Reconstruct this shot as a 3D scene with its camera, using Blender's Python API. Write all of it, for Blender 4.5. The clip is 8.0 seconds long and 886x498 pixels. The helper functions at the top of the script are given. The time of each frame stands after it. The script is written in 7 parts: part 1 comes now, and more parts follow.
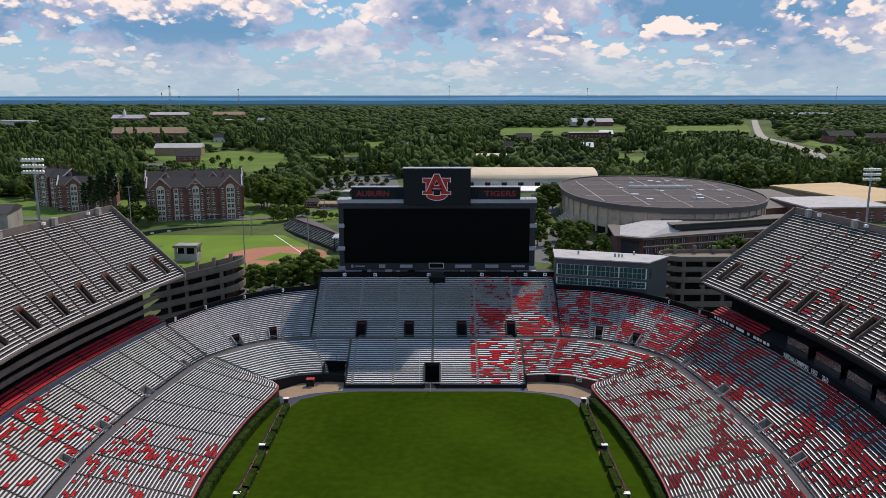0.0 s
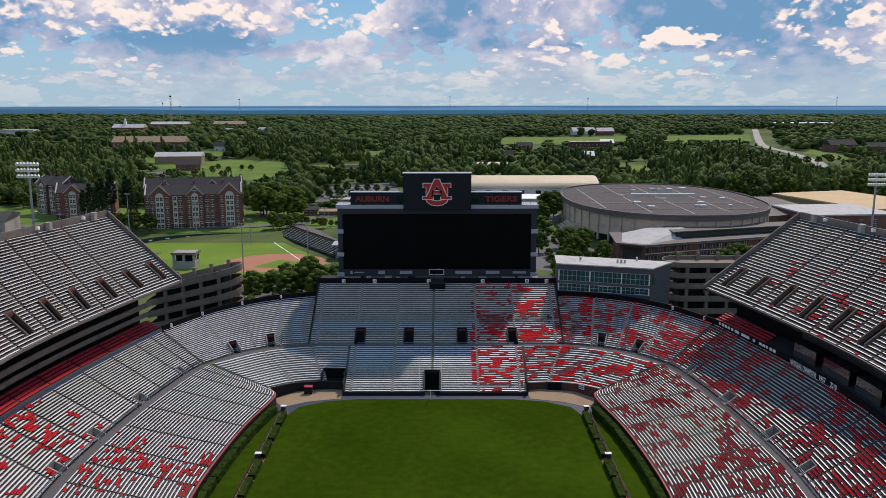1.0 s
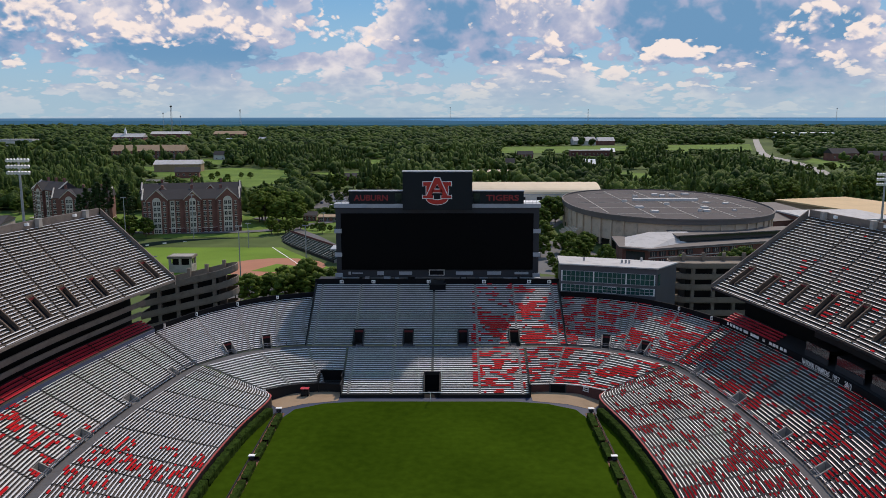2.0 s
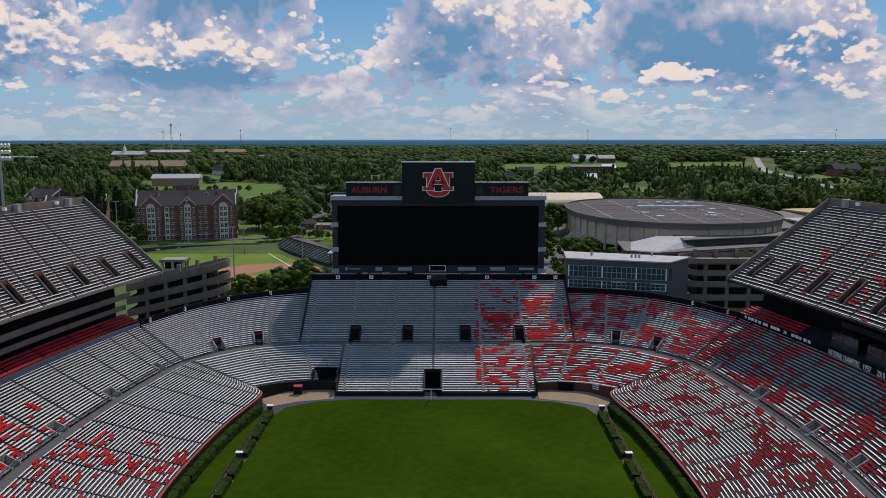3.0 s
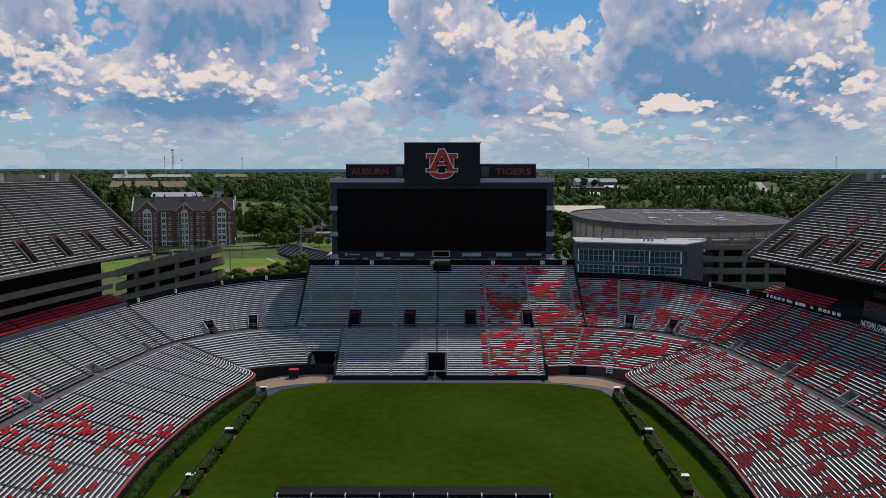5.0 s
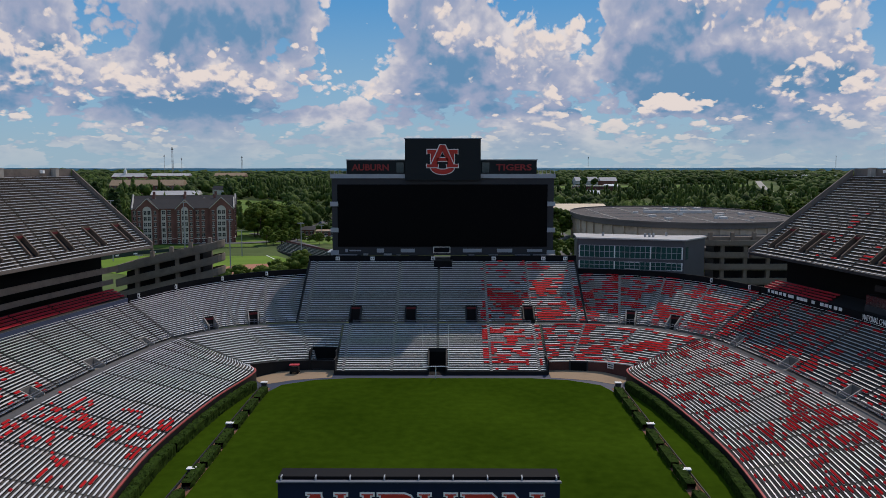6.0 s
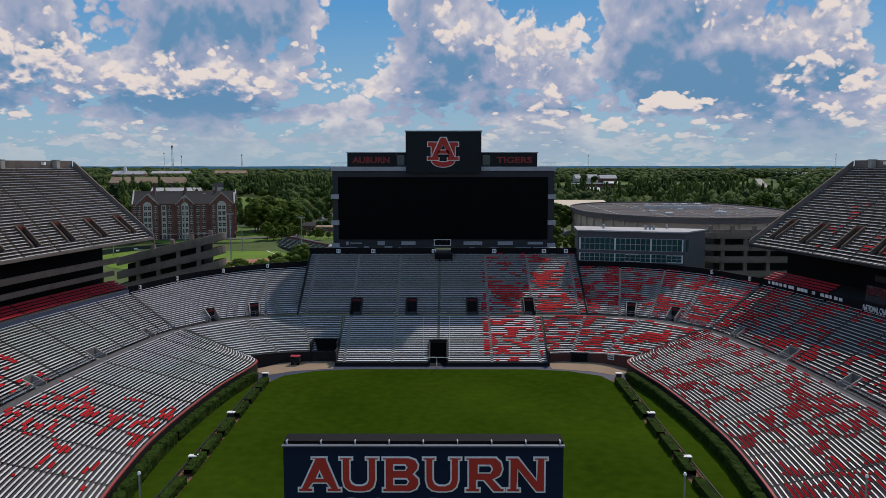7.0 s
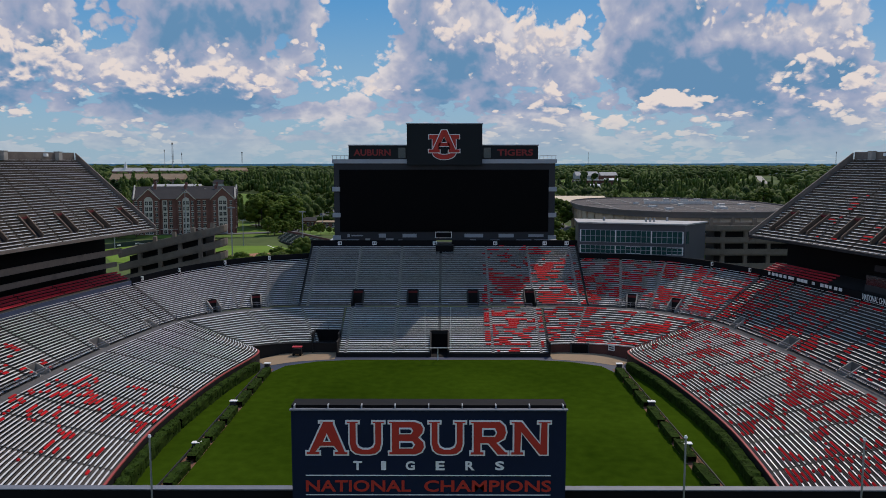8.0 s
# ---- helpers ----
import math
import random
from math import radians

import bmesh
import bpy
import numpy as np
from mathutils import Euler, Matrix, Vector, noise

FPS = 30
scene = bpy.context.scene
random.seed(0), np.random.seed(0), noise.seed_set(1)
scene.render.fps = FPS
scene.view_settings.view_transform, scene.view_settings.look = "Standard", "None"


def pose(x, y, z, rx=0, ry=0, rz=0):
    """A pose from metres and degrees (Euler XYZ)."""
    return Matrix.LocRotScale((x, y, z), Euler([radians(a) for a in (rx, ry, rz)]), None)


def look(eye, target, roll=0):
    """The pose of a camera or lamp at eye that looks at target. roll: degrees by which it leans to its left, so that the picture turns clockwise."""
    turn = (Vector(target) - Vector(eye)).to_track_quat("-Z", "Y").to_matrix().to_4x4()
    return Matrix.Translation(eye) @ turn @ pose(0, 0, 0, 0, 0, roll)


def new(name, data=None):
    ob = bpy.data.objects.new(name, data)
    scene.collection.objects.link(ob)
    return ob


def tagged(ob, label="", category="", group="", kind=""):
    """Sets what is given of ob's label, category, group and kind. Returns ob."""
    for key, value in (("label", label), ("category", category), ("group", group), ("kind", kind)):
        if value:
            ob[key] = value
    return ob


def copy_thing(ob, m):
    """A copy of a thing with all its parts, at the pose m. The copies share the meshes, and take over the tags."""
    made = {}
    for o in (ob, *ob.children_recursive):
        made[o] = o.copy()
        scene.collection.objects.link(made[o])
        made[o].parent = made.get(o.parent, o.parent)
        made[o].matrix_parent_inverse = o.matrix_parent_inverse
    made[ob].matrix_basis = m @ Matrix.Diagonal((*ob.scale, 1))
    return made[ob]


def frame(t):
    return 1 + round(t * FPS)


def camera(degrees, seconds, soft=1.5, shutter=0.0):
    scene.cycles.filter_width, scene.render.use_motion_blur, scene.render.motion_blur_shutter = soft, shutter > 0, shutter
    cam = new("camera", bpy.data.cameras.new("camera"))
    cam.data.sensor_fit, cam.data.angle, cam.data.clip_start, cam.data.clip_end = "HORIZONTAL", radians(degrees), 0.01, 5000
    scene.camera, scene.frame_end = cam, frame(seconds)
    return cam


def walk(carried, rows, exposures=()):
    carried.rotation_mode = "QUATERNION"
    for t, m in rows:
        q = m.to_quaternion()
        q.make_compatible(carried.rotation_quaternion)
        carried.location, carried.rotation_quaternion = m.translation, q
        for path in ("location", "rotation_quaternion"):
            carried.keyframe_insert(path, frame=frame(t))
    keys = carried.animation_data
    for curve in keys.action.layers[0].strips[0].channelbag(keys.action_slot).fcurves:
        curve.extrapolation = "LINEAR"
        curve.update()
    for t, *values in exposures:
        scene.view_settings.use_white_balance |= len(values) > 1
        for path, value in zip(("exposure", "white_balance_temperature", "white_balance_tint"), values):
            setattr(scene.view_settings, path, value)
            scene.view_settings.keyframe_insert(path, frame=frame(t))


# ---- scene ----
# ---------------------------------------------------------------- camera
cam = camera(58.49, 8.0, soft=0.35)
# seconds, eye x, y, z, degrees down, degrees to the right, lean
PATH = [
    (0.0, 2.72, -242.70, 77.67, 11.230, -0.180, -0.06),
    (0.5, 2.78, -241.30, 76.78, 10.870, -0.205, -0.06),
    (1.0, 2.84, -239.90, 75.87, 10.510, -0.230, -0.06),
    (1.5, 2.86, -238.40, 74.93, 10.150, -0.250, -0.06),
    (3.0, 2.42, -226.30, 62.03, 8.110, -0.250, -0.03),
    (3.5, 2.06, -222.40, 58.55, 6.820, -0.220, -0.02),
    (4.0, 1.93, -220.20, 53.95, 5.700, -0.270, -0.03),
    (4.5, 1.78, -218.60, 50.03, 5.840, -0.330, -0.03),
    (6.0, 1.32, -218.00, 47.25, 5.990, -0.300, -0.03),
    (6.5, 1.22, -218.10, 46.50, 6.040, -0.290, -0.03),
    (7.0, 1.10, -218.40, 45.70, 6.110, -0.290, -0.03),
    (7.5, 0.98, -218.80, 44.98, 6.190, -0.300, -0.02),
    (8.0, 0.86, -219.20, 44.27, 6.270, -0.300, -0.02),
]


def sight(row):
    t, x, y, z, down, right, lean = row
    p, q = radians(down), radians(right)
    ahead = Vector((math.sin(q) * math.cos(p), math.cos(q) * math.cos(p), -math.sin(p)))
    return t, look(Vector((x, y, z)), Vector((x, y, z)) + 100 * ahead, lean)


walk(cam, [sight(r) for r in PATH], exposures=[(0.0, 0.03, 7000, 20), (1.5, 0.0, 7000, 20), (3.5, -0.27, 6780, 18), (8.0, -0.30, 6780, 18)])

# ---------------------------------------------------------------- sky and sun
SUN_EL, SUN_AZ = radians(50.8), radians(28.8)
sun_way = Vector((math.sin(SUN_AZ) * math.cos(SUN_EL), math.cos(SUN_AZ) * math.cos(SUN_EL), math.sin(SUN_EL)))
sun = new("sun", bpy.data.lights.new("sun", "SUN"))
sun.data.energy, sun.data.angle, sun.data.color = 3.3, radians(0.5), (1.0, 0.92, 0.78)
sun.matrix_world = look(sun_way * 400, Vector((0, 0, 0)))

world = bpy.data.worlds.new("sky")
scene.world = world
world.use_nodes = True
wt = world.node_tree
wt.nodes.clear()


def wnode(kind, **values):
    n = wt.nodes.new(kind)
    for key, value in values.items():
        n.inputs[key].default_value = value
    return n


def wmath(op, a, b=None, c=None, clamp=False):
    n = wt.nodes.new("ShaderNodeMath")
    n.operation, n.use_clamp = op, clamp
    for k, v in enumerate((a, b, c)):
        if v is None:
            continue
        if isinstance(v, (int, float)):
            n.inputs[k].default_value = v
        else:
            wt.links.new(v, n.inputs[k])
    return n.outputs[0]


def wramp(v, lo, hi):
    n = wt.nodes.new("ShaderNodeMapRange")
    n.interpolation_type = "SMOOTHSTEP"
    n.inputs["From Min"].default_value, n.inputs["From Max"].default_value = lo, hi
    wt.links.new(v, n.inputs["Value"])
    return n.outputs["Result"]


def wmix(f, a, b):
    n = wt.nodes.new("ShaderNodeMix")
    n.data_type = "RGBA"
    if isinstance(f, (int, float)):
        n.inputs["Factor"].default_value = f
    else:
        wt.links.new(f, n.inputs["Factor"])
    for socket, v in ((n.inputs[6], a), (n.inputs[7], b)):
        if isinstance(v, tuple):
            socket.default_value = (*v, 1)
        else:
            wt.links.new(v, socket)
    return n.outputs[2]


def wnoise(vector, scale, detail=6.0, rough=0.55):
    n = wt.nodes.new("ShaderNodeTexNoise")
    n.inputs["Scale"].default_value, n.inputs["Detail"].default_value, n.inputs["Roughness"].default_value = scale, detail, rough
    wt.links.new(vector, n.inputs["Vector"])
    return n.outputs["Fac"]


def sky_world():
    air = wt.nodes.new("ShaderNodeTexSky")
    air.sky_type, air.sun_disc = "NISHITA", False
    air.sun_elevation, air.sun_rotation = SUN_EL, SUN_AZ
    air.air_density, air.dust_density, air.ozone_density = 1.0, 1.2, 1.5
    dim = wt.nodes.new("ShaderNodeVectorMath")
    dim.operation = "SCALE"
    dim.inputs["Scale"].default_value = 0.085
    wt.links.new(air.outputs[0], dim.inputs[0])
    way = wt.nodes.new("ShaderNodeTexCoord").outputs["Generated"]
    cut = wt.nodes.new("ShaderNodeSeparateXYZ")
    wt.links.new(way, cut.inputs[0])
    x, y, z = cut.outputs
    flat = wmath("SQRT", wmath("ADD", wmath("MULTIPLY", x, x), wmath("MULTIPLY", y, y)))
    az = wmath("ARCTAN2", x, y)                       # to the right of straight ahead, radians
    el = wmath("ARCTAN2", z, flat)

    def heaps(spots, e2):
        total = None
        for a0, e0, wa, we, gain in spots:
            da = wmath("DIVIDE", wmath("SUBTRACT", az, a0), wa)
            de = wmath("DIVIDE", wmath("SUBTRACT", e2, e0), we)
            g = wmath("EXPONENT", wmath("MULTIPLY", wmath("ADD", wmath("MULTIPLY", da, da), wmath("MULTIPLY", de, de)), -1.0))
            g = wmath("MULTIPLY", g, gain)
            total = g if total is None else wmath("ADD", total, g)
        return total

    def puffs(vector, scale):
        n = wt.nodes.new("ShaderNodeTexVoronoi")
        n.feature = "SMOOTH_F1"
        n.inputs["Scale"].default_value, n.inputs["Smoothness"].default_value = scale, 0.35
        wt.links.new(vector, n.inputs["Vector"])
        return wmath("SUBTRACT", 0.5, n.outputs["Distance"])

    def relief(up, seed, spots, size):
        """Cloud density, lumpy like cumulus and flattened towards the horizon."""
        e2 = wmath("ADD", el, up)
        deep = wmath("LOGARITHM", wmath("MAXIMUM", wmath("ADD", e2, 0.055), 0.002), math.e)
        at = wt.nodes.new("ShaderNodeCombineXYZ")
        wt.links.new(wmath("MULTIPLY", az, 2.3 * size), at.inputs[0])
        wt.links.new(wmath("MULTIPLY", deep, 0.52 * size), at.inputs[1])
        at.inputs[2].default_value = seed
        bend = wt.nodes.new("ShaderNodeTexNoise")
        bend.inputs["Scale"].default_value, bend.inputs["Detail"].default_value = 9.0, 5.0
        wt.links.new(at.outputs[0], bend.inputs["Vector"])
        shift = wt.nodes.new("ShaderNodeVectorMath")
        shift.operation = "MULTIPLY_ADD"
        wt.links.new(bend.outputs["Color"], shift.inputs[0])
        shift.inputs[1].default_value = (0.06, 0.06, 0.0)
        wt.links.new(at.outputs[0], shift.inputs[2])
        p = shift.outputs[0]
        v = wmath("MULTIPLY", wnoise(p, 3.3, 2.0, 0.5), 0.55)
        v = wmath("ADD", v, wmath("MULTIPLY", wnoise(p, 10.0, 10.0, 0.58), 0.32))
        for scale, gain in ((13.0, 0.17), (32.0, 0.10), (75.0, 0.035)):
            v = wmath("ADD", v, wmath("MULTIPLY", puffs(p, scale), gain))
        return wmath("ADD", v, heaps(spots, e2))

    def shaded(lit, white):
        c = wmix(wramp(lit, 0.0, 0.42), (0.15, 0.36, 0.60), (0.40, 0.50, 0.70))
        return wmix(wramp(lit, 0.36, 1.0), c, white)

    # the broad deck behind
    here, above = relief(0.0, 1.37, CLOUDS, 1.0), relief(0.030, 1.37, CLOUDS, 1.0)
    mask = wramp(here, 0.382, 0.420)
    lit = wmath("MULTIPLY", wmath("SUBTRACT", here, above), 2.4)
    lit = wmath("ADD", wmath("ADD", lit, wmath("MULTIPLY", wramp(here, 0.56, 0.42), 0.40)), 0.26)
    lit = wmath("SUBTRACT", lit, heaps(SHADE, el), clamp=True)
    cloud = shaded(lit, (0.92, 0.92, 0.93))
    # bright heaps before it, their bases melting away
    here2, near2, above2 = relief(0.0, 6.2, PUFFS, 1.25), relief(0.006, 6.2, PUFFS, 1.25), relief(0.020, 6.2, PUFFS, 1.25)
    lit2 = wmath("ADD", wmath("MULTIPLY", wmath("SUBTRACT", here2, above2), 3.6), wmath("MULTIPLY", wmath("SUBTRACT", here2, near2), 5.0))
    lit2 = wmath("ADD", wmath("ADD", lit2, wmath("MULTIPLY", wramp(here2, 0.62, 0.49), 0.55)), 0.22, clamp=True)
    mask2 = wmath("MULTIPLY", wramp(here2, 0.490, 0.535), wramp(lit2, 0.0, 0.80))
    cloud2 = shaded(lit2, (0.98, 0.93, 0.88))
    clear = wmix(wramp(el, 0.02, 0.26), (0.32, 0.62, 0.84), (0.030, 0.36, 0.82))
    clear = wmix(0.12, clear, dim.outputs[0])
    high = wramp(el, 0.65, 0.35)                       # overhead the deck breaks up
    sky = wmix(wmath("MULTIPLY", mask, wmath("ADD", wmath("MULTIPLY", high, 0.40), 0.60)), clear, cloud)
    sky = wmix(wmath("MULTIPLY", mask2, high), sky, cloud2)
    haze = wramp(el, 0.075, 0.0)
    sky = wmix(wmath("MULTIPLY", haze, 0.80), sky, (0.40, 0.60, 0.72))
    land = wmix(wramp(el, -0.016, -0.002), (0.03, 0.08, 0.11), (0.08, 0.22, 0.40))
    sky = wmix(wramp(el, -0.0052, -0.0034), land, sky)
    glow = wt.nodes.new("ShaderNodeBackground")
    wt.links.new(sky, glow.inputs[0])
    glow.inputs[1].default_value = 0.92
    out = wt.nodes.new("ShaderNodeOutputWorld")
    wt.links.new(glow.outputs[0], out.inputs[0])


# heaps and gaps of the cloud deck: bearing, height (radians), half-widths, more or less cloud
CLOUDS = [
    (-0.105, 0.175, 0.045, 0.055, -0.24), (-0.10, 0.26, 0.035, 0.05, -0.22), (0.13, 0.200, 0.075, 0.022, -0.20),
    (-0.41, 0.160, 0.035, 0.035, -0.12), (0.51, 0.150, 0.030, 0.040, -0.14),
    (0.00, 0.160, 0.055, 0.075, 0.14), (0.09, 0.125, 0.090, 0.045, 0.12), (0.30, 0.125, 0.100, 0.045, 0.20),
    (-0.30, 0.110, 0.100, 0.030, 0.16), (-0.28, 0.185, 0.110, 0.045, 0.14), (-0.49, 0.140, 0.060, 0.070, 0.14),
    (0.33, 0.215, 0.140, 0.025, 0.14), (0.27, 0.072, 0.035, 0.012, 0.16), (0.45, 0.12, 0.05, 0.04, 0.10),
]
SHADE = [
    (0.31, 0.115, 0.085, 0.032, 0.42), (-0.29, 0.180, 0.110, 0.050, 0.32), (-0.50, 0.190, 0.080, 0.060, 0.15), (-0.27, 0.068, 0.120, 0.014, 0.40), (-0.02, 0.130, 0.040, 0.030, 0.15),
    (0.13, 0.066, 0.120, 0.008, 0.35), (0.47, 0.105, 0.060, 0.020, 0.35), (-0.45, 0.085, 0.080, 0.025, 0.30), (0.33, 0.205, 0.120, 0.010, 0.30),
]
PUFFS = [
    (-0.31, 0.100, 0.100, 0.020, 0.15), (0.08, 0.130, 0.090, 0.050, 0.11), (0.28, 0.070, 0.035, 0.012, 0.18), (-0.48, 0.140, 0.070, 0.070, 0.06), (0.48, 0.130, 0.060, 0.060, 0.10),
    (-0.09, 0.090, 0.060, 0.030, 0.10), (-0.16, 0.190, 0.030, 0.060, 0.12), (0.0, 0.200, 0.030, 0.060, 0.10), (0.34, 0.200, 0.150, 0.015, 0.10),
    (-0.105, 0.190, 0.035, 0.080, -0.35), (0.13, 0.215, 0.070, 0.022, -0.25), (-0.27, 0.175, 0.090, 0.030, -0.14), (0.31, 0.115, 0.075, 0.025, -0.28), (-0.27, 0.062, 0.14, 0.012, -0.15),
]
sky_world()

# ---------------------------------------------------------------- materials


def material(name, color, rough=0.7, metal=0.0, vary=0.18, coarse=0.15, fine=3.0, bump=0.0, scatter=0.0, second=None, stain=0.0, spec=0.5):
    """A surface with broad blotches, fine grain and, where given, a second colour, stains and relief."""
    m = bpy.data.materials.new(name)
    m.use_nodes = True
    t = m.node_tree
    b = t.nodes["Principled BSDF"]
    b.inputs["Roughness"].default_value, b.inputs["Metallic"].default_value = rough, metal
    b.inputs["Specular IOR Level"].default_value = spec
    geo = t.nodes.new("ShaderNodeNewGeometry")

    def grain(scale, detail):
        n = t.nodes.new("ShaderNodeTexNoise")
        n.inputs["Scale"].default_value, n.inputs["Detail"].default_value = scale, detail
        t.links.new(geo.outputs["Position"], n.inputs["Vector"])
        return n.outputs["Fac"]

    def calc(op, a, b2, clamp=False):
        n = t.nodes.new("ShaderNodeMath")
        n.operation, n.use_clamp = op, clamp
        for k, v in enumerate((a, b2)):
            if isinstance(v, (int, float)):
                n.inputs[k].default_value = v
            else:
                t.links.new(v, n.inputs[k])
        return n.outputs[0]

    broad, small = grain(coarse, 4.0), grain(fine, 5.0)
    f = calc("ADD", calc("MULTIPLY", broad, 0.6), calc("MULTIPLY", small, 0.4))
    f = calc("MULTIPLY", calc("SUBTRACT", f, 0.28), 2.3, True)
    if scatter:
        info = t.nodes.new("ShaderNodeObjectInfo")
        f = calc("ADD", f, calc("MULTIPLY", calc("SUBTRACT", info.outputs["Random"], 0.5), scatter), True)
    mix = t.nodes.new("ShaderNodeMix")
    mix.data_type = "RGBA"
    lo = tuple(c * (1 - vary) for c in color)
    hi = tuple(min(1, c * (1 + vary)) for c in (second or color))
    mix.inputs[6].default_value, mix.inputs[7].default_value = (*lo, 1), (*hi, 1)
    t.links.new(f, mix.inputs["Factor"])
    col = mix.outputs[2]
    if stain:
        m2 = t.nodes.new("ShaderNodeMix")
        m2.data_type = "RGBA"
        r = t.nodes.new("ShaderNodeMapRange")
        r.inputs["From Min"].default_value, r.inputs["From Max"].default_value = 0.52, 0.75
        r.inputs["To Max"].default_value = stain
        t.links.new(grain(coarse * 3.3, 7.0), r.inputs["Value"])
        t.links.new(r.outputs[0], m2.inputs["Factor"])
        t.links.new(col, m2.inputs[6])
        m2.inputs[7].default_value = (*(c * 0.35 for c in color), 1)
        col = m2.outputs[2]
    t.links.new(col, b.inputs["Base Color"])
    if bump:
        bp = t.nodes.new("ShaderNodeBump")
        bp.inputs["Strength"].default_value, bp.inputs["Distance"].default_value = 0.5, bump
        t.links.new(small, bp.inputs["Height"])
        t.links.new(bp.outputs[0], b.inputs["Normal"])
    return m


CONCRETE = material("concrete", (0.30, 0.28, 0.25), 0.85, vary=0.2, coarse=0.08, fine=1.6, stain=0.5)
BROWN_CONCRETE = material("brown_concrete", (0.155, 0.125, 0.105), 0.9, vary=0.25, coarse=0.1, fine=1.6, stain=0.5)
RUST_WALL = material("rust_wall", (0.125, 0.085, 0.060), 0.9, vary=0.3, coarse=0.4, fine=3.0, stain=0.4)
# brown deck concrete, darkened as well for the shade between bench rows
DECK_STEP = material("deck_concrete_row_shade", (0.095, 0.076, 0.062), 0.9, vary=0.3, coarse=0.12, fine=2.0, stain=0.5, spec=0.2)
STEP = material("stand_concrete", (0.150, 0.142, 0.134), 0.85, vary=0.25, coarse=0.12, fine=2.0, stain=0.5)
# browner than STEP, and darker to carry the shaded gaps between side rows
SIDE_STEP = material("brown_concrete_row_shade", (0.072, 0.064, 0.060), 0.9, vary=0.3, coarse=0.12, fine=2.0, stain=0.5, spec=0.2)
AISLE = material("aisle_concrete", (0.36, 0.35, 0.33), 0.85, vary=0.2, coarse=0.3, fine=2.0, stain=0.3)
BENCH = material("bench_aluminium", (0.70, 0.70, 0.70), 0.5, 0.12, vary=0.16, coarse=0.3, fine=4.0, scatter=0.5)
SEAT_RED = material("orange_red_plastic", (0.42, 0.009, 0.012), 0.7, vary=0.3, coarse=0.4, fine=5.0, spec=0.05, scatter=0.6)
SEAT_DEEP = material("deep_red_plastic", (0.45, 0.02, 0.03), 0.5, vary=0.2, coarse=0.4, fine=5.0)
TURF = material("field_turf", (0.021, 0.046, 0.0030), 1.0, vary=0.28, coarse=0.03, fine=0.5, second=(0.032, 0.060, 0.0040), spec=0.0)
LAWN = material("lawn", (0.075, 0.145, 0.025), 0.9, vary=0.25, coarse=0.03, fine=0.5, second=(0.12, 0.18, 0.035), spec=0.1)
LAND = material("land", (0.045, 0.075, 0.025), 0.95, vary=0.35, coarse=0.006, fine=0.08, second=(0.09, 0.12, 0.04), spec=0.1)
NAVY = material("navy_paint", (0.012, 0.025, 0.06), 0.6, vary=0.2)
# dark steel; also the painted shade in passages, ramps and under the decks
DARK = material("dark_steel_and_shade", (0.014, 0.014, 0.015), 0.6, vary=0.2, coarse=0.3, spec=0.25)
SLATE = material("slate_panel", (0.034, 0.036, 0.040), 0.6, vary=0.12, coarse=0.1, fine=1.0, spec=0.25)
DEEP = material("deep_green_panel", (0.009, 0.013, 0.015), 0.55, vary=0.1, coarse=0.1, spec=0.2)
SCREEN = material("led_screen", (0.002, 0.002, 0.0022), 0.7, vary=0.1, spec=0.08)
ASH = material("light_grey_panel", (0.32, 0.34, 0.36), 0.6, vary=0.12, coarse=0.3)
HEDGE = material("hedge_leaf", (0.009, 0.022, 0.003), 0.9, vary=0.45, coarse=0.6, fine=3.0, second=(0.024, 0.046, 0.006), spec=0.05)
APRON = material("tan_concrete", (0.28, 0.195, 0.12), 0.9, vary=0.12, coarse=0.1, stain=0.3)
STEEL = material("galvanised_steel", (0.35, 0.36, 0.38), 0.45, 0.7, vary=0.15)
WHITE = material("white_paint", (0.78, 0.78, 0.76), 0.6, vary=0.08)
SIGN_RED = material("sign_red", (0.48, 0.035, 0.022), 0.5, vary=0.08, spec=0.3)
DULL_RED = material("unlit_red_letter", (0.24, 0.018, 0.016), 0.6, vary=0.12)
SIGN_BLUE = material("sign_navy", (0.007, 0.014, 0.036), 0.6, vary=0.15, coarse=0.3, spec=0.15)
GLASS_DARK = material("tinted_glass", (0.01, 0.02, 0.022), 0.08, 0.0, vary=0.2, spec=0.8)

# ---------------------------------------------------------------- builders


def thing(name, label, category, at=(0, 0, 0), group="", kind=""):
    ob = new(name)
    ob.matrix_world = Matrix.Translation(at)
    return tagged(ob, label, category, group, kind)


def mesh(name, verts, faces, mat):
    me = bpy.data.meshes.new(name)
    me.from_pydata([tuple(v) for v in verts], [], faces)
    me.materials.append(mat)
    me.update()
    return me


def part(name, data, mat, parent, label="", kind=""):
    """Links a mesh, a bmesh or (vertices, faces) as one object under a thing or a part; coordinates are of the place."""
    if isinstance(data, bmesh.types.BMesh):
        me = bpy.data.meshes.new(name)
        data.to_mesh(me)
        data.free()
        me.materials.append(mat)
    elif isinstance(data, tuple):
        me = mesh(name, data[0], data[1], mat)
    else:
        me = data
    ob = new(name, me)
    if parent is not None:
        ob.parent = parent
        if parent.parent is None:
            ob.matrix_parent_inverse = parent.matrix_basis.inverted()
    if label:
        ob["label"] = label
    if kind:
        ob["kind"] = kind
    return ob


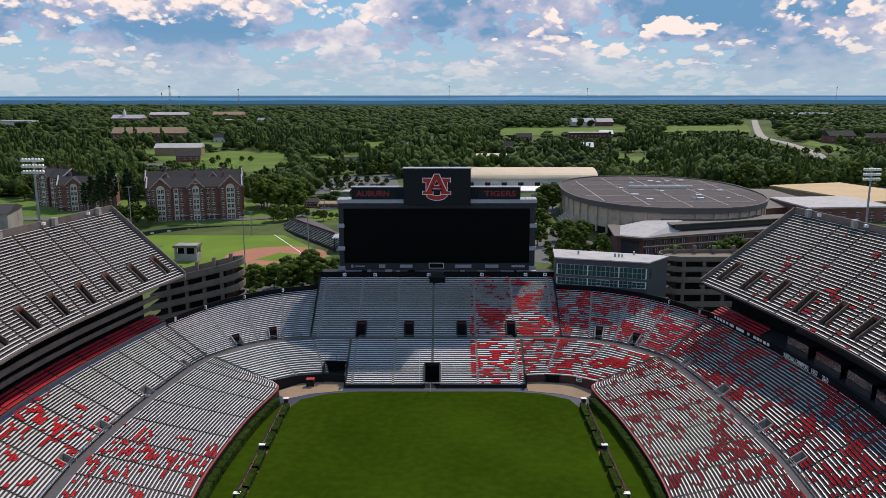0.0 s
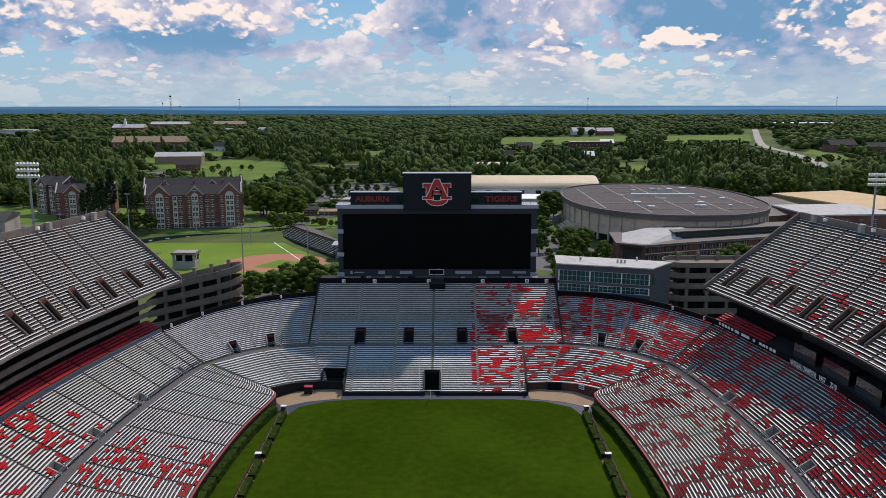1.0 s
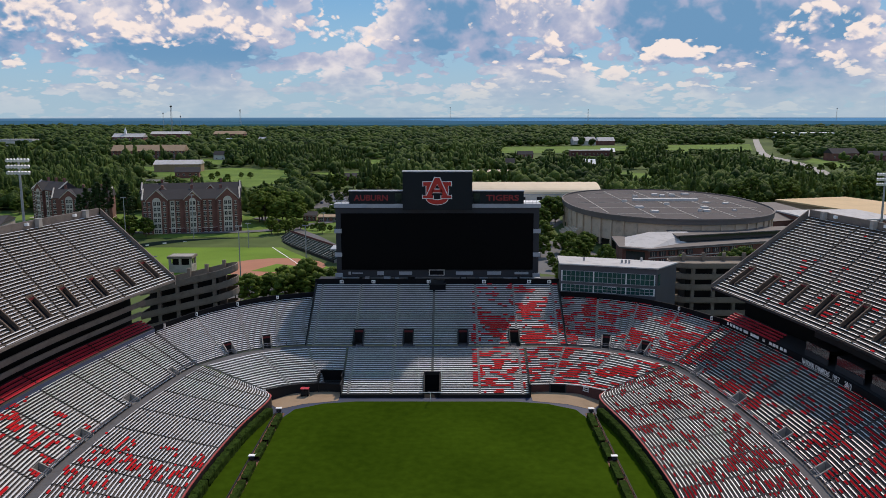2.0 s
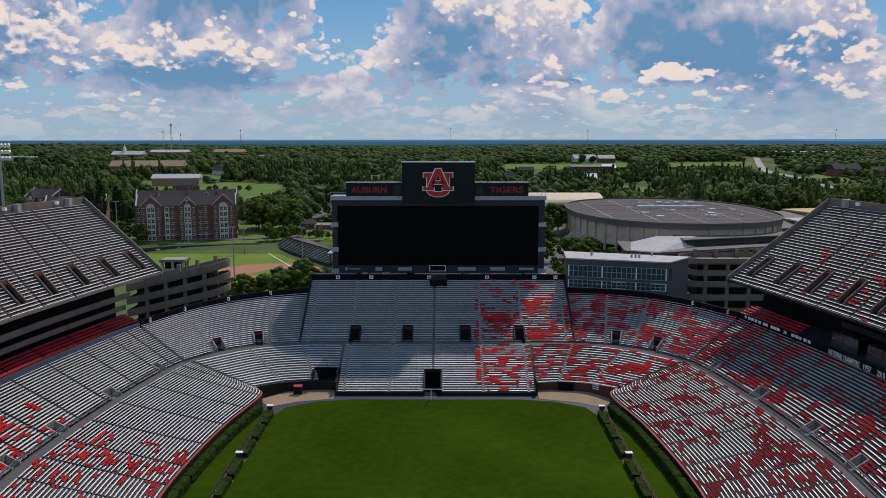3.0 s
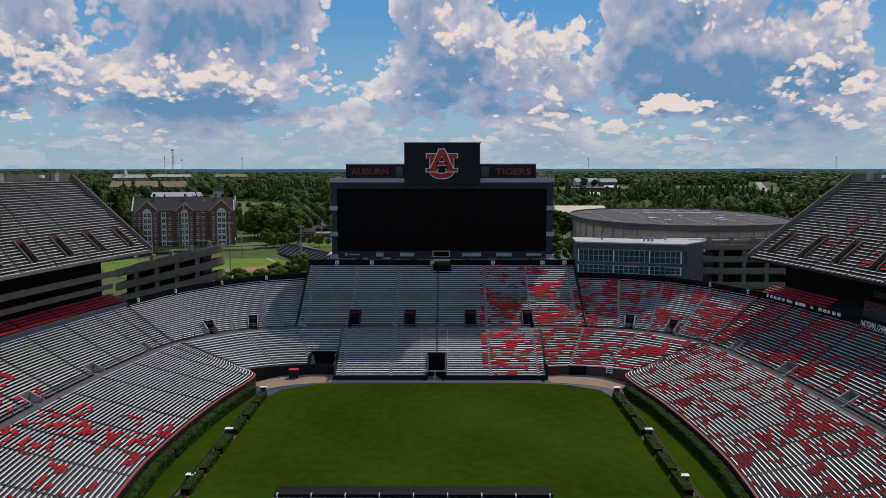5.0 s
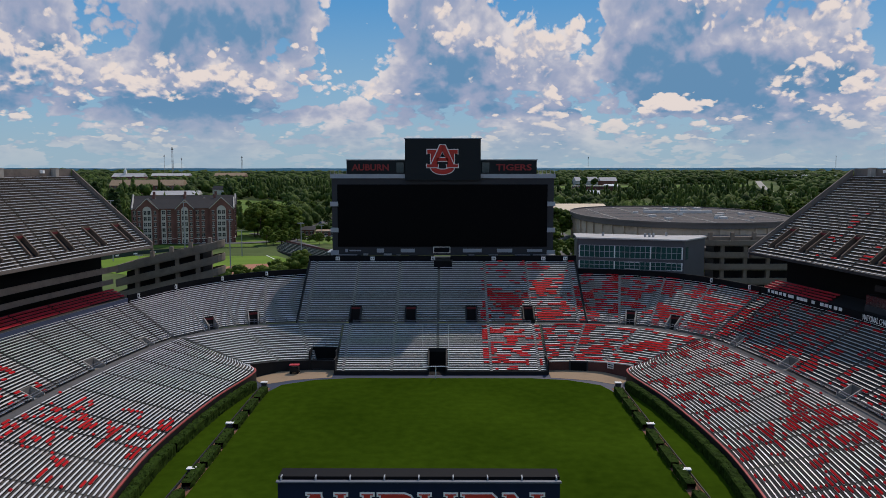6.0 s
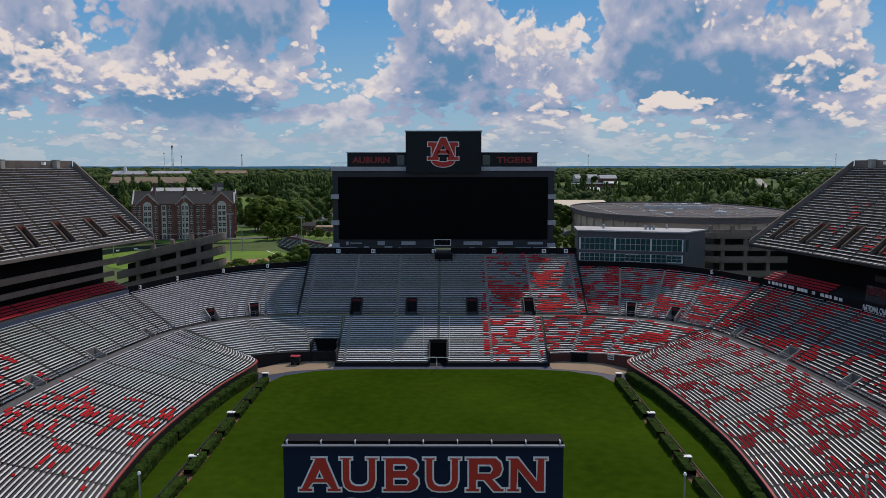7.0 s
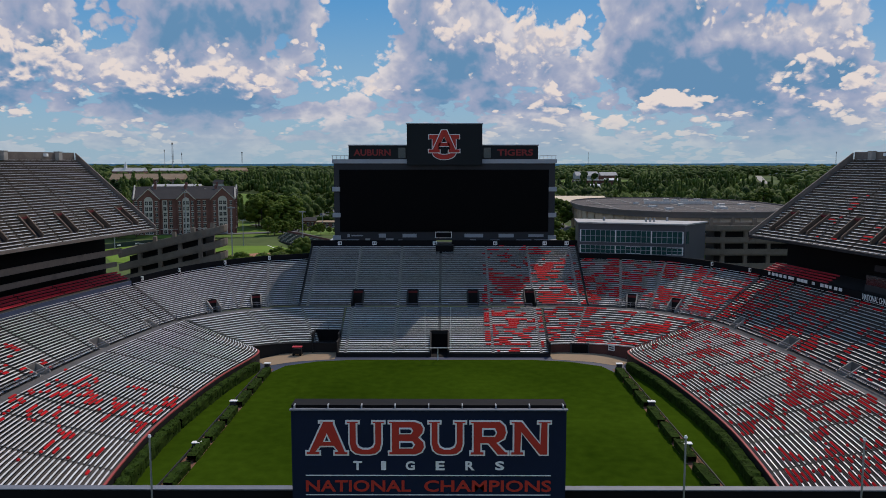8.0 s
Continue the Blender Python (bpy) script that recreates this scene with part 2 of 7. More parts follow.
class Soup:
    """Collects boxes, sheets and tubes into one list of vertices and faces."""

    def __init__(self):
        self.v, self.f = [], []

    def add(self, verts, faces):
        n = len(self.v)
        self.v += [tuple(p) for p in verts]
        self.f += [tuple(i + n for i in q) for q in faces]
        return self

    def hexa(self, p):
        return self.add(p, [(0, 3, 2, 1), (4, 5, 6, 7), (0, 1, 5, 4), (1, 2, 6, 5), (2, 3, 7, 6), (3, 0, 4, 7)])

    def box(self, x0, x1, y0, y1, z0, z1):
        return self.hexa([(x0, y0, z0), (x1, y0, z0), (x1, y1, z0), (x0, y1, z0), (x0, y0, z1), (x1, y0, z1), (x1, y1, z1), (x0, y1, z1)])

    def prism(self, ring, z0, z1):
        """An upright prism over a ring of (x, y), counter-clockwise."""
        n = len(ring)
        v = [(x, y, z0) for x, y in ring] + [(x, y, z1) for x, y in ring]
        f = [tuple(range(n))[::-1], tuple(range(n, 2 * n))] + [(i, (i + 1) % n, n + (i + 1) % n, n + i) for i in range(n)]
        return self.add(v, f)

    def slab(self, a, b, wide, z0, z1):
        """An upright wall of some thickness from a to b, (x, y)."""
        d = Vector((b[0] - a[0], b[1] - a[1]))
        if d.length < 1e-6:
            return self
        n = Vector((-d.y, d.x)).normalized() * wide / 2
        return self.prism([(a[0] - n.x, a[1] - n.y), (b[0] - n.x, b[1] - n.y), (b[0] + n.x, b[1] + n.y), (a[0] + n.x, a[1] + n.y)], z0, z1)

    def rod(self, a, b, r, r2=None, sides=6):
        a, b = Vector(a), Vector(b)
        q = (b - a).to_track_quat("Z", "Y")
        v = []
        for p, rr in ((a, r), (b, r if r2 is None else r2)):
            v += [p + q @ Vector((rr * math.cos(2 * math.pi * k / sides), rr * math.sin(2 * math.pi * k / sides), 0)) for k in range(sides)]
        f = [(k, (k + 1) % sides, sides + (k + 1) % sides, sides + k) for k in range(sides)]
        return self.add(v, f + [tuple(range(sides))[::-1], tuple(range(sides, 2 * sides))])

    def data(self):
        return self.v, self.f


def spline(points, u):
    """Catmull-Rom through points, u from 0 to 1."""
    p = np.array(points, float)
    n = len(p) - 1
    if n == 1:
        return p[0] + (p[1] - p[0]) * u
    s = min(max(u, 0.0), 1.0) * n
    i = min(int(s), n - 1)
    f = s - i
    p0, p1, p2, p3 = p[max(i - 1, 0)], p[i], p[i + 1], p[min(i + 2, n)]
    if i == 0:
        p0 = 2 * p1 - p2
    if i == n - 1:
        p3 = 2 * p2 - p1
    return 0.5 * (2 * p1 + (p2 - p0) * f + (2 * p0 - 5 * p1 + 4 * p2 - p3) * f * f + (3 * p1 - p0 - 3 * p2 + p3) * f ** 3)


def flip(points, side, dy=0.0):
    return [(p[0] * side, p[1] + dy, *p[2:]) for p in points]


# ---------------------------------------------------------------- ground


def ease(v, lo, hi):
    s = min(max((v - lo) / (hi - lo), 0), 1)
    return s * s * (3 - 2 * s)


def rise(x, y):
    """Height of the open land."""
    far = min(max((y - 500) / 2500, 0), 1)
    return 3.0 * ease(y, 35, 85) + 2.5 * ease(y, 172, 196) + far * (8 + 9 * noise.noise(Vector((x / 700, y / 600, 0.3)))) - 0.15


def ground_sheet():
    ys = [-900, -500, -300, -180, -60, 20] + [60 + 12 * k for k in range(14)] + [260 + 40 * k for k in range(14)] + [860 + 160 * k for k in range(27)]
    xs = [-5000, -3600, -2600, -2000, -1500] + [-1200 + 60 * k for k in range(41)] + [1500, 2000, 2600, 3600, 5000]
    v = [(x, y, rise(x, y)) for y in ys for x in xs]
    n = len(xs)
    f = [(j * n + i, j * n + i + 1, (j + 1) * n + i + 1, (j + 1) * n + i) for j in range(len(ys) - 1) for i in range(n - 1)]
    tagged(part("ground", (v, f), LAND, None), "wooded green land reaching to the horizon", "ground", kind="structure")


ground_sheet()

# ---------------------------------------------------------------- the bowl
# control points of the front and the back line of each bank, right-hand half; the left one is its mirror
SIDE_FRONT = [(42.4, -45.6, 2.8), (40.6, -50.5, 2.6), (43.6, -69, 2.6), (45.2, -90, 2.6), (45.0, -106, 2.6), (42.4, -128, 2.6), (36.5, -150, 2.6)]
SIDE_MID = [(59, -42, 8.2), (61.3, -50, 8.0), (64.5, -71, 8.0), (66, -91, 8.0), (66, -107, 8.0), (63.5, -130, 8.0), (57, -154, 8.0)]
SIDE_WALK = [(61.2, -41.0, 8.2), (63.5, -50, 8.2), (66.5, -71, 8.2), (68, -91, 8.2), (68, -107, 8.2), (65.5, -131, 8.2), (59, -156, 8.2)]
SIDE_TOP = [(72.8, -37.3, 15.9), (75.3, -49, 15.9), (79.2, -70, 15.9), (81.5, -91, 15.9), (81.5, -107, 15.9), (79, -133, 15.9), (71.5, -161, 15.9)]
CORNER_FRONT = [(24.4, -38.2, 1.7), (30, -37.6, 1.7), (37.2, -39.4, 1.9), (42.6, -45.0, 2.6)]
CORNER_MID = [(24.4, -26.4, 8.4), (35, -26.6, 8.4), (47.5, -31, 8.4), (58.6, -41.6, 8.3)]
CORNER_WALK = [(36, -24.4, 8.6), (46, -27.0, 8.6), (54, -32.3, 8.6), (61.15, -40.9, 8.3)]
CORNER_TOP = [(36.2, -7.6, 18.4), (50, -12.5, 18.0), (63, -22.5, 17.2), (72.8, -37.2, 16.0)]
DECK_FRONT = [(69, -33, 27), (73, -50, 27), (76.5, -68, 27), (79, -84, 27), (80.3, -102, 27), (79, -128, 27), (73, -158, 27)]
DECK_BACK = [(93.2, -26, 44.9), (96.5, -42, 44.9), (99.5, -57, 44.9), (102.7, -76, 44.9), (104.7, -101, 44.9), (103.2, -130, 44.9), (96.7, -164, 44.9)]



def deck_lines(side):
    """Front and back line of one upper deck; the two decks are not quite mirror images."""
    if side < 0:
        return [(-x, y + 2.5, 28.1) for x, y, z in DECK_FRONT], [(-x + 2.5, y + 2.5, z) for x, y, z in DECK_BACK]
    return [(x + 2.6, y - 1.5, z) for x, y, z in DECK_FRONT], [(x + 5.2, y - 1.5, z) for x, y, z in DECK_BACK]


def lines(side):
    """The lines of one half: corner front, mid, walk, top; side front, mid, walk, top. The right-hand bank climbs higher."""
    ct, st = CORNER_TOP, SIDE_TOP
    if side > 0:
        st = [(x + 1.0, y, 18.1) for x, y, z in SIDE_TOP]
        ct = [(x + 0.3 * k, y, z + 0.7 * k) for k, (x, y, z) in enumerate(CORNER_TOP)]
    return [flip(q, side) for q in (CORNER_FRONT, CORNER_MID, CORNER_WALK, ct, SIDE_FRONT, SIDE_MID, SIDE_WALK, st)]



def red_share(x, y, along, row, tier):
    """Whether the seat at a place carries a red chair back: patches along the rows, thick in some sections."""
    patch = 0.70 * noise.noise(Vector((along / 6.0, row / 4.5, 0.7))) + 1.15 * noise.noise(Vector((along / 2.7, row / 0.71, 5.1))) + 0.35 * noise.noise(Vector((x / 16, y / 16, 2.2)))
    if tier == "deck":
        return x > 0 and y < -46 and patch > 0.50
    if x > 9.5:
        return patch > (0.08 if y > -47 else 0.21)
    if x < -30 and y < -84:
        return patch > 0.16 + 0.022 * max(0, -y - 96)
    return False


def bank(name, front, back, rows, cuts, tier, label, holes=(), seg=5, gap=0.32, deep=0.38):
    """Steps, with one bleacher section between each two cuts; holes: (u0, u1, first row, last row) left open for a passage."""
    us = sorted({u0 + (u1 - u0) * k / seg for u0, u1 in zip(cuts, cuts[1:]) for k in range(seg + 1)} | {h for q in holes for h in q[:2]})
    a = [spline(front, u) for u in us]
    b = [spline(back, u) for u in us]

    def at(j, r):
        q = r / rows
        return a[j][0] + (b[j][0] - a[j][0]) * q, a[j][1] + (b[j][1] - a[j][1]) * q

    def tall(j, k):
        return a[j][2] + (b[j][2] - a[j][2]) * k / rows

    def open_at(j, k):
        return any(h0 - 1e-9 <= us[j] and us[j + 1] <= h1 + 1e-9 and k0 <= k < k1 for h0, h1, k0, k1 in holes)

    # one stepped sheet: two points a row at every station
    v, f, w = [], [], 2 * rows + 1
    for j in range(len(us)):
        for k in range(rows):
            v += [(*at(j, k), tall(j, k)), (*at(j, k + 1), tall(j, k))]
        v.append((*at(j, rows), tall(j, rows)))
    for j in range(len(us) - 1):
        for k in range(rows):
            if not open_at(j, k):
                o, q = j * w + 2 * k, (j + 1) * w + 2 * k
                f += [(o, q, q + 1, o + 1), (o + 1, q + 1, q + 2, o + 2)]
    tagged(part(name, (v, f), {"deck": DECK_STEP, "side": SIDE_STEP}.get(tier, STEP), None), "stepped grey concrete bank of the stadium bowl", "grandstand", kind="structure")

    # pale stair flights in the aisles
    if tier in ("end", "corner"):
        v, f = [], []
        for j in (min(range(len(us)), key=lambda i: abs(us[i] - c)) for c in cuts[1:-1]):
            for k in range(rows):
                if open_at(max(j - 1, 0), k) or j < len(us) - 1 and open_at(j, k):
                    continue
                p, q = Vector(at(j, k)), Vector(at(j, k + 1))
                d = (Vector(at(j + 1, k)) - p).normalized() * 0.30
                z = tall(j, k) + 0.30
                o = len(v)
                v += [(*(p - d), z - 0.32), (*(p + d), z - 0.32), (*(p + d), z), (*(p - d), z), (*(q + d), z), (*(q - d), z)]
                f += [(o, o + 1, o + 2, o + 3), (o + 3, o + 2, o + 4, o + 5)]
        tagged(part("aisle_stairs", (v, f), AISLE, None), "pale concrete stair flights between the bench sections", "stairs", kind="structure")

    for u0, u1 in zip(cuts, cuts[1:]):
        js = [j for j in range(len(us)) if u0 - 1e-9 <= us[j] <= u1 + 1e-9]
        mid = js[len(js) // 2]
        sec = thing("bleacher_section", label, "bleachers", (*at(mid, 0), tall(mid, 0)), tier + " bleacher sections")
        for k in range(rows):
            lane, lanes = [], []
            for j in js:
                lane.append(j)
                if j < js[-1] and open_at(j, k) or j == js[-1]:
                    if len(lane) > 1:
                        lanes.append(lane)
                    lane = []
            for lane in lanes:
                pts = []
                for j in lane:
                    i0, i1 = at(j, k + 0.92 - deep), at(j, k + 0.92)
                    pts.append((np.array(i0), np.array(i1), tall(j, k) + 0.44))
                # the aisles keep the ends free
                for e, n in ((0, 1), (-1, -2)):
                    d = pts[n][0] - pts[e][0]
                    ln = max(np.hypot(*d), 1e-3)
                    sh = d / ln * min(gap, 0.4 * ln)
                    pts[e] = (pts[e][0] + sh, pts[e][1] + sh, pts[e][2])
                v, f = [], []
                for p0, p1, z in pts:
                    v += [(*p0, z), (*p1, z), (*p1, z - 0.07), (*p0, z - 0.07)]
                for m in range(len(pts) - 1):
                    o = 4 * m
                    f += [(o + i, o + (i + 1) % 4, o + 4 + (i + 1) % 4, o + 4 + i) for i in range(4)]
                f += [(0, 3, 2, 1), (len(v) - 4, len(v) - 3, len(v) - 2, len(v) - 1)]
                part("bench", (v, f), BENCH, sec)
                # chair backs, one run after another
                run, dist = [], 0.0
                for m in range(len(pts) - 1):
                    (p0, p1, z), (q0, q1, z2) = pts[m], pts[m + 1]
                    ln = np.hypot(*(q0 - p0))
                    n = max(1, int(ln / 0.6))
                    for c in range(n + (m == len(pts) - 2)):
                        w = c / n
                        c0, d0 = p0 + (q0 - p0) * w, p1 + (q1 - p1) * w
                        red = c < n and red_share(c0[0], c0[1], dist + ln * w + 37.0 * u0 * len(cuts), k, tier)
                        if red or run:
                            run.append((c0 - (d0 - c0) * 0.08, d0 + (d0 - c0) * 0.14, z))
                        if run and not red:
                            if len(run) > 1:
                                v, f = [], []
                                for e0, e1, ez in run:
                                    v += [(*e0, ez + 0.01), (*e0, ez + 0.09), (*e1, ez + 0.30), (*e1, ez + 0.01)]
                                for i in range(len(run) - 1):
                                    o = 4 * i
                                    f += [(o + h, o + (h + 1) % 4, o + 4 + (h + 1) % 4, o + 4 + h) for h in range(4)]
                                f += [(3, 2, 1, 0), (len(v) - 4, len(v) - 3, len(v) - 2, len(v) - 1)]
                                part("chair_back", (v, f), SEAT_RED, sec)
                            run = []
                    dist += ln


def lin(a, b, n):
    return [a + (b - a) * k / n for k in range(n + 1)]


PLAIN = "rows of silver aluminium benches on grey concrete steps"
MIXED = "silver aluminium benches patched with orange-red chair backs"


def along(points, x):
    """Where a straight line of the end stand has a given x, 0 to 1."""
    return (x - points[0][0]) / (points[-1][0] - points[0][0])


def end_stand():
    lo_f, lo_b = [(-24.2, -42, 0.7), (24.2, -42, 0.7)], [(-24.2, -26.4, 8.4), (24.2, -26.4, 8.4)]
    up_f, up_b = [(-36, -24.4, 8.6), (36, -24.4, 8.6)], [(-36, -4, 21.4), (36, -4, 21.4)]
    lo = [along(lo_f, x) for x in (-24.2, -22.4, -11.4, -0.9, 11.4, 22.4, 24.2)]
    hole = (along(lo_f, -2.9), along(lo_f, 1.1), 0, 9)
    for i0, i1 in ((0, 3), (3, 6)):
        c = lo[i0:i1 + 1]
        f = [spline(lo_f, u) for u in (c[0], c[-1])]
        b = [spline(lo_b, u) for u in (c[0], c[-1])]
        w = [(u - c[0]) / (c[-1] - c[0]) for u in c]
        h = [((hole[0] - c[0]) / (c[-1] - c[0]), 1.0, 0, 9)] if i0 == 0 else [(0.0, (hole[1] - c[0]) / (c[-1] - c[0]), 0, 9)]
        bank("end_stand_lower", [tuple(p) for p in f], [tuple(p) for p in b], 22, w, "end", PLAIN if i0 == 0 else MIXED, h, seg=2, deep=0.62)
    up = [along(up_f, x) for x in (-36, -34, -22.6, -11.4, -0.9, 11.4, 22.6, 34, 36)]
    vom = [-23.0, -9.1, 6.1, 20.4]
    for i0, i1 in ((0, 4), (4, 8)):
        c = up[i0:i1 + 1]
        f = [spline(up_f, u) for u in (c[0], c[-1])]
        b = [spline(up_b, u) for u in (c[0], c[-1])]
        w = [(u - c[0]) / (c[-1] - c[0]) for u in c]
        h = []
        for x in vom:
            if f[0][0] < x < f[1][0]:
                h.append(((x - f[0][0]) / (f[1][0] - f[0][0]), (x + 2.6 - f[0][0]) / (f[1][0] - f[0][0]), 0, 6))
        bank("end_stand_upper", [tuple(p) for p in f], [tuple(p) for p in b], 29, w, "end", PLAIN if i0 == 0 else MIXED, h, seg=2, deep=0.62)


BOARD_RED = material("faded_red_board", (0.16, 0.012, 0.014), 0.7, vary=0.3, coarse=1.0)
CORNER_GATES = [(0.30, 0.375, 0, 5), (0.64, 0.715, 0, 5)]
SIDE_GATES = [(u, u + 0.026, 0, 4) for u in (0.135, 0.295, 0.455, 0.615, 0.775)]
DECK_GATES = [((k + 0.36) / 10, (k + 0.58) / 10, 3, 10) for k in range(10)]


def bank_point(front, back, rows, u, k, up=0.0):
    a, b = spline(front, u), spline(back, u)
    return tuple(a + (b - a) * k / rows + np.array((0, 0, up)))


def gateway(front, back, rows, hole, mat, over, inner, group, board=True):
    """A passage that comes out between the benches: flank walls, back wall and floor in the inner colour, and a red
    board over the way in.
    """
    u0, u1, k0, k1 = hole
    P = lambda u, k: bank_point(front, back, rows, u, k)
    p00, p10, p01, p11 = P(u0, k0), P(u1, k0), P(u0, k1), P(u1, k1)
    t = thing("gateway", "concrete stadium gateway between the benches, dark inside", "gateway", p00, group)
    low, top = min(p00[2], p10[2]) - 0.3, max(p01[2], p11[2]) + over
    for a, b in ((p00, p01), (p10, p11)):
        d = Vector((a[0] - b[0], a[1] - b[1], 0)).normalized() * 0.02
        n = Vector((-d.y, d.x, 0)).normalized() * 0.14
        tip = a[2] + over
        part("flank_wall", Soup().hexa([(a[0] - n.x, a[1] - n.y, low), (b[0] - n.x, b[1] - n.y, low), (b[0] + n.x, b[1] + n.y, low), (a[0] + n.x, a[1] + n.y, low),
                                        (a[0] - n.x, a[1] - n.y, tip), (b[0] - n.x, b[1] - n.y, top), (b[0] + n.x, b[1] + n.y, top), (a[0] + n.x, a[1] + n.y, tip)]).data(), mat, t)
    # where inner is DARK, the shade of the passage is painted on these
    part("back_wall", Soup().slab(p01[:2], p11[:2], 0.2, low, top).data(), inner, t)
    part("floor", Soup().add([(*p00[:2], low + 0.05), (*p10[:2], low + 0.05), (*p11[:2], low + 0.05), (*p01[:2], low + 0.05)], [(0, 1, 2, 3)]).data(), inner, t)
    if not board:
        return
    w = [tuple(np.array(q) * 0.9 + np.array(r) * 0.1) for q, r in ((p01, p00), (p11, p10))]
    part("red_board", Soup().slab(w[0][:2], w[1][:2], 0.08, top - 0.9, top - 0.4).data(), BOARD_RED, t, "dark red board with faded writing")


def side_stand(side):
    lab = PLAIN if side < 0 else MIXED
    cf, cm, cw, ct, sf, sm, sw, st = lines(side)
    df, db = deck_lines(side)
    lane = [(0.0, 0.0, 0, 0)]
    if side < 0:
        lane = [(0.02, 0.27, 0, 6)]
    # bench depth differs by side: brighter left, duller right light put into the shape
    thick = 0.74 if side < 0 else 0.50
    bank("corner_stand_lower", cf, cm, 16, lin(0, 1, 3), "corner", lab, lane, seg=4, deep=thick)
    bank("corner_stand_upper", cw, ct, 24, lin(0, 1, 4), "corner", lab, CORNER_GATES, seg=4, deep=thick)
    bank("side_stand_lower", sf, sm, 30, lin(0, 1, 12), "side", MIXED, seg=3, deep=0.36 if side < 0 else 0.23)
    bank("side_stand_upper", sw, st, 22, lin(0, 1, 12), "side", MIXED, SIDE_GATES, seg=3, deep=0.60 if side < 0 else 0.32)
    bank("upper_deck", df, db, 32, lin(0, 1, 10), "deck", PLAIN if side < 0 else MIXED, DECK_GATES, seg=3, gap=0.34, deep=0.54 if side < 0 else 0.36)
    for h in CORNER_GATES:
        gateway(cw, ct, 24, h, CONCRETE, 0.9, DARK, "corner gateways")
    for h in SIDE_GATES:
        gateway(sw, st, 22, h, CONCRETE, 0.3, STEP, "side gateways", False)
    for h in DECK_GATES:
        gateway(df, db, 32, h, RUST_WALL, 0.65, RUST_WALL, "upper deck gateways", True)


end_stand()
# DARK inside the end gateways paints the shade of the openings
for vx in (-23.0, -9.1, 6.1, 20.4):
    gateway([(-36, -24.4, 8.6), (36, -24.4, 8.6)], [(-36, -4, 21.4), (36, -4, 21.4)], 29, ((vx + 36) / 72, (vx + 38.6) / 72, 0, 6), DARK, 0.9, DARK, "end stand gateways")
for side in (-1, 1):
    side_stand(side)

# ---------------------------------------------------------------- walls, walkways and rails of the bowl


def curve_points(points, n=40):
    return [tuple(spline(points, k / n)) for k in range(n + 1)]


def inset(points, d):
    """A line beside another: d metres to its left, seen along it."""
    out = []
    for i, p in enumerate(points):
        a, b = points[max(i - 1, 0)], points[min(i + 1, len(points) - 1)]
        t = Vector((b[0] - a[0], b[1] - a[1])).normalized()
        out.append((p[0] - t.y * d, p[1] + t.x * d, p[2]))
    return out


def ribbon(points, z0, z1, wide):
    """An upright wall along a line; z0 and z1 over or under its height, or absolute when given as ('at', z)."""
    lv, rv = inset(points, wide / 2), inset(points, -wide / 2)
    v = []
    for p, l, r in zip(points, lv, rv):
        lo, hi = ((p[2] + z if not isinstance(z, tuple) else z[1]) for z in (z0, z1))
        v += [(r[0], r[1], lo), (l[0], l[1], lo), (l[0], l[1], hi), (r[0], r[1], hi)]
    f = [(0, 1, 2, 3), tuple(len(v) - 4 + i for i in (3, 2, 1, 0))]
    for k in range(len(points) - 1):
        o = 4 * k
        f += [(o + i, o + 4 + i, o + 4 + (i + 1) % 4, o + (i + 1) % 4) for i in range(4)]
    return v, f


def strip(a, b):
    v = list(a) + list(b)
    n = len(a)
    return v, [(i, i + 1, n + i + 1, n + i) for i in range(n - 1)]


BRICK_DARK = material("dark_brick", (0.10, 0.035, 0.028), 0.85, vary=0.3, coarse=0.5, fine=6.0)
COPING = material("pale_coping", (0.55, 0.53, 0.50), 0.8, vary=0.12, stain=0.3)
RED_EDGE = material("red_edge", (0.34, 0.05, 0.045), 0.7, vary=0.2)
BLUE_WALL = material("blue_wall", (0.018, 0.035, 0.085), 0.6, vary=0.2, coarse=0.2)
WALKWAY = material("walkway_concrete", (0.075, 0.075, 0.08), 0.85, vary=0.2, coarse=0.2, stain=0.4)
RAIL_GREY = material("dull_grey_steel", (0.13, 0.14, 0.17), 0.6, vary=0.2, coarse=0.4)
# black paint; also the painted shade of tunnels and the club recess
DARK_PAINT = material("black_paint_and_shade", (0.006, 0.006, 0.007), 0.75, vary=0.2, spec=0.12)


def wall(name, data, mat, label, category="wall"):
    return tagged(part(name, data, mat, None), label, category, kind="structure")


def railing(points, group, label="dark steel railing beside a stadium walkway"):
    """One stretch of rail: two bars and its posts."""
    t = thing("railing", label, "railing", points[0], group)
    for h in (1.05, 0.55):
        part("rail", ribbon(points, h - 0.06, h + 0.06, 0.12), RAIL_GREY, t)
    for p in points[::2]:
        part("post", Soup().rod(p, (p[0], p[1], p[2] + 1.05), 0.07, sides=4).data(), RAIL_GREY, t)


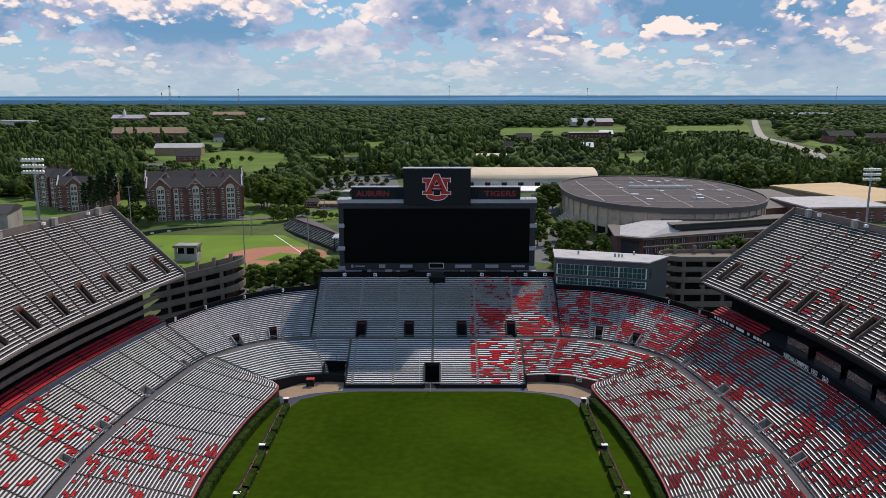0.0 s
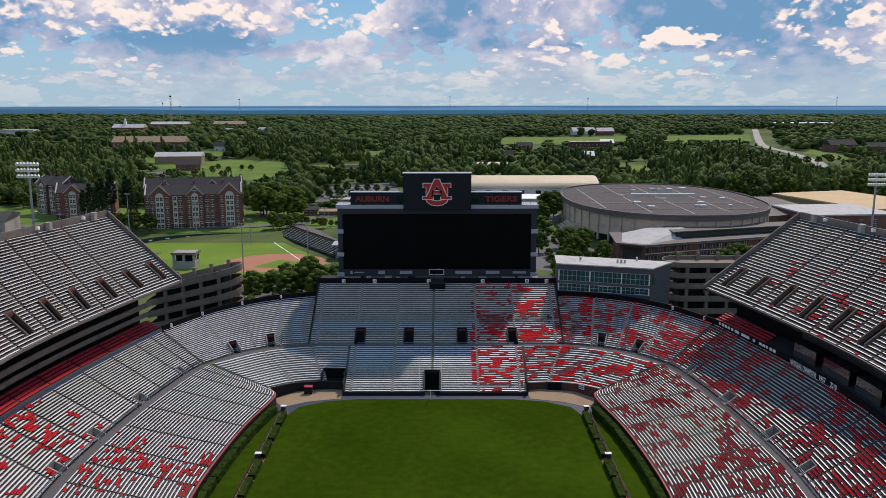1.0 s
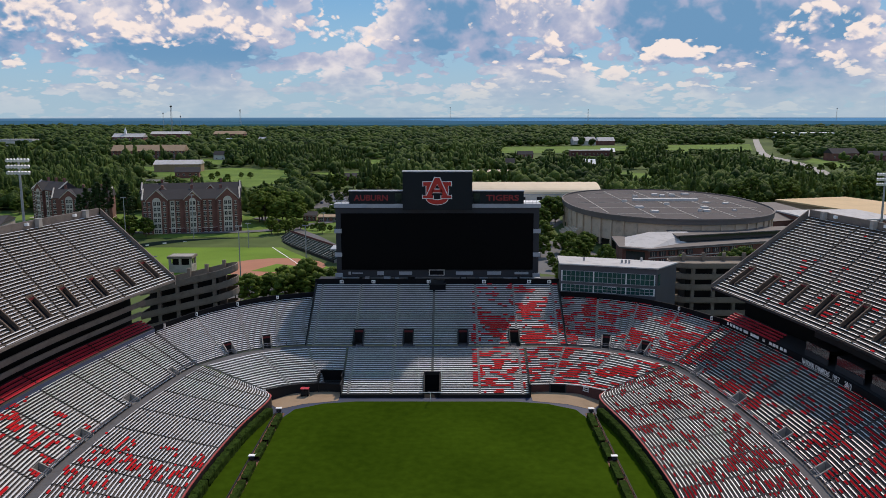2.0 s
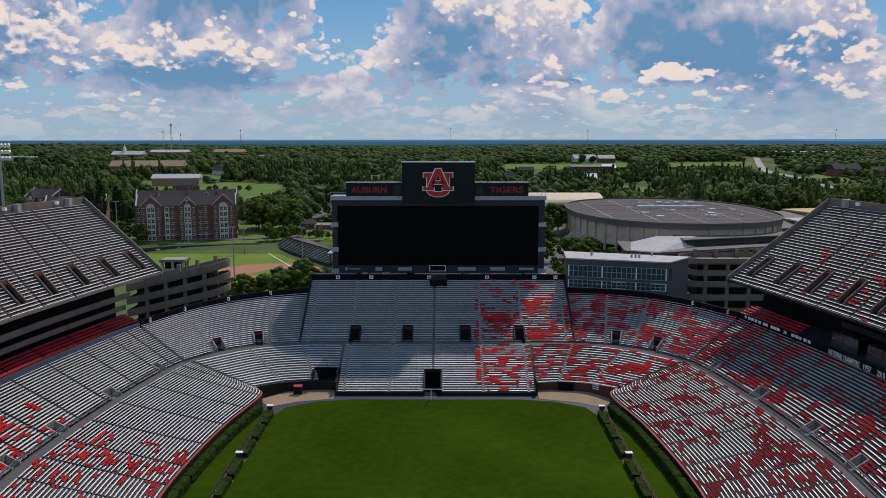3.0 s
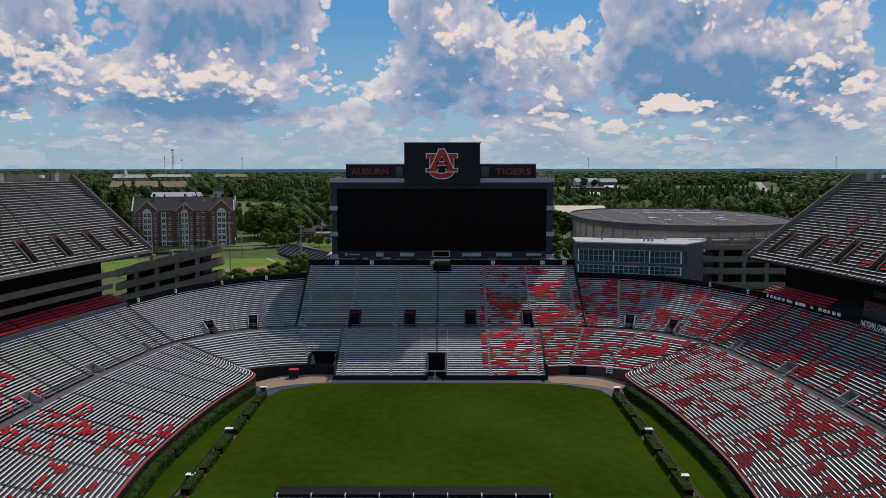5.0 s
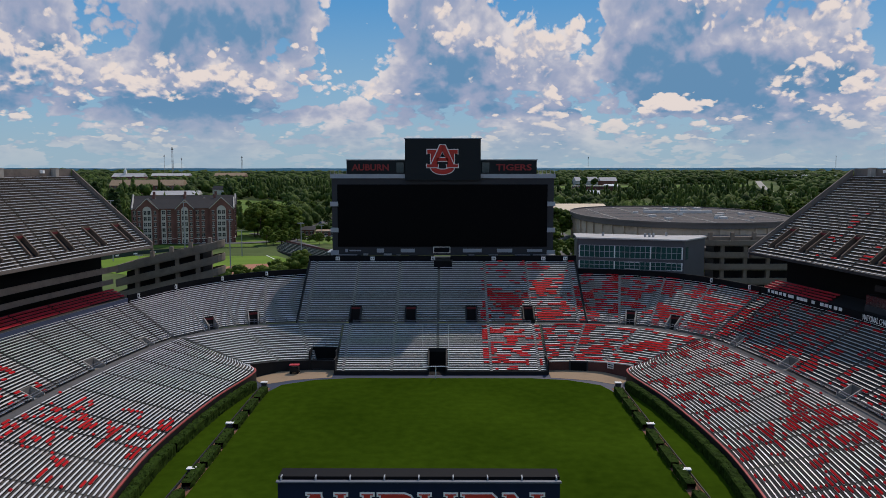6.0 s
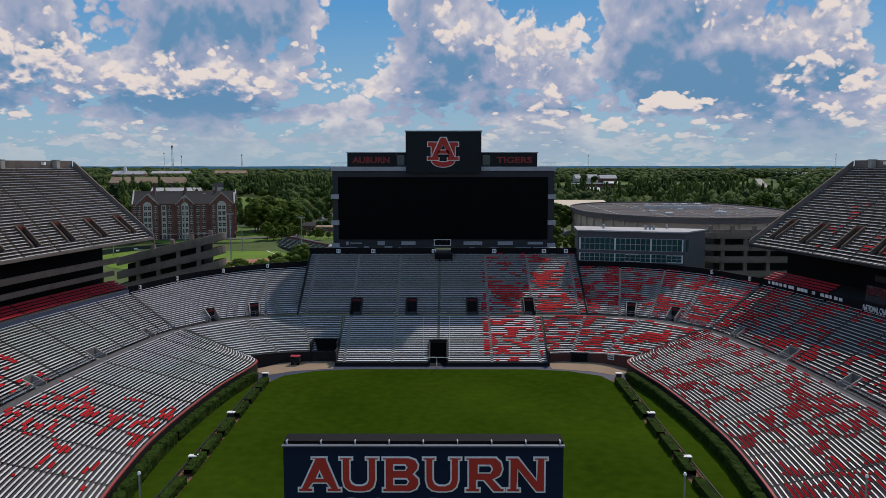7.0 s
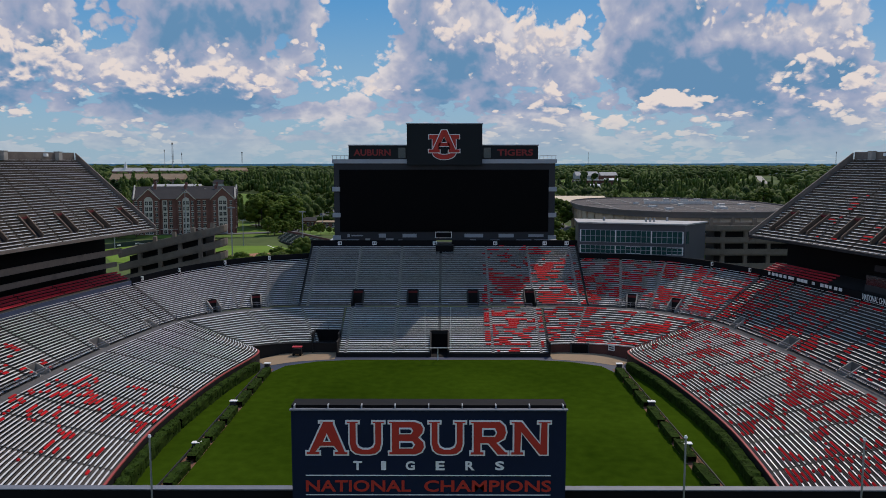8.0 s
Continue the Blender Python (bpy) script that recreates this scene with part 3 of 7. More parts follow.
def bowl_walls(side):
    all_lines = lines(side)
    cf, cm, cw, ct = (curve_points(q, 24) for q in all_lines[:4])
    sf, sm, sw, st = (curve_points(q, 48) for q in all_lines[4:])
    wall("front_wall", ribbon(sf, ("at", 0.0), -0.05, 0.3), DARK, "dark wall under the first row of seats")
    wall("wall_coping", ribbon([(x, y, z) for x, y, z in sf], -0.05, 0.16, 0.34), RED_EDGE, "red painted coping along the front row", "trim")
    wall("corner_wall", ribbon(cf, ("at", 0.0), 0.35, 0.3), DARK if side < 0 else BRICK_DARK, "dark wall round the corner ramp", "wall")
    wall("corner_coping", ribbon(cf, 0.35, 0.6, 0.5), DARK if side < 0 else COPING, "pale coping on the corner wall", "trim")
    wall("end_flank_wall", Soup().slab((24.35 * side, -42), (24.35 * side, -36.5), 0.3, 0.0, 3.4).data(), DARK, "dark flank wall of the end stand")
    wall("walkway", strip([(x, y, z - 0.02) for x, y, z in sm], sw), WALKWAY, "grey concrete walkway between two banks of seats", "walkway")
    # the corner's lower bank starts further in than its upper one
    edge = [(24.4 * side, -24.4, 8.45)] + [(x, y, z - 0.1) for x, y, z in cw]
    inner = [(24.4 * side, -26.4, 8.40)] + [tuple(spline(flip(CORNER_MID, side), 0.30 + 0.70 * k / 24)) for k in range(25)]
    wall("walkway", strip(inner, edge), WALKWAY, "grey concrete walkway round the corner", "walkway")
    wall("back_wall", ribbon(ct, -6.0, 1.5, 0.35), DARK_PAINT, "black wall behind the corner seats")
    # rails along the outer edge of the walkways
    for line, n in ((sw, 8), (cw, 6)):
        for i in range(0, len(line) - n, n):
            railing([(x, y, z + 0.2) for x, y, z in line[i:i + n + 1]], "walkway railings")


for side in (-1, 1):
    bowl_walls(side)
wall("walkway_end", strip([(-24.4, -26.4, 8.4), (24.4, -26.4, 8.4)], [(-24.4, -24.4, 8.42), (24.4, -24.4, 8.42)]), WALKWAY, "grey concrete walkway across the end stand", "walkway")
for x0 in (-34, -22.6, -11.4, 0.4, 11.4, 22.6):
    railing([(x0 + 0.8 + k * 2.4, -26.3, 8.45) for k in range(5)], "walkway railings")
wall("end_front_wall", Soup().box(-24.3, -2.9, -42.25, -42.02, 0, 0.9).box(1.1, 24.3, -42.25, -42.02, 0, 0.9).data(), DARK, "dark low wall before the end stand")
wall("end_back_wall", Soup().box(-36.4, -2.2, -3.9, -3.5, 12, 23.0).box(2.2, 36.4, -3.9, -3.5, 12, 23.0).box(-2.2, 2.2, -3.9, -3.5, 12, 20.5).data(), DARK_PAINT, "black wall along the top of the end stand")
for s in (-1, 1):
    wall("end_side_wall", Soup().hexa([(36.05 * s, -24.4, 8), (36.25 * s, -24.4, 8), (36.25 * s, -3.9, 8), (36.05 * s, -3.9, 8),
                                       (36.05 * s, -24.4, 9.2), (36.25 * s, -24.4, 9.2), (36.25 * s, -3.9, 22.2), (36.05 * s, -3.9, 22.2)]).data(), DARK, "dark stepped flank of the end stand")


def section_plates():
    """Small white section plates on the back walls, their numbers as bars."""
    spots = [(-28.5, -4.0, 22.2), (-19, -4.0, 22.2), (-2.5, -4.0, 22.2), (14, -4.0, 22.2), (27.5, -4.0, 22.2), (33.5, -4.0, 22.2)]
    for s in (-1, 1):
        for u in (0.25, 0.5, 0.75, 0.95):
            if s > 0 and u < 0.7:
                continue
            p, q = spline(lines(s)[3], u), spline(lines(s)[3], u + 0.02)
            d = Vector((q[0] - p[0], q[1] - p[1])).normalized()
            n = Vector((d.y, -d.x)) * s
            spots.append((p[0] + n.x * 0.15, p[1] + n.y * 0.15, p[2] + 0.9))
    for x, y, z in spots:
        t = thing("section_plate", "small white square section plate on the black wall", "sign", (x, y, z), "section plates")
        part("plate", Soup().box(x - 0.55, x + 0.55, y - 0.06, y + 0.1, z - 0.5, z + 0.5).data(), WHITE, t)
        for k in (-0.2, 0.2):
            part("bar", Soup().box(x + k - 0.11, x + k + 0.11, y - 0.09, y - 0.06, z - 0.25, z + 0.25).data(), DARK, t)


section_plates()

# ---------------------------------------------------------------- upper decks and club levels
CLUB_SEAT = material("club_red_seat", (0.42, 0.016, 0.03), 0.5, vary=0.2, coarse=0.5)
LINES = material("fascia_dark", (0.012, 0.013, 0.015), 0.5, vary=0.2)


def letters(text, width, height, mat, name, parent, at, turn, bold=0.0, deep=0.03):
    """Raised lettering, fitted into a box: at is its lower left corner, turn the pose of its plane."""
    cu = bpy.data.curves.new(name, "FONT")
    cu.body, cu.extrude, cu.offset, cu.resolution_u = text, 0.02, bold, 3
    tmp = bpy.data.objects.new(name, cu)
    scene.collection.objects.link(tmp)
    bpy.context.view_layer.update()
    me = bpy.data.meshes.new_from_object(tmp.evaluated_get(bpy.context.evaluated_depsgraph_get()))
    bpy.data.objects.remove(tmp)
    co = np.array([v.co[:] for v in me.vertices])
    lo, hi = co.min(0), co.max(0)
    for v in me.vertices:
        q = Vector(((v.co.x - lo[0]) / (hi[0] - lo[0]) * width, (v.co.y - lo[1]) / (hi[1] - lo[1]) * height, (v.co.z - lo[2]) / max(hi[2] - lo[2], 1e-6) * deep))
        v.co = turn @ q + Vector(at)
    me.materials.clear()
    me.materials.append(mat)
    return part(name, me, mat, parent)


def facing(ax, ay):
    """Axes of upright lettering that reads along (ax, ay)."""
    x = Vector((ax, ay, 0)).normalized()
    return Matrix((x, Vector((0, 0, 1)), x.cross(Vector((0, 0, 1))))).transposed()


def upper_level(side):
    df, db = (curve_points(q, 48) for q in deck_lines(side))
    st = curve_points(lines(side)[7], 48)
    base = st[0][2] + 1.0
    st = [p for p in st if p[1] < -36] if side > 0 else st
    out = side                     # which side of the line lies away from the pitch
    word = "upper deck"
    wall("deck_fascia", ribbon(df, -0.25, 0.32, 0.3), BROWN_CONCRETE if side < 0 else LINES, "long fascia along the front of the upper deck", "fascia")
    wall("deck_back_wall", ribbon(inset(db, 0.5 * out), -0.8, 1.7, 0.5), BROWN_CONCRETE, "concrete wall along the top of the upper deck")
    # near-black underside: the shade below the deck put into its colour
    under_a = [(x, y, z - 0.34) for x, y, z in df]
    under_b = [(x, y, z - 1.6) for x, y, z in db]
    wall("deck_underside", strip(under_a, under_b), DARK, "sloping underside of the upper deck, shade painted in", "ceiling")
    # the sloping end parapet
    a, b = df[0], db[0]
    n = 0.5
    wall("deck_end_wall", Soup().hexa([(a[0], a[1], a[2] - 1.2), (b[0], b[1], b[2] - 1.6), (b[0], b[1] + n, b[2] - 1.6), (a[0], a[1] + n, a[2] - 1.2),
                                       (a[0], a[1], a[2] + 1.0), (b[0], b[1], b[2] + 1.6), (b[0], b[1] + n, b[2] + 1.6), (a[0], a[1] + n, a[2] + 1.0)]).data(), BROWN_CONCRETE, "sloping concrete parapet at the end of the upper deck")
    # boxes on the back wall
    for k in range(3, 46, 9):
        p = db[k]
        t = thing("wall_cabinet", "grey cabinet fixed to the concrete deck wall", "cabinet", (p[0], p[1], p[2]), "deck wall cabinets")
        part("body", Soup().box(p[0] - 0.6, p[0] + 0.6, p[1] - 0.8, p[1] + 0.8, p[2] - 0.2, p[2] + 1.8).data(), CONCRETE, t)
        part("lid", Soup().box(p[0] - 0.7, p[0] + 0.7, p[1] - 0.9, p[1] + 0.9, p[2] + 1.8, p[2] + 1.9).data(), CONCRETE, t)
        for j in (2,):
            q = db[min(k + j, 48)]
            s2 = thing("section_plate", "small white square section plate on the deck wall", "sign", (q[0], q[1], q[2] + 0.9), "section plates")
            part("plate", Soup().box(q[0] - 0.4, q[0] + 0.4, q[1] - 0.6, q[1] + 0.2, q[2] + 0.7, q[2] + 1.4).data(), WHITE, s2)
    # club seats under the deck, in blocks of tiered red rows
    front = st
    rows = 4
    i = 0
    blocks = []
    stop = -68 if side > 0 else -200
    while i + 4 < len(front) and front[i + 4][1] > stop:
        blocks.append(front[i:i + 5])
        i += 4
    for blk in blocks:
        t = thing("club_seat_block", "tiered rows of deep red club seats under the upper deck", "seats", blk[0], "club seat blocks")
        for k in range(rows):
            lo = inset(blk, out * (0.3 + k * 0.85))
            hi = inset(blk, out * (0.3 + k * 0.85 + 0.55))
            z = base + 0.42 * k
            lo, hi = [(x, y, z + 0.45) for x, y, _ in lo[:-1]] + [(lo[-1][0] * 0.86 + lo[-2][0] * 0.14, lo[-1][1] * 0.86 + lo[-2][1] * 0.14, z + 0.45)], [(x, y, z + 0.45) for x, y, _ in hi[:-1]] + [(hi[-1][0] * 0.86 + hi[-2][0] * 0.14, hi[-1][1] * 0.86 + hi[-2][1] * 0.14, z + 0.45)]
            top = [(x, y, z2 + 0.32) for x, y, z2 in hi]
            m = len(lo)
            v = lo + hi + top
            part("bench_seat", (v, [(j, j + 1, m + j + 1, m + j) for j in range(m - 1)] + [(m + j, m + j + 1, 2 * m + j + 1, 2 * m + j) for j in range(m - 1)]), CLUB_SEAT, t)
    deep = inset(front, out * 4.4)
    wall("club_steps", strip([(x, y, base) for x, y, _ in front], [(x, y, base + 1.9) for x, y, _ in deep]), DARK, "stepped floor under the club seats, painted dark for shade", "floor")
    wall("club_front_wall", ribbon(front, -0.3, 0.95 if side < 0 else 1.5, 0.35), BLUE_WALL if side < 0 else DARK_PAINT, "wall in front of the club seats")
    # the recess behind the seats is painted black for its shade
    back = inset(front, out * 6.5)
    wall("club_back_wall", ribbon([(x, y, base - 1) for x, y, _ in back], 0, 12.0, 0.3), DARK_PAINT, "recessed wall of the club level, painted black for shade")
    for z0, z1, d in ((20.1, 21.2, 3.6), (23.1, 24.4, 2.2)) if side < 0 else ((23.2, 24.4, 4.2),):
        line = inset(front, out * d)
        if side > 0:
            line = [p for p in line if p[1] < -66]
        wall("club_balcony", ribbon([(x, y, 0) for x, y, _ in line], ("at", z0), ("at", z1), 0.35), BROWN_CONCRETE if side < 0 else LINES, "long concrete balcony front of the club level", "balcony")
        wall("club_floor", strip([(x, y, z0) for x, y, _ in line], [(x, y, z0) for x, y, _ in inset(line, out * 2.4)]), CONCRETE if side < 0 else DARK, "balcony floor of the club level", "floor")
    # what carries the deck and closes the bank behind
    far = inset(front, out * 9)
    wall("stand_outer_wall", ribbon([(x * 1.13, y, 0) for x, y, _ in far], ("at", 0), ("at", 38), 0.5), CONCRETE, "outer concrete wall of the stand")


for side in (-1, 1):
    upper_level(side)


def fascia_writing():
    """White writing on the black wall before the right-hand club level."""
    line = inset(curve_points(lines(1)[7], 96), -0.24)
    t = thing("fascia_sign", "white lettering on a long black stadium fascia", "sign", line[40])
    def walk_to(y):
        return min(range(len(line)), key=lambda i: abs(line[i][1] - y))
    # small writing that cannot be read, as bars
    y = -40.0
    while y > -63:
        i = walk_to(y)
        p, q = Vector(line[i]), Vector(line[i + 1])
        d = (q - p).normalized()
        w = 0.6 + 0.5 * ((int(-y * 7) % 5) / 5)
        part("bar", Soup().slab((p + d * 0.0)[:2], (p + d * w)[:2], 0.12, 18.75, 19.4).data(), WHITE, t)
        y -= w + 0.55
    for text, y0, wide in (("NATIONAL CHAMPIONS", -69.5, 9.6), ("1957", -80.6, 2.3), ("2010", -84.6, 2.3)):
        i = walk_to(y0)
        p, q = Vector(line[i]), Vector(line[i + 3])
        d = q - p
        letters(text, wide, 1.15, WHITE, "letters", t, (p.x, p.y, 18.25), facing(d.x, d.y), bold=0.01)


fascia_writing()
for y0, y1 in ((-68, -78), (-79, -89), (-90, -100), (-101, -111)):
    line = curve_points(lines(1)[7], 96)
    seg = inset([p for p in line if y1 <= p[1] <= y0], 1.2)
    t = thing("suite_box", "dark glazed suite under the upper deck", "suite", (seg[0][0], seg[0][1], 19.5), "glazed suites")
    part("front", ribbon([(x, y, 19.7) for x, y, _ in seg], 0, 1.2, 0.3), SLATE, t)
    part("glazing", ribbon([(x, y, 20.9) for x, y, _ in inset(seg, 0.1)], 0, 1.9, 0.1), GLASS_DARK, t)
    part("roof", strip([(x, y, 22.8) for x, y, _ in seg], [(x, y, 22.8) for x, y, _ in inset(seg, 4)]), DARK, t)

# ---------------------------------------------------------------- pitch


def sheet(name, ring, z, mat, label, category, kind="structure"):
    v = [(x, y, z) for x, y in ring]
    return tagged(part(name, (v, [tuple(range(len(ring)))]), mat, None), label, category, kind=kind)


MULCH = material("red_mulch", (0.16, 0.07, 0.04), 0.95, vary=0.3, coarse=0.8)
sheet("border", [(-47, -180), (47, -180), (47, -30), (-47, -30)], 0.02, NAVY, "dark blue paved border round the pitch", "pavement")
sheet("pitch", [(-36, -180), (36, -180), (36.4, -56), (34.5, -50.5), (28, -46.5), (20, -45.0), (-20, -45.0), (-28, -46.5), (-34.5, -50.5), (-36.4, -56)], 0.06, TURF, "mown green grass playing field", "grass")
for s in (-1, 1):
    sheet("verge", [(38.6 * s, -180), (47 * s, -180), (47 * s, -70), (42.2 * s, -58), (38.8 * s, -53)][::s], 0.05, TURF, "mown grass verge between two hedges", "grass")
    sheet("hedge_bed", [(36.0 * s, -180), (38.6 * s, -180), (38.8 * s, -53), (36.4 * s, -53)][::s], 0.09, MULCH, "strip of red-brown mulch under the hedge", "bed")
    sheet("corner_ramp", [(24.6 * s, -44.6), (33 * s, -46.8), (38.5 * s, -50.5), (42.4 * s, -45.2), (37.2 * s, -39.5), (30 * s, -37.7), (24.6 * s, -38.2)][::s], 0.07, APRON, "tan concrete ramp in the corner of the pitch", "pavement")

LEAF = material("leaf_clumps", (0.018, 0.042, 0.010), 0.75, vary=0.5, coarse=0.5, fine=4.0, second=(0.055, 0.095, 0.020), spec=0.25)
hedge_rand = random.Random(5)


def hedge_mesh(long, wide, tall, seed):
    """A clipped hedge: a rounded, bumpy block with leaf tufts over it."""
    bm = bmesh.new()
    nx, ny, nz = max(6, int(long / 0.55)), 5, 4
    bmesh.ops.create_grid(bm, x_segments=nx, y_segments=ny + 2 * nz, size=0.5)
    for v in bm.verts:
        u, w = v.co.x + 0.5, v.co.y + 0.5
        side = w * (wide + 2 * tall)
        if side < tall:
            y, z = -wide / 2, side
        elif side > tall + wide:
            y, z = wide / 2, 2 * tall + wide - side
        else:
            y, z = -wide / 2 + side - tall, tall
        x = (u - 0.5) * long
        end = min(u, 1 - u) * long
        if end < 0.3:
            y, z = y * 0.82, z * 0.86
        q = Vector((x, y, z))
        k = noise.noise(q * 1.6 + Vector((seed * 9.1, 0, 0))) * 0.16 + noise.noise(q * 4.5) * 0.10
        v.co = q + Vector((0.6 * k, (1 if y > 0 else -1) * k, k if z > 0.1 else 0))
    # leaf tufts
    r = random.Random(seed)
    for _ in range(int(long * (wide + 2 * tall) * 3.2)):
        x, y, z = r.uniform(-long / 2, long / 2), r.uniform(-wide / 2, wide / 2), tall
        if r.random() < 0.5:
            y, z = r.choice((-1, 1)) * wide / 2, r.uniform(0.15, tall)
        s = r.uniform(0.10, 0.24)
        o = Vector((x, y, z))
        c = [bm.verts.new(o + Vector((r.uniform(-s, s), r.uniform(-s, s), r.uniform(-s * 0.4, s)))) for _ in range(3)]
        bm.faces.new(c)
    me = bpy.data.meshes.new("hedge")
    bm.to_mesh(me)
    bm.free()
    me.materials.append(HEDGE)
    return me


def hedges(s):
    meshes = [hedge_mesh(7.6, 1.5, 1.15, k) for k in range(2)]
    y = -55.5
    k = 0
    while y > -170:
        ob = new("hedge", meshes[k % 2])
        ob.matrix_world = pose(37.0 * s, y - 3.8, 0.08, 0, 0, 90 + hedge_rand.uniform(-1, 1))
        tagged(ob, "clipped low green hedge beside the pitch", "hedge", "pitch hedges")
        y -= 8.4 + (k % 3 == 2) * 1.4
        k += 1
    line = curve_points(flip(SIDE_FRONT, s), 60)
    line = inset([p for p in line if p[1] < -52], -1.2 * s)
    tall = [hedge_mesh(6.6, 1.7, 1.9, 10 + k) for k in range(3)]
    acc, k = 0.0, 0
    for p, q in zip(line, line[1:]):
        d = Vector(q) - Vector(p)
        acc += d.length
        if acc > 5.0:
            ob = new("hedge", tall[k % 3])
            m = Vector(p)
            ob.matrix_world = pose(m.x, m.y, 0.05, 0, 0, math.degrees(math.atan2(d.y, d.x)))
            tagged(ob, "tall clipped green hedge along the stand wall", "hedge", "stand hedges")
            acc, k = 0.0, k + 1


for s in (-1, 1):
    hedges(s)
    pipe = thing("cable_rail", "low black rail running along the pitch hedge", "rail", (38.6 * s, -54, 0))
    part("rail", Soup().rod((38.5 * s, -54, 0.55), (38.5 * s, -172, 0.55), 0.14, sides=6).data(), DARK, pipe)
    for k in range(15):
        part("post", Soup().box(38.5 * s - 0.08, 38.5 * s + 0.08, -54.6 - 8 * k, -54.4 - 8 * k, 0.05, 0.6).data(), DARK, pipe)
    for y in (-52.5, -79.5, -101, -124):
        b = thing("camera_box", "small white equipment box beside the pitch hedge", "box", (37.9 * s, y, 0), "equipment boxes")
        part("body", Soup().box(37.9 * s - 0.55, 37.9 * s + 0.55, y - 0.4, y + 0.4, 0.3, 1.1).data(), SLATE, b)
        part("lid", Soup().box(37.9 * s - 0.7, 37.9 * s + 0.7, y - 0.5, y + 0.5, 1.1, 1.25).data(), WHITE, b)
        part("leg", Soup().box(37.9 * s - 0.2, 37.9 * s + 0.2, y - 0.2, y + 0.2, 0.05, 0.3).data(), DARK, b)


def goal():
    t = thing("goal_post", "slim white goal post at the end of the pitch", "goal post", (-1.2, -45.3, 0))
    part("stem", Soup().rod((-1.2, -45.3, 0), (-1.2, -45.3, 2.2), 0.1).rod((-1.2, -45.3, 2.2), (-1.2, -47.6, 3.4), 0.1).data(), WHITE, t)
    part("crossbar", Soup().rod((-4.0, -47.6, 3.4), (1.65, -47.6, 3.4), 0.09).data(), WHITE, t)
    for x in (-4.0, 1.65):
        part("upright", Soup().rod((x, -47.6, 3.4), (x, -47.6, 12.6), 0.06).data(), WHITE, t)


goal()


def centre_tunnel():
    t = thing("players_tunnel", "players' tunnel mouth in the end stand, its shade painted black", "tunnel", (-0.9, -42, 0))
    for x in (-2.95, 1.15):
        part("flank_wall", Soup().hexa([(x - 0.15, -42.3, 0), (x + 0.15, -42.3, 0), (x + 0.15, -35.6, 0), (x - 0.15, -35.6, 0), (x - 0.15, -42.3, 1.6), (x + 0.15, -42.3, 1.6), (x + 0.15, -35.6, 4.8), (x - 0.15, -35.6, 4.8)]).data(), DARK, t)
    # black back wall and floor stand in for the shade inside the tunnel
    part("back_wall", Soup().box(-2.9, 1.1, -35.8, -35.6, 0, 4.6).data(), DARK_PAINT, t)
    part("floor", Soup().box(-2.8, 1.0, -42.2, -35.8, 0.03, 0.1).data(), DARK_PAINT, t)
    part("lintel", Soup().box(-2.9, 1.1, -36.2, -35.8, 4.0, 4.9).data(), DARK, t)
    c = thing("corner_tunnel", "stepped service tunnel under the corner seats, its shade painted dark", "tunnel", (-27, -36, 0))
    # black wall painted for the shade at the tunnel's inner end
    part("back_wall", Soup().box(-30.6, -24.6, -33.9, -33.6, 0, 4.5).data(), DARK_PAINT, c)
    for k in range(6):
        part("step", Soup().box(-30.4, -24.7, -37.9 + 0.62 * k, -37.28 + 0.62 * k, 0.06, 0.35 + 0.32 * k).data(), DARK, c)
    for x in (-30.6, -24.5):
        part("flank_wall", Soup().box(x - 0.12, x + 0.12, -38.4, -33.6, 0, 4.6).data(), DARK, c)
    railing([(-30.5 + 1.5 * k, -33.5, 4.6) for k in range(5)], "tunnel railings", "dark steel railing over the corner tunnel")
    g = thing("service_door", "dark roller door in the brick corner wall", "door", (32, -38, 0))
    part("frame", Soup().slab((29.6, -37.85), (34.0, -38.35), 0.3, 0, 2.3).data(), SLATE, g)
    part("door", Soup().slab((30.0, -38.1), (33.6, -38.5), 0.3, 0.02, 2.0).data(), DARK_PAINT, g)
    n = thing("notice_board", "white notice board on the brick corner wall", "sign", (38.5, -40.8, 1.2))
    part("board", Soup().slab((38.0, -40.35), (39.2, -41.4), 0.12, 1.2, 2.5).data(), WHITE, n)
    for z in (1.5, 2.0):
        part("bar", Soup().slab((38.1, -40.55), (39.0, -41.35), 0.1, z, z + 0.22).data(), DARK, n)
    u = thing("trolley", "small dark utility cart parked by the corner ramp", "cart", (-33, -41, 0))
    part("body", Soup().box(-34.6, -32.6, -41.6, -40.2, 0.4, 1.5).data(), DARK, u)
    part("canopy", Soup().box(-34.7, -32.5, -41.7, -40.1, 2.0, 2.12).data(), CLUB_SEAT, u)
    for x in (-34.4, -32.8):
        for y in (-41.5, -40.3):
            part("wheel", Soup().rod((x, y - 0.1, 0.32), (x, y + 0.1, 0.32), 0.27, sides=10).data(), DARK_PAINT, u)
            part("post", Soup().rod((x, y, 1.5), (x, y, 2.0), 0.04, sides=4).data(), DARK, u)


centre_tunnel()

# ---------------------------------------------------------------- scoreboard


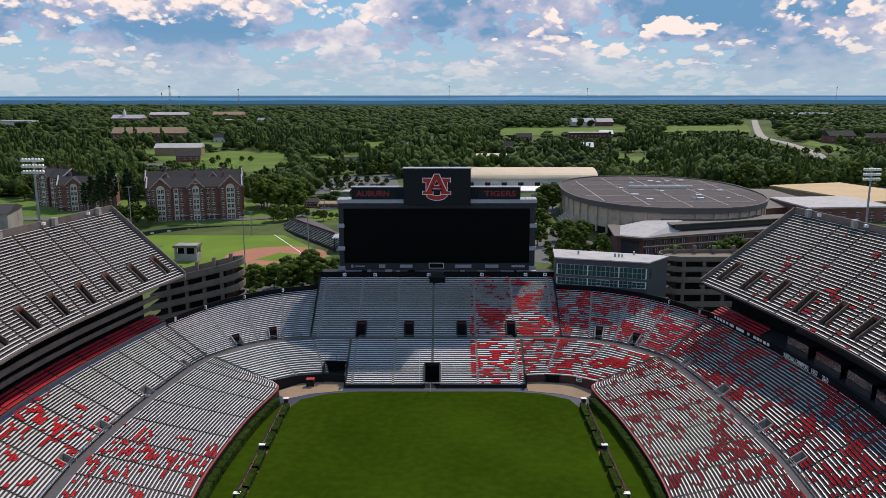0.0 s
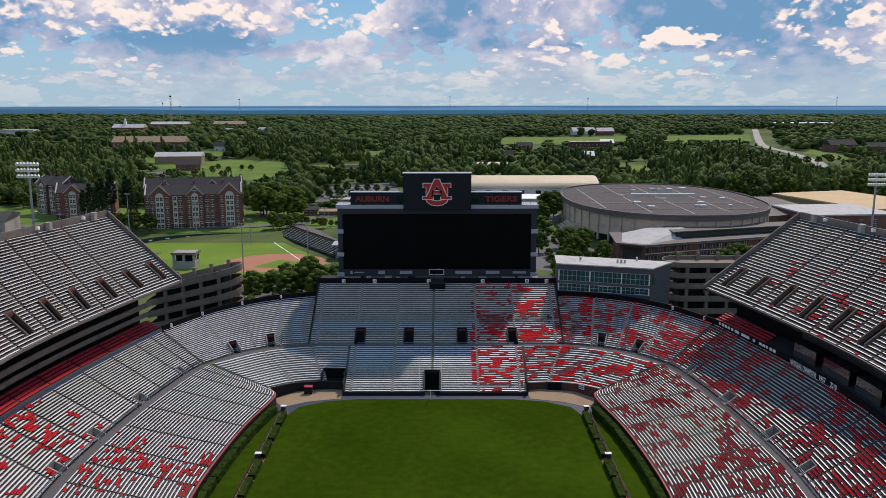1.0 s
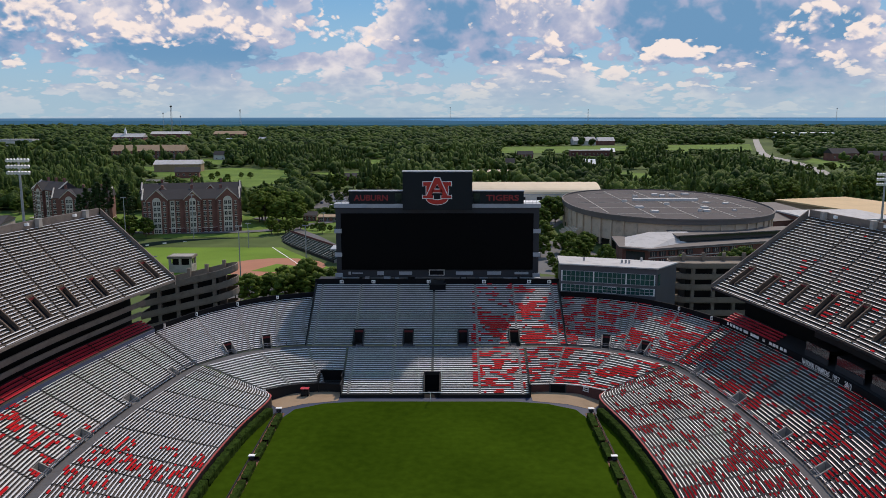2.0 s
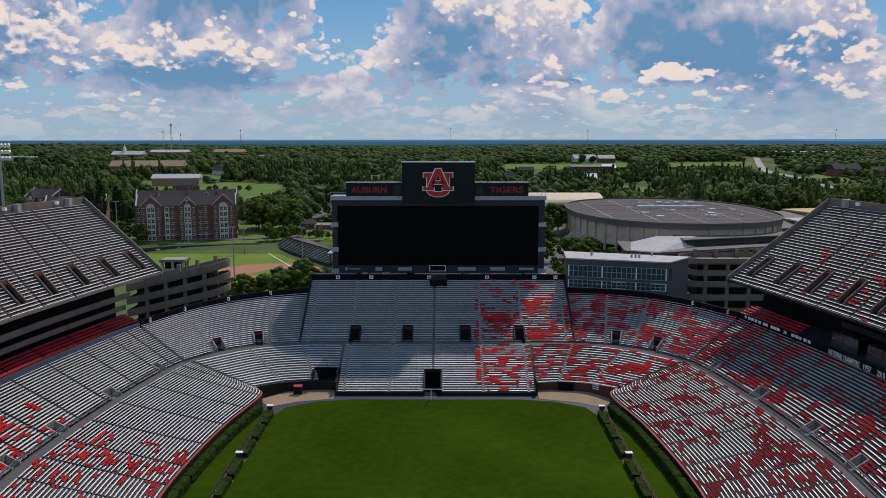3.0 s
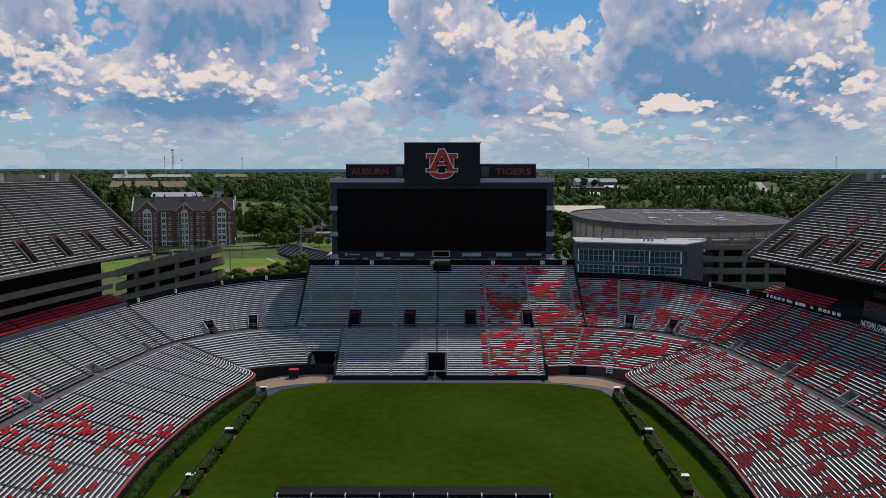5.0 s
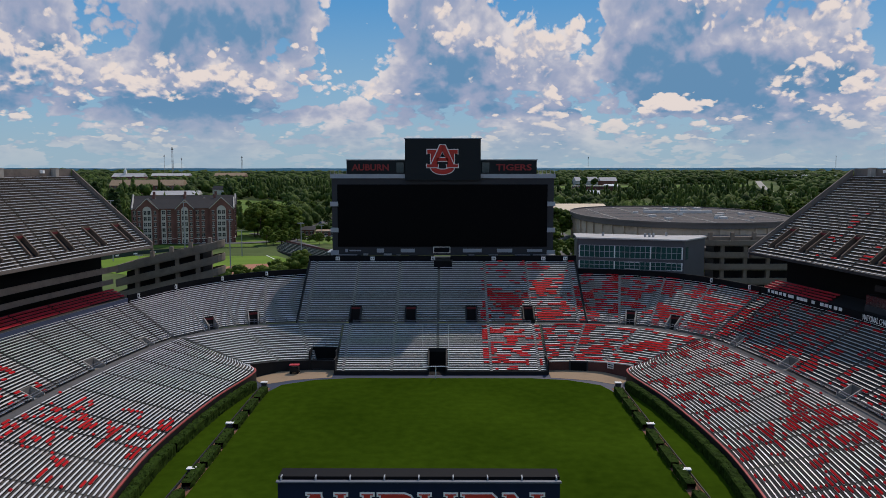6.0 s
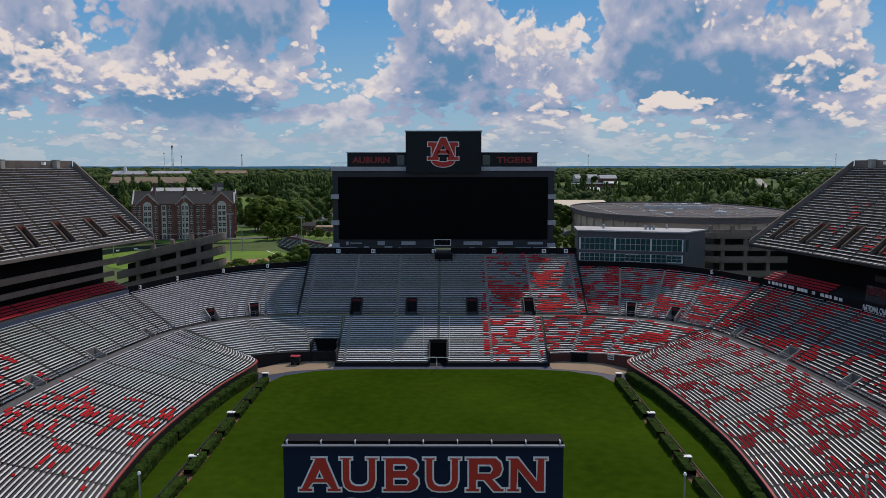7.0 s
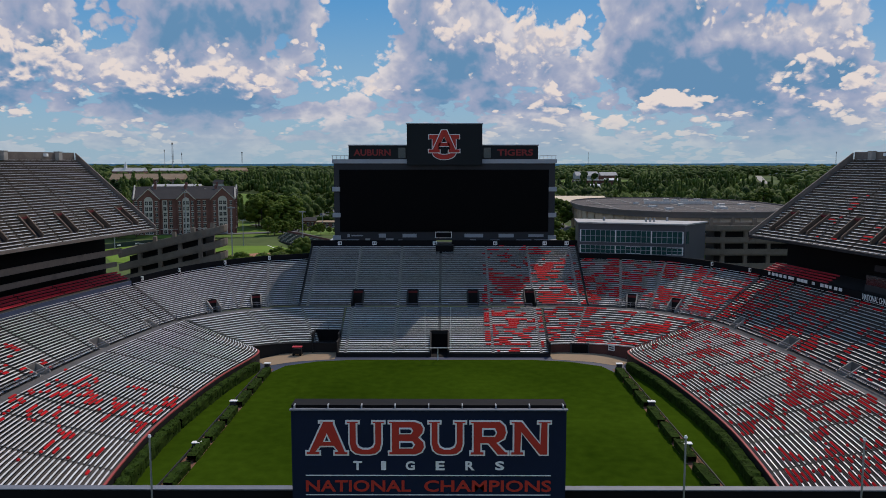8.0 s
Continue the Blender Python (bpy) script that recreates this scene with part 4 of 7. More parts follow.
def emblem(parent):
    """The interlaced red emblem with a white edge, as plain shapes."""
    def plate(name, ring, y, mat):
        ring = [(cx + (x - cx) * 0.90, base + (z - base) * 0.90) for x, z in ring]
        v = [(x, y, z) for x, z in ring] + [(x, y + 0.12, z) for x, z in ring]
        n = len(ring)
        part(name, (v, [tuple(range(n)), tuple(range(n, 2 * n))[::-1]] + [(i, (i + 1) % n, n + (i + 1) % n, n + i) for i in range(n)]), mat, parent)

    cx, base = 0.05, 45.0

    def bowl(grow):
        ring = []
        for k in range(13):
            a = math.pi + math.pi * k / 12
            ring.append((cx + (3.55 + grow) * math.cos(a), base + 2.0 + (2.0 + grow) * math.sin(a)))
        for k in range(13):
            a = 2 * math.pi - math.pi * k / 12
            ring.append((cx + (2.15 - grow) * math.cos(a), base + 2.2 + (0.75 - grow) * math.sin(a)))
        return ring

    def stem(s, grow):
        x0, x1 = 2.1 - grow, 3.55 + grow
        ring = [(x0, base + 2.0 - grow), (x1, base + 2.0 - grow), (x1, base + 6.2), (4.6 + grow, base + 6.2 - grow), (4.6 + grow, base + 7.4 + grow), (1.3 - grow, base + 7.4 + grow), (1.3 - grow, base + 6.2 - grow), (x0, base + 6.2)]
        return [(cx + s * x, z) for x, z in ring][::s]

    def arm(s, grow):
        ring = [(-0.05, base + 8.8 + grow), (0.75 + grow, base + 8.8 + grow), (3.4 + grow, base + 3.0), (4.7 + grow, base + 3.0 + grow), (4.7 + grow, base + 2.1 - grow), (1.35 - grow, base + 2.1 - grow), (1.35 - grow, base + 3.0), (1.9, base + 3.0), (-0.05, base + 7.0 - grow)]
        return [(cx + s * x, z) for x, z in ring][::s]

    layers = [("emblem_edge", 0.24, WHITE, -0.78), ("emblem_face", 0.0, SIGN_RED, -0.86)]
    for name, g, mat, y in layers:
        plate(name, bowl(g), y, mat)
        for s in (-1, 1):
            plate(name, stem(s, g), y, mat)
    for name, g, mat, y in layers:
        for s in (-1, 1):
            plate(name, arm(s, g), y - 0.2, mat)
        plate(name, [(cx - 1.9, base + 4.0 - g), (cx + 1.9, base + 4.0 - g), (cx + 1.5, base + 5.0 + g), (cx - 1.5, base + 5.0 + g)], y - 0.2, mat)


def scoreboard():
    t = thing("scoreboard", "huge dark grey video scoreboard with black screen and red lettering", "scoreboard", (0, 3, 0))
    for x in (-24, -8, 8, 24):
        part("column", Soup().box(x - 1.1, x + 1.1, 2.2, 5.6, -0.2, 22.6).data(), DARK, t)
    part("housing", Soup().box(-30.5, 30.7, 0.5, 6, 22.6, 43.9).data(), SLATE, t)
    part("coping", Soup().box(-30.9, -10.2, 0.1, 6.3, 43.9, 45.05).box(10.5, 31.1, 0.1, 6.3, 43.9, 45.05).box(-10.2, 10.5, 0.5, 6.0, 43.9, 45.05).data(), ASH, t, "light grey coping")
    part("screen", Soup().box(-28.95, 28.95, 0.25, 0.48, 25.0, 42.2).data(), SCREEN, t, "black unlit screen")
    part("crest_panel", Soup().box(-10.2, 10.5, -0.7, 3.0, 43.4, 54.6).data(), DEEP, t, "dark green-black crest panel")
    part("crest_cap", Soup().box(-10.4, 10.7, -0.8, 3.2, 54.6, 54.85).data(), ASH, t)
    emblem(t)
    for x0, x1, txt, a, w in ((-26.3, -10.25, "AUBURN", -24.9, 10.2), (10.55, 25.9, "TIGERS", 14.7, 9.8)):
        n = part("name_panel", Soup().box(x0, x1, 0.3, 2.5, 45.05, 48.8).data(), DEEP, t)
        part("cap", Soup().box(x0 - 0.2, x1 + 0.2, 0.1, 2.7, 48.8, 49.05).data(), ASH, n)
        letters(txt, w, 1.75, DULL_RED, "letters", n, (a, 0.28, 46.0), facing(1, 0), bold=0.025, deep=0.12)
        gx = -12.6 if x0 < 0 else 10.9
        part("glass_panel", Soup().box(gx, gx + 2.0, 0.2, 0.32, 45.4, 48.2).data(), GLASS_DARK, n)
    for x in (-30.95, 28.95):
        for z in (36.2, 29.0, 22.7):
            part("side_tab", Soup().box(x, x + 2.2, 0.1, 0.7, z, z + 1.25).data(), ASH, t, "light grey band")
    part("clock_frame", Soup().box(-2.5, 2.2, 0.30, 0.5, 23.2, 25.0).data(), WHITE, t)
    part("clock_face", Soup().box(-2.3, 2.0, 0.22, 0.32, 23.4, 24.8).data(), DARK_PAINT, t)
    # sponsors' marks as plain bars
    for x, w, h in ((-26.6, 0.7, 0.9), (-24.2, 3.2, 0.35), (-17.2, 2.0, 1.1), (-9.6, 3.9, 1.0), (8.3, 5.2, 1.0), (17.3, 4.2, 1.0), (25.6, 4.2, 0.7)):
        part("bar", Soup().box(x - w / 2, x + w / 2, 0.34, 0.5, 23.9 - h / 2, 23.9 + h / 2).data(), ASH, t)
    for s in (-1, 1):
        r = part("roof_rail", Soup().rod((26.4 * s, 0.4, 46.1), (31 * s, 0.4, 46.1), 0.05, sides=4).data(), STEEL, t)
        for k in range(5):
            part("rail_post", Soup().rod((26.4 * s + 1.1 * k * s, 0.4, 45.0), (26.4 * s + 1.1 * k * s, 0.4, 46.1), 0.05, sides=4).data(), STEEL, r)


scoreboard()
for x, y, w in ((-26, -2.2, 5.0), (-21, -2.4, 1.2), (-15, -2.2, 2.0), (-12, -2.5, 1.0), (8, -2.3, 1.4), (14, -2.2, 2.4), (22, -2.4, 4.0), (28, -2.2, 6.0)):
    e = thing("equipment_case", "grey equipment case on the platform under the scoreboard", "case", (x, y, 22), "equipment cases")
    part("body", Soup().box(x - w / 2, x + w / 2, y - 0.5, y + 0.8, 21.6, 22.9 + 0.3 * (int(x) % 2)).data(), ASH if int(x) % 2 else DARK, e)
    part("lid", Soup().box(x - w / 2 - 0.05, x + w / 2 + 0.05, y - 0.55, y + 0.85, 22.9 + 0.3 * (int(x) % 2), 23.0 + 0.3 * (int(x) % 2)).data(), STEEL, e)
# not a real booth: added black block paints the dark notch above the aisle
booth = thing("camera_booth", "black block standing in for the dark passage notch atop the end stand", "booth", (0, -5, 19))
part("body", Soup().box(-2.2, 2.6, -6.2, -3.95, 18.5, 21.7).data(), DARK_PAINT, booth)
part("roof", Soup().box(-2.4, 2.8, -6.4, -3.8, 21.7, 21.9).data(), DARK, booth)
wall("platform", Soup().box(-36.4, 36.4, -3.5, 6.5, 20.9, 21.6).data(), DARK, "dark platform under the scoreboard", "platform")

# ---------------------------------------------------------------- press building beside the scoreboard
GLASS_GREEN = material("green_glass", (0.02, 0.075, 0.07), 0.12, 0.0, vary=0.35, coarse=0.15, spec=0.7)
ROOF_GREY = material("roof_membrane", (0.42, 0.41, 0.40), 0.85, vary=0.15, coarse=0.12, stain=0.4)
PLUM = material("grey_plum_cladding", (0.065, 0.066, 0.078), 0.6, vary=0.12, coarse=0.2)


def press_building():
    a, b, c, d = (36.4, -6.0), (62.8, -13.9), (71.0, -4.6), (37.5, 6.0)
    t = thing("press_building", "grey press building with two green glass bands and a flat roof", "building", (50, -6, 0))
    part("body", Soup().prism([a, b, c, d], -0.2, 27.9).data(), PLUM, t)
    part("roof", Soup().prism([(a[0] - 0.4, a[1] - 0.5), (b[0] + 0.2, b[1] - 0.6), (c[0] + 0.6, c[1]), (d[0] - 0.3, d[1] + 0.5)], 27.9, 28.25).data(), ROOF_GREY, t, "pale flat roof")
    ab = Vector((b[0] - a[0], b[1] - a[1]))
    n = Vector((ab.y, -ab.x)).normalized()
    for z0, z1, count in ((23.0, 26.2, 20), (20.0, 22.1, 20)):
        w0, w1 = 0.02, 0.98
        p, q = Vector(a) + ab * w0 + n * 0.05, Vector(a) + ab * w1 + n * 0.05
        win = part("window", Soup().slab(p, q, 0.16, z0, z1).data(), GLASS_GREEN, t, "band of green tinted glass")
        for k in range(count + 1):
            m = p + (q - p) * k / count + n * 0.08
            thick = 0.16 if k in (0, 7, 14, 20) else 0.06
            part("mullion", Soup().box(m.x - thick, m.x + thick, m.y - 0.1, m.y + 0.1, z0, z1).data(), WHITE if thick > 0.1 else ASH, win)
        for z in (z0, (z0 + z1) / 2, z1):
            part("transom", Soup().slab(p + n * 0.1, q + n * 0.1, 0.08, z - 0.06, z + 0.06).data(), ASH, win)
        if z0 < 21:
            for k in (9, 10, 11, 17, 18, 19):
                g0, g1 = p + (q - p) * (k + 0.12) / count + n * 0.14, p + (q - p) * (k + 0.88) / count + n * 0.14
                for zz in ((z0 + 0.1, z0 + 0.22), (z1 - 0.25, z1 - 0.12)):
                    part("sash", Soup().slab(g0, g1, 0.06, *zz).data(), WHITE, win, "white window sash")
    bc = Vector((c[0] - b[0], c[1] - b[1]))
    p = Vector(b) + bc * 0.06 + Vector((0.05, -0.02))
    part("side_window", Soup().slab(p, p + bc * 0.10, 0.2, 23.0, 26.2).data(), GLASS_GREEN, t)
    for k, (x, y) in enumerate(((54.5, -6), (55.6, -6.2), (56.6, -6.4), (44, -2), (61, -3))):
        part("roof_vent", Soup().rod((x, y, 28.2), (x, y, 29.3), 0.32, sides=8).data(), STEEL, t)
    for u in (0.18, 0.80):
        m = Vector(a) + ab * u + n * 0.05
        s = thing("section_plate", "small white square section plate on the press building", "sign", (m.x, m.y, 18.6), "section plates")
        part("plate", Soup().box(m.x - 0.5, m.x + 0.5, m.y - 0.2, m.y - 0.02, 18.2, 19.1).data(), WHITE, s)


press_building()


RAMP = material("ramp_concrete", (0.19, 0.155, 0.12), 0.9, vary=0.2, coarse=0.1, stain=0.5)


def spiral_ramp(name, x0, x1, y0, y1, levels, curl, climb=0.0):
    """A stacked concrete car-park style ramp with a rounded end."""
    t = thing(name, "stacked grey concrete walking ramp with solid parapets", "ramp", ((x0 + x1) / 2, (y0 + y1) / 2, 0))
    r = (y1 - y0) / 2
    end = x1 if curl > 0 else x0
    cx = end - curl * r
    ring = []
    for k in range(13):
        a = -math.pi / 2 + math.pi * k / 12
        ring.append((cx + curl * r * math.cos(a), (y0 + y1) / 2 + r * math.sin(a)))
    far = x0 if curl > 0 else x1
    ring += [(far, y1), (far, y0)]
    if curl < 0:
        ring = ring[::-1]
    lift = lambda x: climb * (x - end) / abs(x1 - x0)
    for z0, z1 in levels:
        n = len(ring)
        v = [(x, y, z0 + q + lift(x)) for q in (-0.05, 0.35) for x, y in ring]
        part("deck", (v, [tuple(range(n))[::-1], tuple(range(n, 2 * n))] + [(i, (i + 1) % n, n + (i + 1) % n, n + i) for i in range(n)]), RAMP, t)
        loop = [(x, y, z0 + lift(x)) for x, y in ring] + [(*ring[0], z0 + lift(ring[0][0]))]
        part("parapet", ribbon(loop, 0.3, z1 - z0, 0.3), RAMP, t)
    low = levels[0][0] - 0.3
    xa, xb, ya, yb = x0 + 1.5, x1 - 5.0, y0 + 3.6, y1 - 1.2
    if curl < 0:
        xa, xb = x0 + 5.0, x1 - 1.5
    # added dark block: gives the gaps between the levels their shade
    part("core", Soup().hexa([(xa, ya, -0.2), (xb, ya, -0.2), (xb, yb, -0.2), (xa, yb, -0.2)] + [(x, y, low + lift(x)) for x, y in ((xa, ya), (xb, ya), (xb, yb), (xa, yb))]).data(), DARK, t, "dark filler added for the shade between the ramp levels")
    top = levels[0][1]
    for k in range(4):
        x = x0 + (x1 - x0) * (0.2 + 0.2 * k)
        for y in (y0 + 0.8, y1 - 0.8):
            part("column", Soup().box(x - 0.5, x + 0.5, y - 0.5, y + 0.5, -0.2, top + lift(x) + (1.3 if y > y0 + 1 else -0.6)).data(), RAMP, t)


spiral_ramp("walking_ramp", -88, -60.5, -7, 6, [(25.0, 27.1), (21.3, 23.3), (17.8, 19.8), (13.8, 15.8), (9.8, 11.8)], 1, 6.5)
spiral_ramp("walking_ramp", 72, 104, 2, 14, [(25.0, 26.6), (21.6, 23.3), (18.2, 20.0), (14.2, 16.0), (10.2, 12.0)], -1)

# ---------------------------------------------------------------- the board before the camera


def north_board():
    t = thing("name_board", "navy stadium name board with red and white lettering", "sign", (-0.6, -181.3, 0))
    x0, x1, top, y = -6.85, 6.75, 32.13, -181.3
    part("panel", Soup().box(x0, x1, y, y + 1.2, 24.0, top).data(), SIGN_BLUE, t)
    part("ledge", Soup().box(x0 - 0.06, x1 + 0.06, y - 0.12, y + 0.1, top - 0.02, top + 0.05).data(), RAIL_GREY, t)
    part("cap", Soup().box(x0 - 0.02, x1 + 0.02, y + 0.25, y + 1.3, top + 0.02, top + 0.16).data(), DARK_PAINT, t)
    for k in range(9):
        x = x0 + 0.15 + (x1 - x0 - 0.3) * k / 8
        part("cap_rib", Soup().box(x - 0.03, x + 0.03, y + 0.05, y + 0.4, top, top + 0.2).data(), ASH, t)
    for x in (-5.0, 4.6):
        part("post", Soup().box(x - 0.4, x + 0.4, y + 0.2, y + 1.0, -0.2, 24.0).data(), DARK, t)
    u = 0.01026
    X = lambda p: x0 + (p - 52) * u
    Z = lambda p: top - (p - 88) * u
    turn = facing(1, 0)
    for ch, a, b in (("A", 118, 330), ("U", 313, 508), ("B", 517, 700), ("U", 708, 900), ("R", 910, 1103), ("N", 1105, 1308)):
        w, h = (b - a) * u, (315 - 138) * u
        slab_letter(t, ch, X(a), Z(315), w, h, y)
    for ch, c in zip("TIGERS", (370, 496, 625, 770, 914, 1058)):
        w = (24 if ch == "I" else 44) * u
        letters(ch, w, 45 * u, WHITE, "letter", t, (X(c) - w / 2, y - 0.01, Z(388)), turn, bold=0.03)
    letters("NATIONAL", (628 - 118) * u, 58 * u, SIGN_RED, "word", t, (X(118), y - 0.01, Z(497)), turn, bold=0.02)
    letters("CHAMPIONS", (1308 - 692) * u, 58 * u, SIGN_RED, "word", t, (X(692), y - 0.01, Z(497)), turn, bold=0.02)
    for p in (415, 513):
        part("rule", Soup().box(X(118), X(1305), y - 0.03, y, Z(p) - 0.022, Z(p) + 0.022).data(), WHITE, t)


def slab_letter(t, ch, x, z, w, h, y):
    """A heavy slab letter, red on a wider white one, from strokes on a unit square."""
    f = 0.15                                     # height of the feet
    sw = 0.30                                    # width of an upright
    strokes = {
        "A": [[(0.0, 0), (0.36, 0), (0.36, f), (0.30, f), (0.36, 0.24), (0.64, 0.24), (0.70, f), (0.64, f), (0.64, 0), (1, 0), (1, f), (0.93, f), (0.68, 0.90), (0.68, 1), (0.30, 1), (0.30, 0.90), (0.36, 0.90), (0.07, f), (0, f)]],
        "U": [[(0, 1), (0, 0.88), (0.07, 0.88), (0.07, 0.34), (0.12, 0.14), (0.24, 0.03), (0.40, 0), (0.60, 0), (0.76, 0.03), (0.88, 0.14), (0.93, 0.34), (0.93, 0.88), (1, 0.88), (1, 1), (0.64, 1), (0.64, 0.88), (0.70, 0.88), (0.70, 0.36), (0.66, 0.27), (0.57, 0.22), (0.43, 0.22), (0.34, 0.27), (0.30, 0.36), (0.30, 0.88), (0.36, 0.88), (0.36, 1)]],
        "B": [[(0, 0), (0.74, 0), (0.92, 0.08), (1, 0.24), (0.98, 0.40), (0.86, 0.52), (0.96, 0.64), (0.98, 0.78), (0.90, 0.93), (0.72, 1), (0, 1), (0, 0.88), (0.07, 0.88), (0.07, f), (0, f)]],
        "R": [[(0, 0), (0.40, 0), (0.40, f), (0.32, f), (0.32, 0.32), (0.46, 0.32), (0.70, 0), (1, 0), (1, f), (0.92, f), (0.74, 0.36), (0.90, 0.46), (0.96, 0.66), (0.92, 0.86), (0.78, 1), (0, 1), (0, 0.88), (0.07, 0.88), (0.07, f), (0, f)]],
        "N": [[(0, 0), (0.36, 0), (0.36, f), (0.29, f), (0.29, 0.62), (0.70, 0), (0.93, 0), (0.93, 0.88), (1, 0.88), (1, 1), (0.64, 1), (0.64, 0.88), (0.71, 0.88), (0.71, 0.38), (0.30, 1), (0, 1), (0, 0.88), (0.07, 0.88), (0.07, f), (0, f)]],
    }
    holes = {"A": [[(0.41, 0.40), (0.59, 0.40), (0.50, 0.64)]],
             "B": [[(0.30, 0.22), (0.66, 0.22), (0.72, 0.32), (0.66, 0.42), (0.30, 0.42)], [(0.30, 0.62), (0.62, 0.62), (0.68, 0.71), (0.62, 0.80), (0.30, 0.80)]],
             "R": [[(0.32, 0.55), (0.64, 0.55), (0.70, 0.67), (0.64, 0.79), (0.32, 0.79)]]}

    def plate(name, ring, y0, mat, parent):
        v = [(x + px * w, y0, z + pz * h) for px, pz in ring] + [(x + px * w, y0 + 0.04, z + pz * h) for px, pz in ring]
        n = len(ring)
        return part(name, (v, [tuple(range(n)), tuple(range(n, 2 * n))[::-1]] + [(i, (i + 1) % n, n + (i + 1) % n, n + i) for i in range(n)]), mat, parent)

    def shrunk(ring, d):
        """The ring drawn in by d metres."""
        n = len(ring)
        p = [Vector((a * w, b * h)) for a, b in ring]
        area = sum(p[i].x * p[(i + 1) % n].y - p[(i + 1) % n].x * p[i].y for i in range(n))
        sgn = 1 if area > 0 else -1
        out = []
        for i in range(n):
            e0, e1 = (p[i] - p[i - 1]).normalized(), (p[(i + 1) % n] - p[i]).normalized()
            n0, n1 = Vector((-e0.y, e0.x)) * sgn, Vector((-e1.y, e1.x)) * sgn
            m = n0 + n1
            m = m / max(0.45, m.length_squared / 2)
            q = p[i] + m * d
            out.append((q.x / w, q.y / h))
        return out

    edge = plate("letter", strokes[ch][0], y - 0.05, WHITE, t)
    plate("letter_face", shrunk(strokes[ch][0], 0.085), y - 0.09, SIGN_RED, edge)
    for ring in holes.get(ch, []):
        plate("letter_gap_edge", ring, y - 0.13, WHITE, edge)
        plate("letter_gap", shrunk(ring, 0.075), y - 0.17, SIGN_BLUE, edge)


north_board()
wall("north_wall", Soup().box(-60, 60, -179.9, -179.5, -0.2, 27.4).data(), DARK_PAINT, "black wall along the top of the near stand")
wall("north_coping", Soup().box(-60, 60, -179.95, -179.45, 27.4, 27.46).data(), RAIL_GREY, "dull steel rail on the near wall", "trim")
for x, top in ((-13.7, 30.9), (12.5, 30.9), (21.2, 30.8)):
    t = thing("lamp_pole", "slim grey pole with a small lamp on top", "pole", (x, -181.8, 0), "slim poles")
    part("shaft", Soup().rod((x, -181.8, -0.2), (x, -181.8, top), 0.07, 0.05).data(), STEEL, t)
    part("lamp", Soup().rod((x, -181.8, top), (x, -181.8, top + 0.12), 0.10, 0.06).data(), WHITE, t)

# ---------------------------------------------------------------- trees


def foliage(name, dark, light):
    """Leaves: each clump its own shade, with fine grain and relief."""
    m = bpy.data.materials.new(name)
    m.use_nodes = True
    t = m.node_tree
    b = t.nodes["Principled BSDF"]
    b.inputs["Roughness"].default_value, b.inputs["Specular IOR Level"].default_value = 0.75, 0.15
    geo = t.nodes.new("ShaderNodeNewGeometry")
    n = t.nodes.new("ShaderNodeTexNoise")
    n.inputs["Scale"].default_value, n.inputs["Detail"].default_value = 0.7, 6.0
    t.links.new(geo.outputs["Position"], n.inputs["Vector"])
    mix = t.nodes.new("ShaderNodeMath")
    mix.operation = "MULTIPLY_ADD"
    t.links.new(geo.outputs["Random Per Island"], mix.inputs[0])
    mix.inputs[1].default_value = 0.55
    sub = t.nodes.new("ShaderNodeMath")
    sub.operation = "MULTIPLY_ADD"
    t.links.new(n.outputs["Fac"], sub.inputs[0])
    sub.inputs[1].default_value, sub.inputs[2].default_value = 1.3, -0.42
    wide = t.nodes.new("ShaderNodeTexNoise")
    wide.inputs["Scale"].default_value, wide.inputs["Detail"].default_value = 0.012, 3.0
    t.links.new(geo.outputs["Position"], wide.inputs["Vector"])
    tone = t.nodes.new("ShaderNodeMath")
    tone.operation = "MULTIPLY_ADD"
    t.links.new(wide.outputs["Fac"], tone.inputs[0])
    tone.inputs[1].default_value = 1.3
    shift = t.nodes.new("ShaderNodeMath")
    shift.operation = "ADD"
    t.links.new(sub.outputs[0], shift.inputs[0])
    shift.inputs[1].default_value = -0.65
    t.links.new(shift.outputs[0], tone.inputs[2])
    t.links.new(tone.outputs[0], mix.inputs[2])
    c = t.nodes.new("ShaderNodeMix")
    c.data_type = "RGBA"
    t.links.new(mix.outputs[0], c.inputs["Factor"])
    c.inputs[6].default_value, c.inputs[7].default_value = (*dark, 1), (*light, 1)
    t.links.new(c.outputs[2], b.inputs["Base Color"])
    bp = t.nodes.new("ShaderNodeBump")
    bp.inputs["Strength"].default_value, bp.inputs["Distance"].default_value = 1.0, 0.8
    t.links.new(n.outputs["Fac"], bp.inputs["Height"])
    t.links.new(bp.outputs[0], b.inputs["Normal"])
    thin = t.nodes.new("ShaderNodeBsdfTranslucent")
    t.links.new(c.outputs[2], thin.inputs["Color"])
    both = t.nodes.new("ShaderNodeMixShader")
    both.inputs[0].default_value = 0.35
    t.links.new(b.outputs[0], both.inputs[1])
    t.links.new(thin.outputs[0], both.inputs[2])
    t.links.new(both.outputs[0], t.nodes["Material Output"].inputs["Surface"])
    return m


GREEN = foliage("broadleaf", (0.022, 0.050, 0.008), (0.15, 0.21, 0.028))
PINE = foliage("pine_needles", (0.010, 0.028, 0.008), (0.050, 0.085, 0.024))
WOODS = foliage("woodland", (0.012, 0.034, 0.009), (0.125, 0.185, 0.036))
BARK = material("bark", (0.09, 0.065, 0.045), 0.9, vary=0.3, coarse=1.0, fine=8.0)


